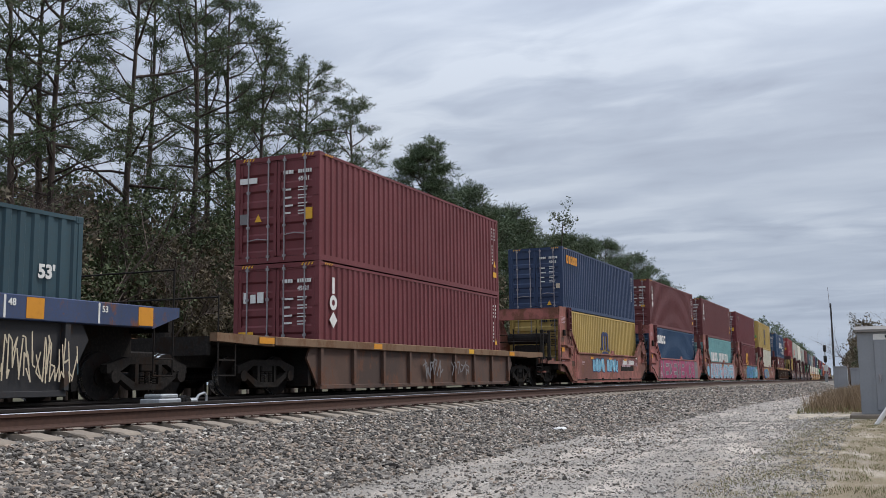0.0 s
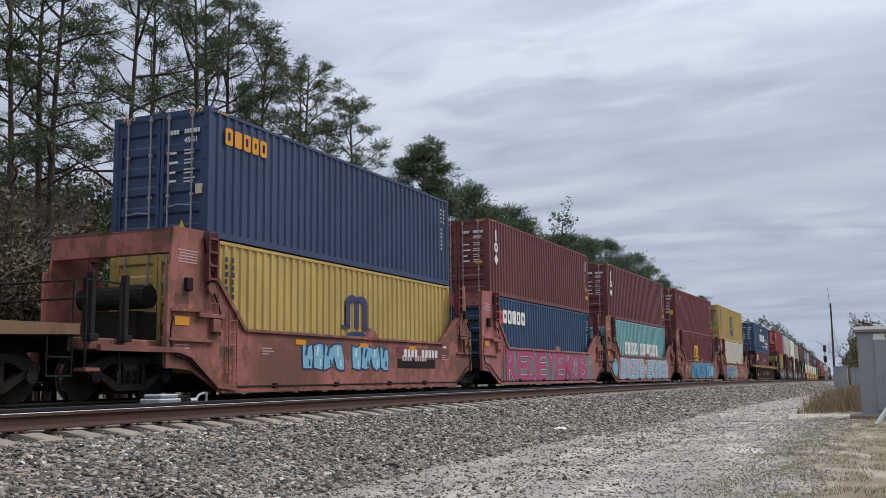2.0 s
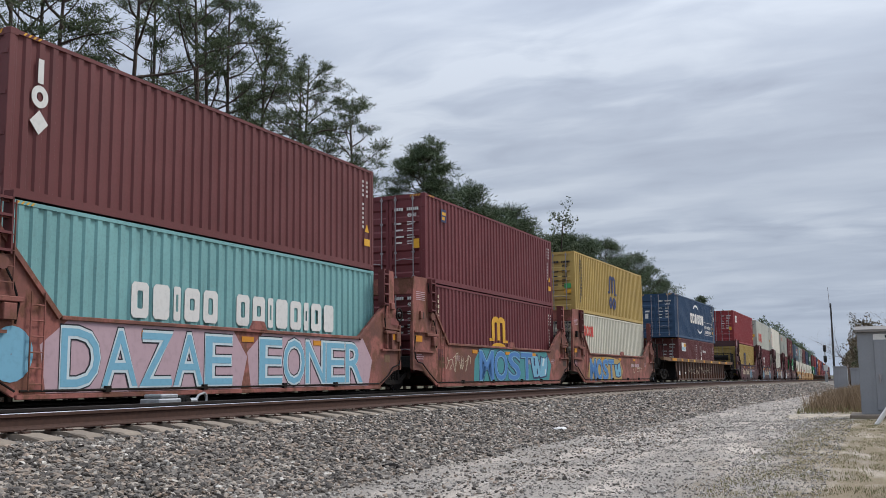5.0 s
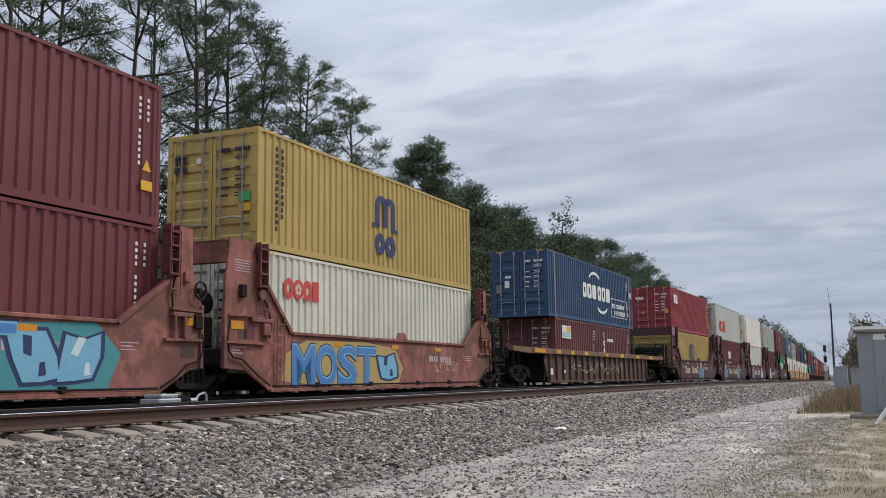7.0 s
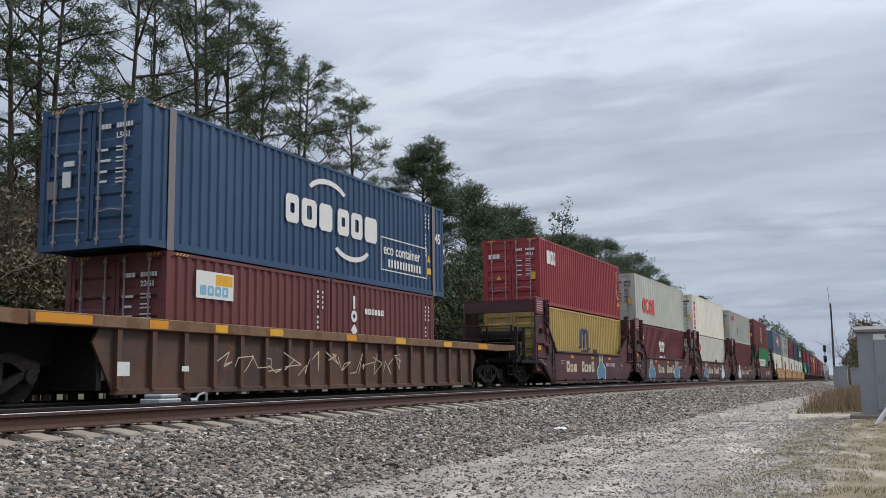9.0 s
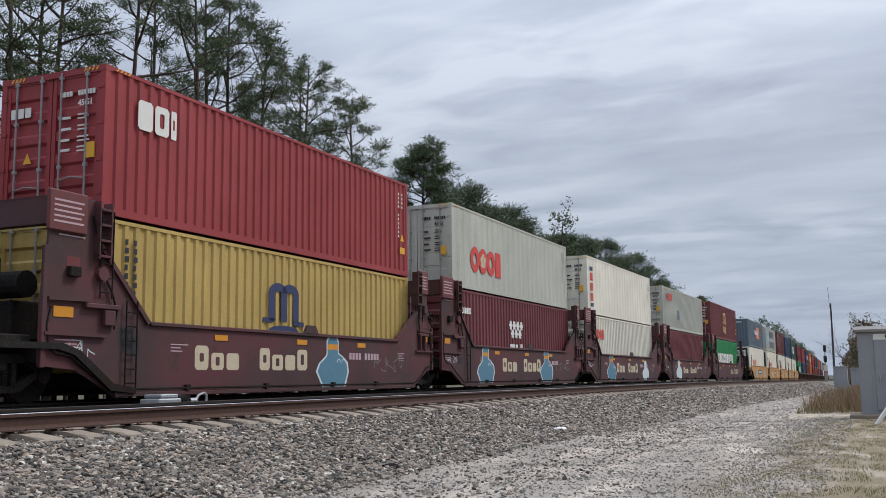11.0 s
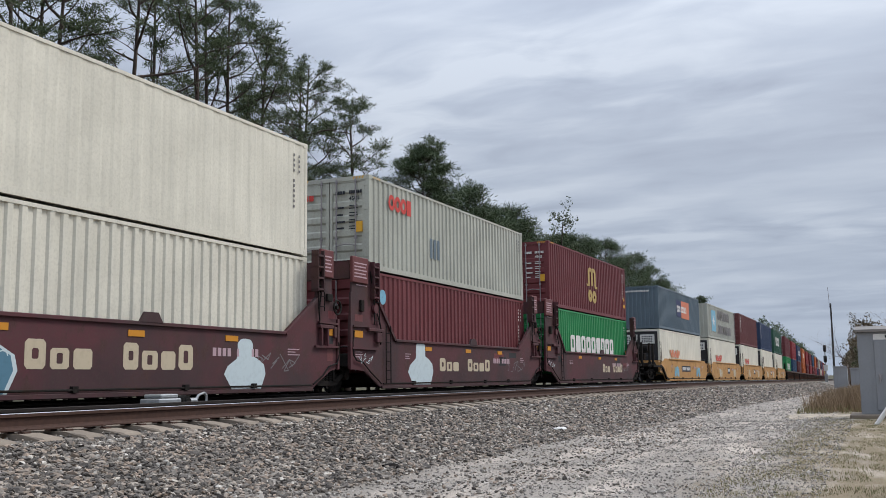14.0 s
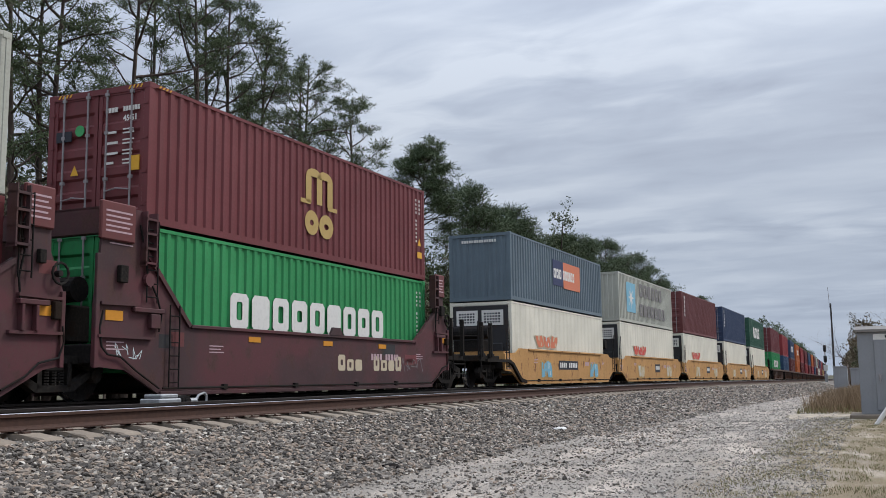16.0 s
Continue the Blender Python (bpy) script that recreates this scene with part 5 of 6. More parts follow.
end_marks(c, 6.06, 2.525, sticker=False)
c = load("maroon short container with white marks", Y, "maroon_dull", 6.13, 0.23, 6.06, 2.525)
tall_mark(c, 0.95, [1.85, 1.5, 1.15], "ink_white", 0.34, 0.33)
bm = bmesh.new()
block_row(bm, SIDE, 1.7, 1.75, (0.14, 0.17, 0.15, 0.14, 0.14, 0.17), 0.15, 0.03, 9)
part("logo", bm, M["ink_white"], c)
end_marks(c, 6.06, 2.525, sticker=False)
c = load("long blue container with white block mark and grey posts", Y, "blue", -0.76, 2.76, 13.72, 2.74)
bm = bmesh.new()
for u in (0.76, 12.9):
    side_bar(bm, SIDE + 0.001, u - 0.02, u + 0.17, 0.0, 2.72, 0.012)
part("post", bm, M["ink_grey"], c, "grey weathered post")
bm = bmesh.new()
block_row(bm, SIDE, 4.8, 1.12, (0.56, 0.68, 0.62, -0.02, 0.58, 0.60, 0.70), 0.66, 0.12, 10)
for u, v, a0, a1 in ((6.2, 1.85, 35, 150), (7.4, 1.05, 215, 330)):
    side_ring(bm, SIDE, u + 0.5, v - (0.0 if v > 1 else -0.0), 1.05, 0.55, 0.13, 24, a0, a1)
part("logo", bm, M["ink_white"], c, "white brand blocks and arcs")
word("eco container", 0.42, M["ink_white"], c, on_side(9.65, 0.92), 0.006)
bm = bmesh.new()
for a in (0.02, 0.56):
    side_bar(bm, SIDE, 9.5, 12.5, 0.47 if a < 0.3 else 1.35, 0.50 if a < 0.3 else 1.38)
for u in (9.5, 12.47):
    side_bar(bm, SIDE, u, u + 0.03, 0.47, 1.38)
for i in range(12):
    side_bar(bm, SIDE, 9.95 + i * 0.18, 9.95 + i * 0.18 + 0.10, 0.58, 0.80)
part("frame_line", bm, M["ink_white"], c, "white outlined panel")
word("45", 0.42, M["ink_white"], c, on_side(13.08, 1.62), 0.01)
door_marks(c, 2.74, code="L5G1", seed=13, sticker=[("label_plate", -0.55, 1.2, 0.2, 0.3, "ink_white"), ("label_plate", -0.9, 1.0, 0.24, 0.34, "ink_grey"), ("label_plate", -0.5, 1.6, 0.26, 0.1, "ink_white")])
end_marks(c, 13.0, 2.74)

# five maroon wells with cream block marks and pale blue sprayed shapes
PACK = [
    (145.5, ("red container with small white mark on its doors", "red", "dry"), ("yellow container with a black arched emblem in a maroon well car", "yellow", "dry")),
    (160.9, ("pale grey insulated container with a large red ring mark", "grey", "smooth"), ("maroon container with white stars and bars", "maroon", "dry")),
    (176.2, ("white insulated container with red and blue marks", "white", "smooth"), ("white container with a red ring mark", "white", "dry")),
    (191.5, ("pale grey container with faded squares and a red mark", "grey", "dry"), ("maroon container with a round blue sticker", "maroon", "dry")),
    (206.9, ("maroon container with a cream arched emblem", "maroon", "dry"), ("bright green container with large white blocks", "green", "dry")),
]
for i, (Y, a, b) in enumerate(PACK):
    car = ride(platform("dark maroon well car with cream block mark and amber patches", "car_maroon", first=i == 0, last=i == 4, seed=20 + i, tower=3.32), Y)
    bm = bmesh.new()
    u = (2.3, 3.63, 3.65, 3.9, 6.6)[i]
    k = 0.82 if i == 4 else 1.0
    block_row(bm, PW, u, 0.53, [w * k for w in (0.42, 0.40, 0.42, -0.55, 0.38, 0.42, 0.40, 0.42)], 0.46 if i < 3 else 0.38, 0.09, 70, (1, 2, 5, 6))
    part("car_logo", bm, M["ink_cream"], car, "cream brand blocks")
    scribble(car, -1.0, -0.3, 0.7, 1.0, "ink_pale", 80 + i, n=4, w=0.015)
    scribble(car, 9.6, 11.4, 0.5, 0.9, "ink_grey", 90 + i, n=5)
    for u, w in (((7.5, 1.4),), ((2.08, 1.42), (8.4, 1.45)), ((2.7, 1.5), (9.4, 1.3)), ((2.6, 1.5),), ())[i]:
        blue_drop(car, u, 0.16, w, 1.16 if w > 1.35 else 0.98, i == 2 and u > 9 or i == 3)
    h2 = 2.54 if i == 3 else H
    c = load(a[0], Y, a[1], 0, UP + 0.02, 12.19, h2, style=a[2], frame_colour=None)
    d = load(b[0], Y, b[1], 0, LOW, 12.19, H, style=b[2])
    inks = ["ink_white", "ink_black", "ink_black", "ink_black", "ink_white"][i]
    door_marks(c, h2, inks, sticker=[CAUTION] + ([TRI] if i in (0, 4) else []), seed=30 + i)
    end_marks(c, 12.19, h2, "ink_white" if i in (0, 4) else "ink_grey", sticker=i in (0, 4))
    if i == 0:
        bm = bmesh.new()
        block_row(bm, SIDE, 0.85, 1.7, (0.4, 0.4, 0.16), 0.55, 0.06, 12)
        for k in range(3):
            box(bm, -0.95 + k * 0.17, -0.82 + k * 0.17, -0.012, 0.0, 1.9, 2.08)
        part("logo", bm, M["ink_white"], c, "white brand blocks")
        arch_logo(d, 5.15, 1.0, 1.22, 0.98, "ink_navy", False)
        column_marks(d, 0.62, 13, 11, "ink_black", 2.35)
    elif i == 1:
        ring_logo(c, 1.52, 0.62, 0.86, "ink_red", True)
        bm = bmesh.new()
        for k, (uu, vv) in enumerate(((5.18, 1.72), (5.55, 1.72), (5.92, 1.72), (5.36, 1.42), (5.74, 1.42), (6.3, 1.72), (6.12, 1.42))):
            for r in range(3):
                an = radians(60 * r)
                px, py = math.cos(an) * 0.17, math.sin(an) * 0.17
                qx, qy = -math.sin(an) * 0.05, math.cos(an) * 0.05
                side_poly(bm, SIDE, [(uu + px + qx, vv + py + qy), (uu - px + qx, vv - py + qy), (uu - px - qx, vv - py - qy), (uu + px - qx, vv + py - qy)], 0.004 + r * 0.0006)
        side_bar(bm, SIDE, 5.08, 5.6, 0.88, 1.04)
        side_bar(bm, SIDE, 5.68, 5.9, 0.90, 1.04)
        side_bar(bm, SIDE, 6.15, 6.4, 0.90, 1.06)
        block_row(bm, SIDE, 0.5, 1.9, (0.16, 0.16, 0.05, 0.14, 0.14, 0.17), 0.2, 0.03, 14)
        part("logo", bm, M["ink_white"], d, "white stars and bars")
    elif i == 2:
        for nm, x0, z0, z1, ink in (("logo", 0.46, 0.36, 0.52, "ink_navy"), ("logo", 0.46, 2.02, 2.2, "ink_navy")):
            bm = bmesh.new()
            side_bar(bm, SIDE, x0, x0 + 0.42, z0, z1)
            box(bm, -0.98, -0.62, -0.014, 0.0, z0, z1)
            part(nm, bm, M[ink], c)
        bm = bmesh.new()
        for k in range(3):
            side_bar(bm, SIDE, 0.48, 0.86, 0.62 + k * 0.47, 0.98 + k * 0.47)
            box(bm, -0.95, -0.65, -0.014, 0.0, 0.68 + k * 0.5, 0.98 + k * 0.5)
        part("logo", bm, M["ink_red"], c, "upright red mark")
        ring_logo(d, 0.93, 1.6, 0.46, "ink_red")
    elif i == 3:
        ring_logo(c, 1.13, 1.76, 0.44, "ink_red")
        bm = bmesh.new()
        for k in range(3):
            side_bar(bm, SIDE, 3.85 + k * 0.26, 4.02 + k * 0.26, 0.7, 1.3)
        part("faded_patch", bm, M["slate"], c)
        bm = bmesh.new()
        for k in range(3):
            box(bm, -0.95 + k * 0.17, -0.82 + k * 0.17, -0.012, 0.0, 1.95, 2.1)
        part("logo", bm, M["ink_red"], c)
        bm = bmesh.new()
        side_ring(bm, SIDE, 0.75, 2.02, 0.2, 0.2, 0.19)
        part("sticker", bm, M["ink_sky"], d, "round blue sticker")
        end_marks(d, 12.19, H, sticker=False)
    else:
        arch_logo(c, 5.5, 1.16, 1.25, 0.98, "ink_sand", True)
        bm = bmesh.new()
        block_row(bm, SIDE, 2.6, 0.9, (0.64, 0.66, 0.64, 0.66, 0.66, 0.66, 0.62, 0.62, 0.66), 0.74, 0.13, 15)
        part("logo", bm, M["ink_white"], d, "large white brand blocks")
        end_marks(d, 12.19, H)
        bm = bmesh.new()
        box(bm, -1.0, -0.62, -0.014, 0.0, 1.72, 1.92)
        part("label_plate", bm, M["ink_black"], c)
        bm = bmesh.new()
        rod(bm, (-0.42, -0.016, 1.9), (-0.42, 0.0, 1.9), 0.11, 16)
        part("sticker", bm, M["ink_green"], c, "round green sticker")

# five tan wells with white boxes below
TAN = [(226.5, "slate", 2.5, "weathered slate-blue container with a red plate"), (241.9, "grey", 2.5, "pale grey container with black block mark"),
       (257.2, "maroon_dull", H, "dull maroon container over a white one"), (272.5, "navy", H, "dark blue container over a white one"), (287.8, "green_dark", H, "dark green container over a white one")]
for i, (Y, col, hh, lab) in enumerate(TAN):
    car = ride(platform("tan yellow well car with black number panel", "car_tan", first=i == 0, last=i == 4, reflect=False, seed=40 + i, low=True, keyed=i < 2), Y)
    bm = bmesh.new()
    side_bar(bm, PW, 4.6, 7.2, 0.62, 0.98) if i == 0 else side_bar(bm, PW, 6.2, 7.4, 0.55, 1.0)
    part("number_panel", bm, M["ink_black"], car)
    bm = bmesh.new()
    for k in range(10 if i == 0 else 4):
        if k != 4:
            side_bar(bm, PW + 0.004, (4.75 if i == 0 else 6.3) + k * 0.24, (4.92 if i == 0 else 6.48) + k * 0.24, 0.70, 0.90)
    part("car_marking", bm, M["ink_white"], car)
    for u, s in ((2.4, 101 + i), (9.0, 111 + i)):
        graffiti(car, u, u + 1.3, 0.25, 1.0, "ink_sky" if i == 0 else "ink_cream", "ink_sand", None, s, n=2)
    c = load(lab, Y, col, 0, UP - 0.03, 12.19, hh, doors=i > 1)
    d = load("white container in a tan well car", Y, "white", 0, LOW, 12.19, H - 0.06, style="smooth", doors=False)
    bm = bmesh.new()
    box(bm, -1.08, 1.08, -0.05, 0.04, 0.12, H - 0.2, 0.02)
    box(bm, -0.9, 0.9, -0.16, -0.05, 0.2, 1.1, 0.03)
    unit = part("cooling_unit", bm, M["car_black"], d, "black cooling machinery on the end wall")
    for s in (-0.5, 0.5):
        bm = bmesh.new()
        box(bm, s - 0.42, s + 0.42, -0.075, -0.05, 1.75, 2.3)
        part("notice_board", bm, M["ink_white"], unit, "white notice board with small dark marks")
        bm = bmesh.new()
        for r in range(4):
            for q in range(6):
                box(bm, s - 0.32 + q * 0.11, s - 0.25 + q * 0.11, -0.08, -0.074, 1.84 + r * 0.1, 1.9 + r * 0.1)
        part("board_marking", bm, M["ink_black"], unit)
    graffiti(d, 2.6, 5.2, 0.95, 1.55, "ink_salmon" if i == 0 else "ink_red", "ink_cream", None, 121, x=SIDE, n=3) if i < 3 else None
    bm = bmesh.new()
    if i == 0:
        side_bar(bm, SIDE, 6.3, 8.7, 0.9, 2.0)
        part("logo", bm, M["ink_salmon"], c, "red plate")
        bm = bmesh.new()
        side_bar(bm, SIDE, 4.9, 6.25, 0.95, 2.0)
        part("logo", bm, M["ink_navy"], c)
        bm = bmesh.new()
        block_row(bm, SIDE + 0.003, 5.0, 1.25, (0.3, 0.3, 0.3, -0.1, 0.25, 0.25, 0.2, 0.2, 0.2, 0.2), 0.4, 0.06, 17)
        for k in range(14):
            box(bm, -0.7 + k * 0.1, -0.63 + k * 0.1, -0.012, 0.0, 2.16, 2.26)
        part("logo", bm, M["ink_white"], c)
    elif i == 1:
        side_bar(bm, SIDE, 1.5, 3.3, 0.55, 2.1)
        part("logo", bm, M["ink_sky"], c, "pale blue square with a star")
        bm = bmesh.new()
        for r in range(4):
            an = radians(45 * r)
            px, py, qx, qy = math.cos(an) * 0.6, math.sin(an) * 0.6, -math.sin(an) * 0.1, math.cos(an) * 0.1
            side_poly(bm, SIDE + 0.003, [(2.4 + px, 1.32 + py), (2.4 + qx, 1.32 + qy), (2.4 - px, 1.32 - py), (2.4 - qx, 1.32 - qy)], 0.004 + r * 0.0006)
        part("logo", bm, M["ink_white"], c)
        bm = bmesh.new()
        block_row(bm, SIDE, 4.2, 1.5, (0.75, 0.75, 0.7, 0.7, 0.7, 0.7), 0.72, 0.2, 18)
        block_row(bm, SIDE, 4.2, 0.45, (0.7, 0.7, 0.7, 0.7, 0.75, 0.75, 0.7), 0.66, 0.16, 19)
        part("logo", bm, M["ink_grey"], c, "grey brand blocks")
    elif i == 4:
        block_row(bm, SIDE, 3.0, 0.9, (1.0, 1.0, 1.0, 1.0), 1.0, 0.3, 20)
        part("logo", bm, M["ink_white"], c, "white brand blocks")
    else:
        for k in range(5):
            side_bar(bm, SIDE, 0.7, 0.9, 2.2 - k * 0.28, 2.4 - k * 0.28)
        part("side_marking", bm, M["ink_white"], c)

# the tail, stack after stack, dwindling into the distance
FAR = [("maroon", "green"), ("red", "blue"), ("navy", "maroon_dull"), ("orange", "orange"), ("red", "maroon"), ("maroon", "red"), ("blue", "maroon"), ("orange", "red"),
       ("maroon_dull", "navy"), ("grey", "maroon"), ("maroon", "white"), ("navy", "red"), ("red", "maroon"), ("maroon", "yellow"), ("green_dark", "maroon"), ("maroon", "blue")]
for i, (a, b) in enumerate(FAR):
    Y = 308.0 + i * 18.4
    ride(single_well("dark brown well car far down the train", "car_brown", "car_brown", -0.7, 12.7, -3.6, 15.0, -2.0, 13.9, 1.9, (1.05, 1.24), keyed=False), Y)
    c = load(a.replace("_", " ") + " steel container far down the train", Y, a, detail=i < 4)
    d = load(b.replace("_", " ") + " steel container in a far well car", Y, b, 0, LOW, detail=i < 4)
    if i in (0, 2, 3):
        bm = bmesh.new()
        block_row(bm, SIDE, 3.0, 1.0, (0.9, 0.9, 0.9, 0.9, 0.9), 0.8, 0.25, 20 + i)
        part("logo", bm, M["ink_white"], d if i == 0 else c)


def split_pieces(ob):
    """Gives every loose piece of a part an object of its own."""
    bm = bmesh.new()
    bm.from_mesh(ob.data)
    bmesh.ops.remove_doubles(bm, verts=bm.verts[:], dist=0.0004)
    seen, pieces = set(), []
    for f in bm.faces:
        if f in seen:
            continue
        stack, group = [f], []
        seen.add(f)
        while stack:
            g = stack.pop()
            group.append(g)
            for v in g.verts:
                for q in v.link_faces:
                    if q not in seen:
                        seen.add(q)
                        stack.append(q)
        pieces.append(group)
    if 1 < len(pieces) <= 16:
        for k, group in enumerate(pieces):
            index, verts, faces = {}, [], []
            for f in group:
                for v in f.verts:
                    if v not in index:
                        index[v] = len(verts)
                        verts.append(tuple(v.co))
                faces.append([index[v] for v in f.verts])
            me = soup(ob.name.split(".")[0], verts, faces, [ob.data.materials[0]])
            if k == 0:
                ob.data = me
            else:
                made = new(ob.name.split(".")[0], me)
                made.parent = ob.parent
                if "label" in ob:
                    made["label"] = ob["label"]
    bm.free()


for ob in [o for o in scene.objects if o.type == "MESH" and o.parent and o.name.split(".")[0] in ("logo", "car_logo", "flower", "car_marking", "door_marking", "side_marking", "height_stripe", "brake_fitting", "placard", "plate", "sticker")]:
    split_pieces(ob)


# ---- trees ----
def limb_mesh(name, segs, mat, n=6):
    """Tapered round limbs from (a, b, ra, rb) in one mesh."""
    verts, faces = [], []
    for a, b, ra, rb in segs:
        a, b = Vector(a), Vector(b)
        q = (b - a).to_track_quat("Z", "Y")
        base = len(verts)
        for c, r in ((a, ra), (b, rb)):
            for i in range(n):
                t = 2 * math.pi * i / n
                verts.append(tuple(c + q @ Vector((math.cos(t) * r, math.sin(t) * r, 0))))
        for i in range(n):
            j = (i + 1) % n
            faces.append((base + i, base + j, base + n + j, base + n + i))
    return soup(name, verts, faces, [mat], smooth=True)


def slivers(name, verts, mat):
    """A mesh of separate triangles from an array of corner points."""
    k = len(verts)
    me = bpy.data.meshes.new(name)
    me.vertices.add(k)
    me.vertices.foreach_set("co", verts.astype(np.float32).ravel())
    me.loops.add(k)
    me.loops.foreach_set("vertex_index", np.arange(k, dtype=np.int32))
    me.polygons.add(k // 3)
    me.polygons.foreach_set("loop_start", np.arange(0, k, 3, dtype=np.int32))
    me.update(calc_edges=True)
    me.materials.append(mat)
    return me


def tufts(name, places, mat, blades, rng, long=True):
    """Sprays of needles or leaves: thin triangles round each place (x, y, z, size)."""
    p = np.repeat(np.array([q[:3] for q in places]), blades, axis=0)
    s = np.repeat(np.array([q[3] for q in places]), blades)[:, None]
    k = len(p)
    d = rng.normal(size=(k, 3))
    d[:, 2] += 0.35
    d /= np.linalg.norm(d, axis=1)[:, None]
    w = np.cross(d, rng.normal(size=(k, 3)))
    w /= np.linalg.norm(w, axis=1)[:, None]
    if long:
        a, b, c = p + w * s * 0.05, p - w * s * 0.05, p + d * s * rng.uniform(0.7, 1.1, (k, 1))
    else:
        off = p + d * s * rng.uniform(0.1, 1.0, (k, 1))
        e = rng.normal(size=(k, 3))
        e /= np.linalg.norm(e, axis=1)[:, None]
        a, b, c = off + w * s * 0.16, off - w * s * 0.16, off + e * s * 0.36
    return slivers(name, np.stack([a, b, c], 1).reshape(-1, 3), mat)


def puffs(name, places, mat, blades, rng):
    """Soft flattened clumps of short needles round each place (x, y, z, size)."""
    p = np.repeat(np.array([q[:3] for q in places]), blades, axis=0)
    s = np.repeat(np.array([q[3] for q in places]), blades)[:, None]
    k = len(p)
    o = rng.normal(size=(k, 3)) * np.array([0.31, 0.31, 0.17]) * s
    d = o + np.array([0, 0, 0.16]) * s + rng.normal(size=(k, 3)) * 0.28 * s
    d /= np.linalg.norm(d, axis=1)[:, None]
    w = np.cross(d, rng.normal(size=(k, 3)))
    w /= np.linalg.norm(w, axis=1)[:, None]
    c = p + o
    wide = 0.034 * np.sqrt(s)
    verts = np.stack([c + w * wide, c - w * wide, c + d * s * rng.uniform(0.35, 0.6, (k, 1))], 1).reshape(-1, 3)
    return slivers(name, verts, mat)


def pine(label, x, y, height, bare, spread, seed, blades=60, limbs=26, needles="needles", lean=0.0, puff=0.55, fork=4, snags=8):
    """A tall pine: a bare trunk, sinuous limbs, and needle clumps gathered at the ends of their branchlets."""
    rng = np.random.default_rng(seed)
    rnd = random.Random(seed)
    top = tagged(new("pine_tree", None), label, "pine tree", "trees beside the line")
    z0 = ground_z(x - line_x(y), y) - 0.2
    top.matrix_basis = pose(x, y, z0)
    r0 = 0.0085 * height + 0.04
    segs, tips = [], []
    k = 14
    pts = [Vector((0, 0, 0))]
    for i in range(1, k + 1):
        f = i / k
        p = Vector((lean * f * height + 0.16 * math.sin(f * 5 + seed), lean * f * height + 0.16 * math.cos(f * 4 + seed), f * height * 0.97))
        segs.append((pts[-1], p, r0 * (1 - 0.80 * (f - 1 / k)), r0 * (1 - 0.80 * f)))
        pts.append(p)

    def at(f):
        i = min(int(f * k), k - 1)
        return pts[i].lerp(pts[i + 1], f * k - i)
    turn = rnd.uniform(0, 6.28)
    for i in range(limbs):
        q = (i + rnd.random() * 0.9) / limbs
        o = at(bare + (0.985 - bare) * q)
        reach = max(0.5, spread * math.sqrt(max(0.05, 1 - (1.45 * q - 0.45) ** 2)) * rnd.uniform(0.62, 1.08))
        turn += 2.4 + rnd.uniform(-0.5, 0.5)
        rise = 0.16 + 0.6 * q * q + rnd.uniform(-0.12, 0.3)
        d = Vector((math.cos(turn), math.sin(turn), rise)).normalized()
        step = reach / 5
        r = 0.030 + 0.011 * reach
        a, line = o, [o]
        for n in range(5):
            d = (d + Vector((rnd.gauss(0, 0.17), rnd.gauss(0, 0.17), rnd.gauss(0.05, 0.14)))).normalized()
            b = a + d * step
            segs.append((a, b, r * (1 - n * 0.17), r * (1 - (n + 1) * 0.17)))
            a = b
            line.append(b)
        tips.append((*a, puff * rnd.uniform(0.8, 1.2)))
        for n in range(fork):
            g = 1.6 + 3.4 * (n + rnd.random()) / fork
            b = line[int(g)].lerp(line[min(5, int(g) + 1)], g % 1)
            e = (d + Vector((rnd.gauss(0, 0.75), rnd.gauss(0, 0.75), rnd.uniform(0.0, 0.7)))).normalized()
            t = b + e * (0.35 + reach * rnd.uniform(0.12, 0.30))
            segs.append((b, t, 0.022, 0.009))
            tips.append((*t, puff * rnd.uniform(0.7, 1.25)))
            for _ in range(2):
                u = b.lerp(t, rnd.uniform(0.4, 1.0)) + Vector((rnd.gauss(0, 0.34), rnd.gauss(0, 0.34), rnd.uniform(0.05, 0.4))) * (0.6 + puff * 0.6)
                segs.append((b.lerp(t, 0.6), u, 0.011, 0.006))
                tips.append((*u, puff * rnd.uniform(0.55, 1.0)))
    for i in range(snags):
        o, a, q = at(bare * rnd.uniform(0.5, 1.0)), rnd.uniform(0, 6.28), rnd.uniform(0.8, 3.0)
        m = o + Vector((math.cos(a) * q * 0.6, math.sin(a) * q * 0.6, q * rnd.uniform(-0.1, 0.25)))
        segs += [(o, m, 0.035, 0.022), (m, m + Vector((math.cos(a + 0.6) * q * 0.5, math.sin(a + 0.6) * q * 0.5, q * rnd.uniform(-0.2, 0.3))), 0.022, 0.008)]
    ob = new("trunk", limb_mesh("trunk", segs, M["bark"]))
    ob.parent = top
    ob = new("crown", puffs("crown", tips, M[needles], blades, rng))
    ob.parent = top
    return top


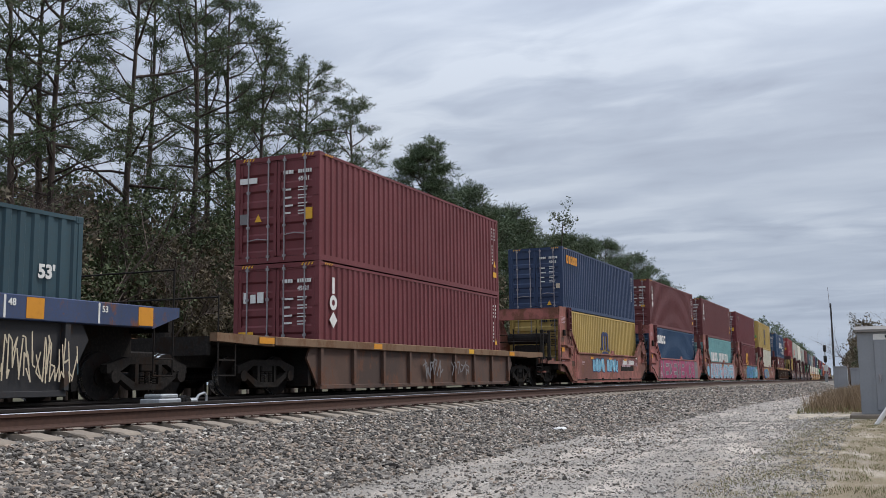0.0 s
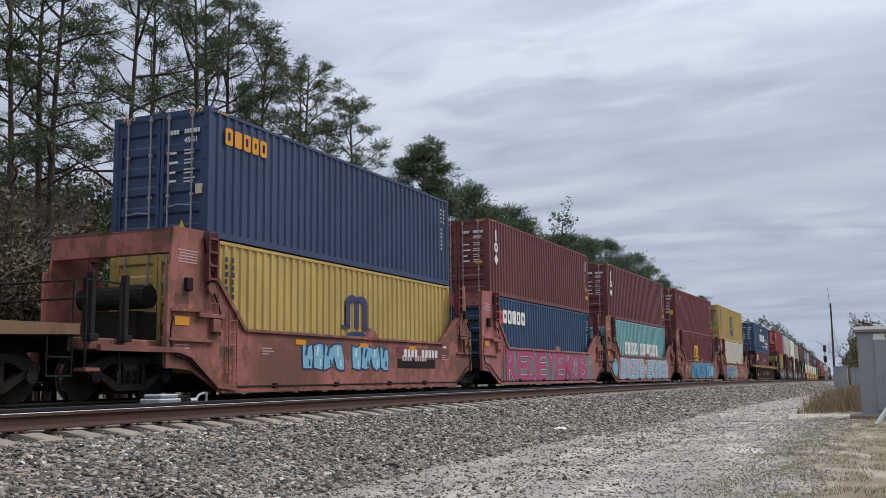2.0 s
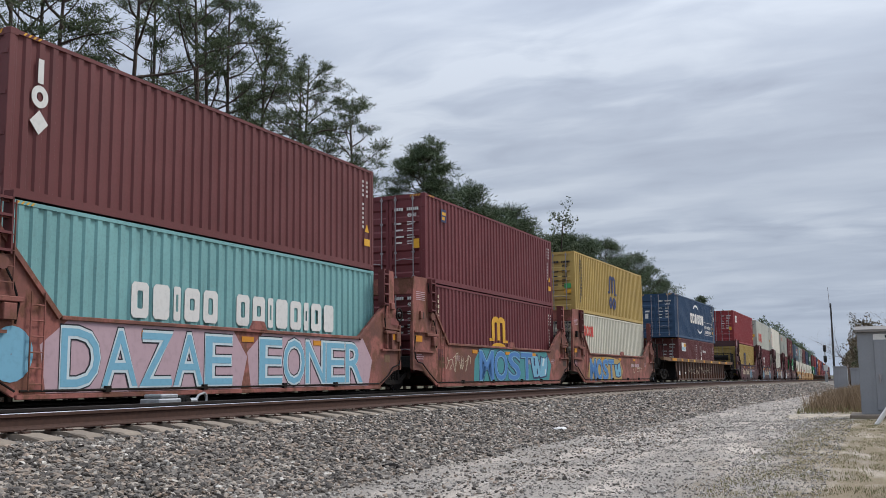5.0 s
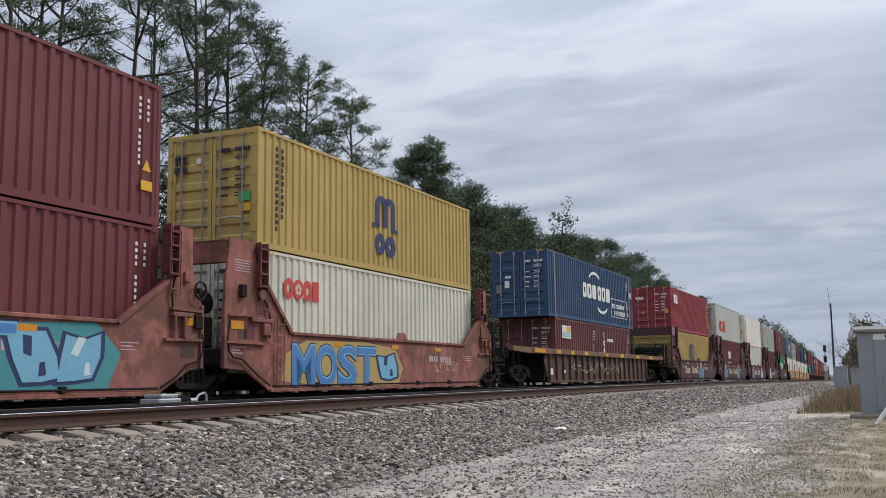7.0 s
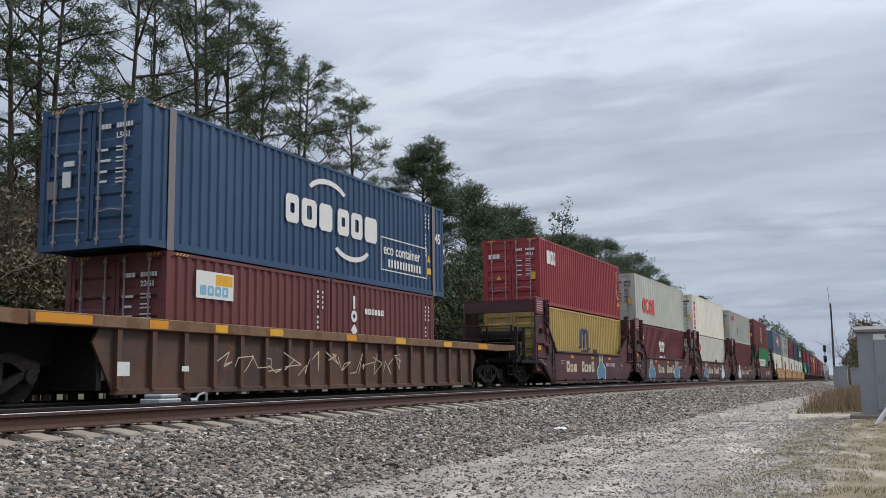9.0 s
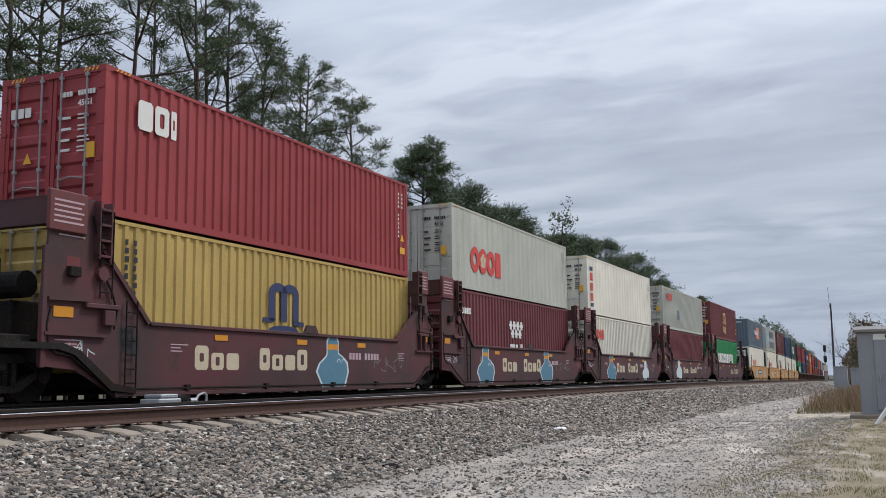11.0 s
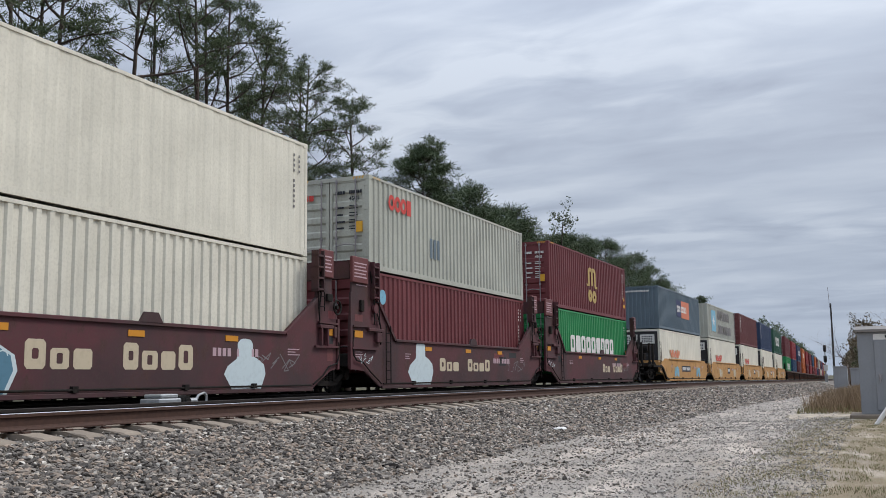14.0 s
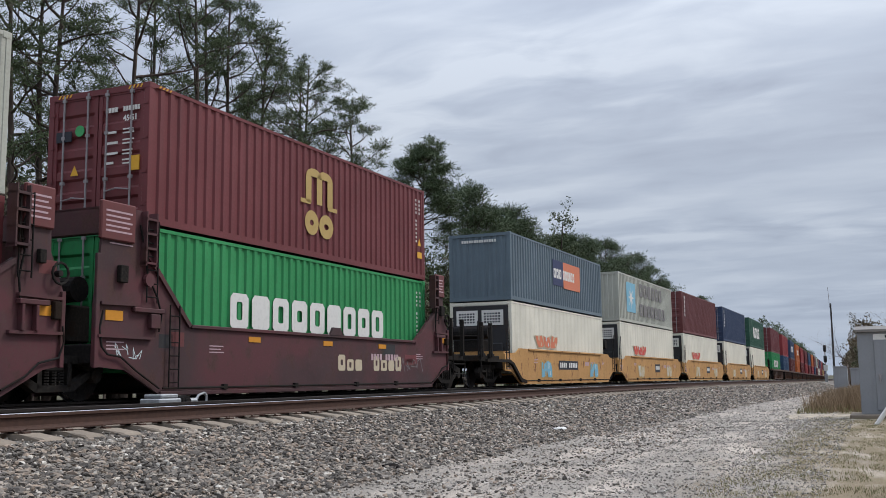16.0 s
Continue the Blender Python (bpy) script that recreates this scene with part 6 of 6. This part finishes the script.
def leafy(label, x, y, height, spread, seed, mat, places=260, leaf=0.7, blades=14, base=0.1, name="tree", cat="tree"):
    """A broad-leaved tree or shrub: limbs that fork, with loose clumps of leaves."""
    rng = np.random.default_rng(seed)
    rnd = random.Random(seed)
    top = tagged(new(name, None), label, cat, "trees beside the line")
    top.matrix_basis = pose(x, y, ground_z(x - line_x(y), y) - 0.15)
    segs, tips = [], []
    r0 = 0.02 * height
    fork = Vector((0, 0, height * max(base, 0.15)))
    segs.append(((0, 0, 0), fork, r0, r0 * 0.8))
    boughs = []
    for i in range(9):
        a = 2 * math.pi * i / 9 + rnd.uniform(-0.3, 0.3)
        e = Vector((math.cos(a) * spread * rnd.uniform(0.3, 0.8), math.sin(a) * spread * rnd.uniform(0.3, 0.8), height * rnd.uniform(0.5, 0.92)))
        segs.append((fork, e, r0 * 0.5, r0 * 0.12))
        boughs.append(e)
        for _ in range(4):
            b = fork.lerp(e, rnd.uniform(0.4, 1))
            t = b + Vector((rnd.gauss(0, 1), rnd.gauss(0, 1), rnd.gauss(0.3, 0.7))) * spread * 0.28
            segs.append((b, t, r0 * 0.12, 0.01))
            boughs.append(t)
    for _ in range(places):
        c = rnd.choice(boughs)
        q = Vector((rnd.gauss(0, 1), rnd.gauss(0, 1), rnd.gauss(0, 0.8))) * spread * 0.22 + c
        if q.z > height * base:
            tips.append((*q, leaf * rnd.uniform(0.6, 1.3)))
    ob = new("trunk", limb_mesh("trunk", segs, M["bark"], 5))
    ob.parent = top
    ob = new("crown", tufts("crown", tips, M[mat], blades, rng, long=False))
    ob.parent = top
    return top


def bare_tree(label, x, y, height, seed, spread=0.35, name="bare_tree"):
    rnd = random.Random(seed)
    segs = []

    def grow(a, d, length, r, depth):
        b = a + d * length
        segs.append((a, b, r, r * 0.65))
        if depth == 0:
            return
        for _ in range(3 if depth > 1 else 4):
            e = (d + Vector((rnd.gauss(0, 1), rnd.gauss(0, 1), rnd.gauss(0.15, 0.6))) * spread * 1.3).normalized()
            grow(a.lerp(b, rnd.uniform(0.55, 1.0)), e, length * rnd.uniform(0.5, 0.8), r * 0.55, depth - 1)
    grow(Vector((0, 0, 0)), Vector((rnd.gauss(0, 0.06), 0, 1)).normalized(), height * 0.42, 0.0075 * height, 5)
    top = tagged(new(name, None), label, "bare tree", "trees beside the line")
    top.matrix_basis = pose(x, y, ground_z(x - line_x(y), y) - 0.1)
    ob = new("branch_work", limb_mesh("branch_work", segs, M["twig"], 4))
    ob.parent = top


PINES = [  # x, y, height, bare part, spread, lean
    (-31, 28.3, 20.3, 0.42, 4.2, 0.0), (-33, 31.9, 22.3, 0.46, 4.0, 0.0), (-31, 30.7, 21.4, 0.42, 4.4, 0.006), (-31.5, 35.9, 22.8, 0.40, 4.8, 0.0),
    (-40, 47.1, 27.0, 0.52, 4.8, 0.0), (-32, 41.1, 23.6, 0.44, 4.6, 0.0), (-35, 46.0, 25.0, 0.46, 4.4, 0.004), (-33, 45.6, 23.6, 0.46, 4.2, 0.004),
    (-31.5, 46.8, 21.6, 0.44, 4.6, 0.006), (-36, 58.5, 24.2, 0.50, 4.6, 0.006), (-33, 52.6, 21.4, 0.50, 4.2, 0.006), (-32, 57.9, 20.6, 0.50, 3.2, 0.002),
]
for i, (x, y, h, bare, sp, lean) in enumerate(PINES):
    pine("tall pine with bare lower trunk and open needle clumps", x, y, h, bare, sp, 100 + i, 44, 19 if sp > 3.3 else 18, lean=lean, puff=0.56)
pine("round-crowned pine standing alone above the wood", -30.5, 66.8, 18.9, 0.68, 3.1, 140, 54, 38, "needles_far", 0, 0.66, 4, 2)
for i, (x, y, h, sp) in enumerate([(-31, 77, 17.6, 3.6), (-31, 82, 16.4, 3.6), (-31, 88, 17.4, 3.6), (-32, 93, 16.6, 3.8), (-32, 106, 17.4, 3.8), (-32, 112, 17.8, 4.2), (-32, 119, 18.4, 4.2), (-32, 129, 19.4, 4.4), (-33, 140, 18.6, 4.6), (-33, 150, 20.0, 4.8), (-33, 160, 19.2, 4.6), (-33, 171, 18.0, 4.4), (-33, 183, 16.0, 4.4)]):
    pine("dense pine in the wood behind the line", x, y, h, 0.36, sp, 200 + i, 26, 46, "needles_far", 0, 0.95, 4, 0)
leafy("broad thin-leaved tree above the wood", -31, 101.0, 19.8, 4.2, 240, "leaves", 620, 0.62, 20)
pine("single pine rising far off", -34, 219, 19.2, 0.6, 2.8, 241, 26, 24, "needles_far", 0, 1.0, 4, 0)

# undergrowth between the pines
rnd = random.Random(5)
for i in range(62):
    y = 18 + i * 0.9 + rnd.uniform(-0.5, 0.5)
    x = -29.5 - rnd.uniform(0, 9)
    brown = rnd.random() < 0.42
    h = rnd.uniform(6.0, 9.0) if y < 31 else rnd.uniform(8.0, 12.0)
    leafy("tangled brown thicket under the pines" if brown else "dark green undergrowth under the pines", x, y, h, h * 0.38, 300 + i, "leaves_brown" if brown else "leaves", 340, 0.52, 22, 0.03, "shrub", "shrub")
for i in range(30):
    y = 70 + i * 4.2
    leafy("dark green undergrowth at the wood's edge", -30.5 - rnd.uniform(0, 4), y, rnd.uniform(8, 12), 4.4, 360 + i, "leaves", 190, 1.0, 14, 0.03, "shrub", "shrub")
for i in range(8):
    bare_tree("leafless grey sapling among the pines", -28.2 - rnd.uniform(0, 3), 23 + i * 3.2, rnd.uniform(7, 11), 400 + i, 0.3)


def far_wood(name, label, spots, mat, seed, blades=10, leaf=1.3):
    """Distant trees merged into one ragged mass of small leaf clumps with stems."""
    rng = np.random.default_rng(seed)
    tips, segs = [], []
    for x, y, h, w in spots:
        z0 = ground_z(x - line_x(y), y)
        segs.append(((x, y, z0), (x, y, z0 + h * 0.8), 0.25, 0.08))
        for _ in range(90):
            a, q = rng.uniform(0, 2 * math.pi), rng.uniform(0.12, 1.0)
            r = w * math.sqrt(rng.uniform()) * (1.0 - 0.7 * max(0, q - 0.5) * 2)
            tips.append((x + math.cos(a) * r, y + math.sin(a) * r, z0 + h * q, leaf * rng.uniform(0.6, 1.3)))
    top = tagged(new(name, None), label, "wood", kind="stuff")
    ob = new("stem", limb_mesh("stem", segs, M["bark"], 4))
    ob.parent = top
    ob = new("crown", tufts("crown", tips, M[mat], blades, rng, long=False))
    ob.parent = top


spots = []
for i in range(52):
    y = 200 + i * 9.5
    off = 17 - 9 * min(1, max(0, (y - 210) / 80))
    spots.append((line_x(y) - off - rnd.uniform(0, 4), y, rnd.uniform(13, 17), 4.5))
far_wood("wood", "far wall of green trees along the curving line", spots, "needles_far", 71)
spots = [(-36 - rnd.uniform(0, 8), 62 + i * 2.8, rnd.uniform(11, 14.5), 3.6) for i in range(52)]
far_wood("wood", "green wood behind the first trees", spots, "needles_far", 72)
spots = [(-38 - rnd.uniform(0, 12), 20 + i * 0.8, rnd.uniform(10.5, 14.0) if i > 17 else rnd.uniform(7, 10), 3.0) for i in range(72)]
far_wood("wood", "dark wood behind the tall pines", spots, "leaves", 74, 26, 0.8)
spots = []
for i in range(46):
    y = 118 + i * 4.5
    f = rnd.uniform(0, 0.7) ** 1.2
    spots.append(((-0.0225 + 0.040 * f) * y, y, (0.020 + 0.024 * min(1, f * 2.6)) * y + 1.0, 1.8))
far_wood("wood", "brown winter trees beyond the grey cabinets", spots, "leaves_brown", 73, 26, 0.62)
bare_tree("leafless tree leaning beside the far road", -2.3, 96, 6.2, 431, 0.5)
bare_tree("leafless tree beside the far road", 0.6, 80, 7.6, 432, 0.5)
leafy("brown-leaved winter tree beyond the cabinet", -0.25, 92, 6.4, 1.7, 433, "leaves_brown", 420, 0.42, 22)
leafy("dark evergreen shrub beyond the cabinet", -0.1, 86, 3.6, 1.3, 434, "leaves", 200, 0.4)

# ---- beside the road ----
def cabinet():
    top = tagged(new("equipment_cabinet", None), "tall light grey steel equipment cabinet with a door", "cabinet")
    gz = ground_z(-0.4 - line_x(30), 30) + 0.06
    top.matrix_basis = pose(-0.42, 30.2, gz)
    bm = bmesh.new()
    box(bm, 0, 1.9, 0, 1.3, 0.05, 2.33, 0.015)
    part("body", bm, M["cabinet"], top)
    bm = bmesh.new()
    prism(bm, [(-0.08, 2.33), (1.38, 2.33), (1.38, 2.40), (0.65, 2.52), (-0.08, 2.40)], -0.05, 1.95)
    part("roof", bm, M["cabinet_roof"], top, "weathered sloping roof")
    bm = bmesh.new()
    box(bm, 0.42, 1.80, -0.035, 0.0, 0.16, 2.08, 0.01)
    door = part("door", bm, M["cabinet"], top)
    bm = bmesh.new()
    box(bm, 0.5, 0.57, -0.07, -0.035, 0.98, 1.16, 0.01)
    rod(bm, (0.535, -0.09, 0.92), (0.535, -0.07, 1.12), 0.018, 8)
    part("handle", bm, M["steel_rod"], door)
    bm = bmesh.new()
    box(bm, 0.42, 1.80, -0.012, 0.0, 2.11, 2.27)
    part("sign_plate", bm, M["ink_white"], top)
    bm = bmesh.new()
    for i in range(5):
        box(bm, 0.72 + i * 0.17, 0.85 + i * 0.17, -0.018, -0.010, 2.16, 2.23)
    part("sign_marking", bm, M["ink_black"], top)
    bm = bmesh.new()
    box(bm, -0.3, 2.2, -0.4, 1.6, -0.25, 0.05, 0.02)
    part("base_slab", bm, M["concrete"], top, "pale concrete base")


cabinet()
bm = bmesh.new()
rod(bm, (0.0, 0, -0.1), (0.62, 0.1, 0.78), 0.055, 12)
ob = tagged(new("guard_pipe", mesh_of("guard_pipe", bm, M["ink_white"])), "white plastic guard pipe leaning by the cabinet", "pipe")
ob.matrix_basis = pose(-0.12, 26.6, ground_z(13, 26.6))


def slab():
    """A worn concrete apron with a ragged edge, flush with the dirt."""
    rnd = random.Random(17)
    bm = bmesh.new()
    rim = []
    for i in range(40):
        a = 2 * math.pi * i / 40
        c, q = math.cos(a), math.sin(a)
        k = (abs(c) ** 3 + abs(q) ** 3) ** (-1 / 3) * (1 + rnd.uniform(-0.10, 0.06))
        rim.append((c * k * 1.15, q * k * 2.2))
    low = [bm.verts.new((x * 1.05, y * 1.05, -0.14)) for x, y in rim]
    high = [bm.verts.new((x, y, 0.045 + rnd.uniform(-0.012, 0.012))) for x, y in rim]
    mid = bm.verts.new((0, 0, 0.06))
    for i in range(40):
        j = (i + 1) % 40
        bm.faces.new((low[i], low[j], high[j], high[i]))
        bm.faces.new((high[i], high[j], mid))
    ob = tagged(new("slab", mesh_of("slab", bm, M["apron"])), "pale worn concrete apron with a ragged edge", "concrete slab")
    ob.matrix_basis = pose(-1.35, 31.6, ground_z(11.8, 31) - 0.045, 0, 0, 4)


slab()


def far_cabinet(x, y, w, h):
    top = tagged(new("far_cabinet", None), "distant grey steel cabinet behind dry grass", "cabinet", "distant cabinets")
    top.matrix_basis = pose(x, y, ground_z(x - line_x(y), y))
    bm = bmesh.new()
    box(bm, 0, w, 0, 2.0, 0, h, 0.02)
    part("body", bm, M["cabinet"], top)
    bm = bmesh.new()
    box(bm, -0.06, w + 0.06, -0.06, 2.06, h, h + 0.1, 0.02)
    part("roof", bm, M["cabinet"], top)


far_cabinet(-3.75, 104, 1.25, 2.05)
far_cabinet(-1.75, 82, 1.5, 1.75)


def line_pole():
    y = 150
    x = -0.0352 * y
    top = tagged(new("line_pole", None), "dark slim pole with a thin aerial on top", "pole")
    top.matrix_basis = pose(x, y, ground_z(x - line_x(y), y) - 0.1)
    bm = bmesh.new()
    rod(bm, (0, 0, 0), (0.05, 0, 11.5), 0.17, 10, 0.10)
    part("pole", bm, M["pole"], top)
    bm = bmesh.new()
    rod(bm, (-0.10, 0, 10.9), (-0.2, 0, 13.8), 0.03, 6)
    part("aerial", bm, M["steel_rod"], top)


def signal():
    y = 170
    x = -0.0425 * y
    top = tagged(new("railway_signal", None), "slim railway signal mast with two dark heads", "signal")
    top.matrix_basis = pose(x, y, ground_z(x - line_x(y), y) - 0.1)
    bm = bmesh.new()
    rod(bm, (0, 0, 0), (0, 0, 5.9), 0.08, 8)
    box(bm, -0.25, 0.25, -0.25, 0.25, 0, 1.4, 0.03)
    part("mast", bm, M["silver"], top)
    for z in (4.9, 3.2):
        bm = bmesh.new()
        box(bm, -0.26, 0.26, -0.18, 0.05, z, z + 1.1, 0.12)
        head = part("signal_head", bm, M["pole"], top)
        bm = bmesh.new()
        for k in range(2):
            rod(bm, (0, -0.45, z + 0.32 + k * 0.5), (0, -0.18, z + 0.32 + k * 0.5), 0.14, 10)
        part("hood", bm, M["pole"], head)
    bm = bmesh.new()
    box(bm, -0.32, 0.32, -0.12, -0.08, 1.9, 2.8)
    part("number_plate", bm, M["ink_white"], top)


line_pole()
signal()


def detector():
    """A low galvanised trackside unit between the tracks."""
    top = tagged(new("trackside_detector", None), "silver galvanised detector unit lying between the tracks", "trackside equipment")
    top.matrix_basis = pose(-10.5, 12.2, -0.36)
    bm = bmesh.new()
    box(bm, -0.15, 0.15, 0.0, 0.55, 0.0, 0.34, 0.03)
    box(bm, -0.2, 0.2, 0.35, 0.9, 0.0, 0.42, 0.02)
    box(bm, -0.18, 0.18, 0.42, 0.84, 0.42, 0.49, 0.02)
    part("housing", bm, M["silver"], top)
    bm = bmesh.new()
    rod(bm, (0.2, 1.02, 0.36), (-0.2, 1.02, 0.36), 0.10, 14)
    rod(bm, (0.25, 1.02, 0.36), (0.2, 1.02, 0.36), 0.06, 12)
    part("motor", bm, M["dark"], top, "dark round motor")
    bm = bmesh.new()
    rod(bm, (0, 0.85, 0.36), (0, 1.5, 0.36), 0.055, 10)
    rod(bm, (0, 1.28, 0.22), (0, 1.28, 0.44), 0.04, 8)
    loop = [(1.5, 0.36), (1.60, 0.46), (1.74, 0.49), (1.80, 0.44), (1.80, 0.30), (1.74, 0.25), (1.60, 0.28), (1.5, 0.36)]
    for (a, b), (c, d) in zip(loop, loop[1:]):
        rod(bm, (0, a, b), (0, c, d), 0.022, 8)
    part("lever", bm, M["silver"], top, "bright lever with a loop handle")


detector()
for x, y, w, c, lab in ((-5.87, 19.31, 0.13, "ink_white", "scrap of white plastic on the gravel"), (-5.66, 11.35, 0.10, "dark", "dark lump of rusty scrap on the gravel")):
    bm = bmesh.new()
    bmesh.ops.create_icosphere(bm, subdivisions=2, radius=w)
    for v in bm.verts:
        v.co = Vector((v.co.x * 1.3, v.co.y * 0.6, v.co.z * 0.35)) * (1 + 0.35 * noise.noise(v.co * 14))
    ob = tagged(new("litter", mesh_of("litter", bm, M[c])), lab, "litter")
    ob.matrix_basis = pose(x, y, rough_z(x - line_x(y), y) + w * 0.12, 0, 0, 30)


# ---- loose stones and grass ----
ICO = [(0, 0, 1), (0.89, 0, 0.45), (0.28, 0.85, 0.45), (-0.72, 0.53, 0.45), (-0.72, -0.53, 0.45), (0.28, -0.85, 0.45), (0.72, 0.53, -0.45), (-0.28, 0.85, -0.45), (-0.89, 0, -0.45), (-0.28, -0.85, -0.45), (0.72, -0.53, -0.45), (0, 0, -1)]
ICO_F = [(0, 1, 2), (0, 2, 3), (0, 3, 4), (0, 4, 5), (0, 5, 1), (1, 6, 2), (2, 7, 3), (3, 8, 4), (4, 9, 5), (5, 10, 1), (6, 7, 2), (7, 8, 3), (8, 9, 4), (9, 10, 5), (10, 6, 1), (6, 11, 7), (7, 11, 8), (8, 11, 9), (9, 11, 10), (10, 11, 6)]


def stones(label, places, rng, mat):
    """Angular stones, each its own shape, size, tilt."""
    p = np.array(places)
    k = len(p)
    v = np.array(ICO)[None] * rng.uniform(0.45, 1.4, (k, 12, 1))
    v = v * (p[:, 3] * 1.0)[:, None, None] * np.stack([rng.uniform(0.7, 1.5, k), rng.uniform(0.55, 1.1, k), rng.uniform(0.35, 0.8, k)], 1)[:, None]
    a, b = rng.uniform(0, 2 * np.pi, k), rng.normal(0, 0.5, k)
    ca, sa, cb, sb = np.cos(a), np.sin(a), np.cos(b), np.sin(b)
    o = np.zeros(k)
    rot = np.stack([np.stack([ca, -sa * cb, sa * sb], 1), np.stack([sa, ca * cb, -ca * sb], 1), np.stack([o, sb, cb], 1)], 1)
    v = np.einsum("kij,knj->kni", rot, v) + p[:, None, :3]
    f = (np.arange(k)[:, None, None] * 12 + np.array(ICO_F)[None]).reshape(-1, 3)
    me = bpy.data.meshes.new("gravel")
    me.from_pydata(v.reshape(-1, 3).tolist(), [], f.tolist())
    me.materials.append(mat)
    return tagged(new("gravel", me), label, "gravel", kind="stuff")


rng = np.random.default_rng(9)
places = []


def strew(count, u0, u1, y0, y1, s0, s1, fall=1.0):
    for _ in range(count):
        u = rng.uniform(u0, u1)
        y = y0 + (y1 - y0) * rng.uniform() ** fall
        z = rough_z(u, y)
        if 2.6 < u < 5.32 and abs((y - 7.955 + 0.305) % 0.61 - 0.305) < 0.15:
            continue
        places.append((line_x(y) + u, y, z + rng.uniform(-0.01, 0.02), rng.uniform(s0, s1)))


strew(24000, 5.30, 7.8, 6.0, 22.0, 0.016, 0.044, 1.3)
strew(11000, 5.30, 8.2, 20.0, 55.0, 0.028, 0.060, 1.4)
strew(7000, 5.30, 8.4, 50.0, 130.0, 0.05, 0.085, 1.4)
strew(2400, 7.4, 9.6, 7.0, 26.0, 0.016, 0.036, 1.3)
strew(2400, 4.75, 5.32, 5.0, 30.0, 0.016, 0.028)
strew(1500, -6.0, -2.2, 6.0, 30.0, 0.03, 0.055)
stones("grey-brown angular ballast stones heaped beside the ties", places, rng, M["stone"])
places = []
strew(26000, 7.4, 12.6, 8.0, 30.0, 0.006, 0.019, 1.5)
strew(9000, 7.4, 12.0, 24.0, 75.0, 0.014, 0.030, 1.2)
strew(3000, 7.6, 11.6, 70.0, 140.0, 0.03, 0.05, 1.2)
strew(900, 7.6, 12.6, 8.5, 30.0, 0.02, 0.038, 1.3)
stones("small loose stones strewn over the gravel road", places, rng, M["road_stone"])


def grass(label, count, u0, u1, y0, y1, h0, h1, mat, w=0.006, clump=0.25, fall=1.0):
    k = count
    y = y0 + (y1 - y0) * rng.uniform(size=k) ** fall
    u = rng.uniform(u0, u1, k)
    keep = np.array([noise.noise((a * 2.4, b * 1.6, 3)) > clump - 0.5 for a, b in zip(u, y)])
    u, y = u[keep], y[keep]
    k = len(u)
    base = np.array([(line_x(b) + a, b, rough_z(a, b) - 0.01) for a, b in zip(u, y)])
    h = rng.uniform(h0, h1, k)
    d = rng.uniform(0, 2 * np.pi, k)
    side = np.stack([np.cos(d), np.sin(d), np.zeros(k)], 1) * (w * rng.uniform(0.7, 1.4, k))[:, None]
    tip = base + np.stack([rng.normal(0, 0.35, k) * h, rng.normal(0, 0.35, k) * h, h], 1)
    mid = (base * 0.45 + tip * 0.55) + np.array([0, 0, 1]) * (h * 0.08)[:, None]
    v = np.stack([base - side, base + side, mid + side * 0.7, mid - side * 0.7, tip], 1).reshape(-1, 3)
    i = np.arange(k)[:, None] * 5
    faces = np.concatenate([i + np.array([[0, 1, 2]]), i + np.array([[0, 2, 3]]), i + np.array([[3, 2, 4]])]).tolist()
    me = bpy.data.meshes.new("grass")
    me.from_pydata(v.tolist(), [], faces)
    me.materials.append(M[mat])
    tagged(new("grass", me), label, "grass", kind="stuff")


grass("tall dry brown grass before the distant cabinets", 30000, 10.9, 14.5, 34.5, 80.0, 0.18, 0.78, "grass_dry", 0.007, 0.15)
grass("green weeds at the foot of the tall dry grass", 9000, 10.7, 14.5, 33.5, 60.0, 0.05, 0.28, "grass_green", 0.007, 0.3)
grass("short patchy green and tan grass by the road", 52000, 11.4, 15.5, 8.5, 31.0, 0.012, 0.060, "grass_green", 0.0028, 0.42, 1.3)
grass("dry straw among the short grass", 22000, 10.9, 15.5, 8.5, 31.0, 0.010, 0.055, "grass_dry", 0.0026, 0.5, 1.3)
grass("rough green weeds beyond the train", 9000, -9.0, -4.5, 8.0, 60.0, 0.1, 0.45, "grass_green", 0.012, 0.3)


def motions():
    """The train rolls by at a steady pace; its wheels turn with it."""
    times = [float(t) for t in range(17)]
    for ob, y, dy, z in TRAIN:
        walk(ob, [(t, on_line(y - SPEED * t, dy, z)) for t in times])
    turn = math.degrees(SPEED / 0.42)
    spin = [(k / FPS, turn * k / FPS) for k in range(int(16 * FPS) + 1)]
    for ob, y in WHEELS:
        walk(ob, [(t, pose(0, y, 0.42, a)) for t, a in spin])


motions()
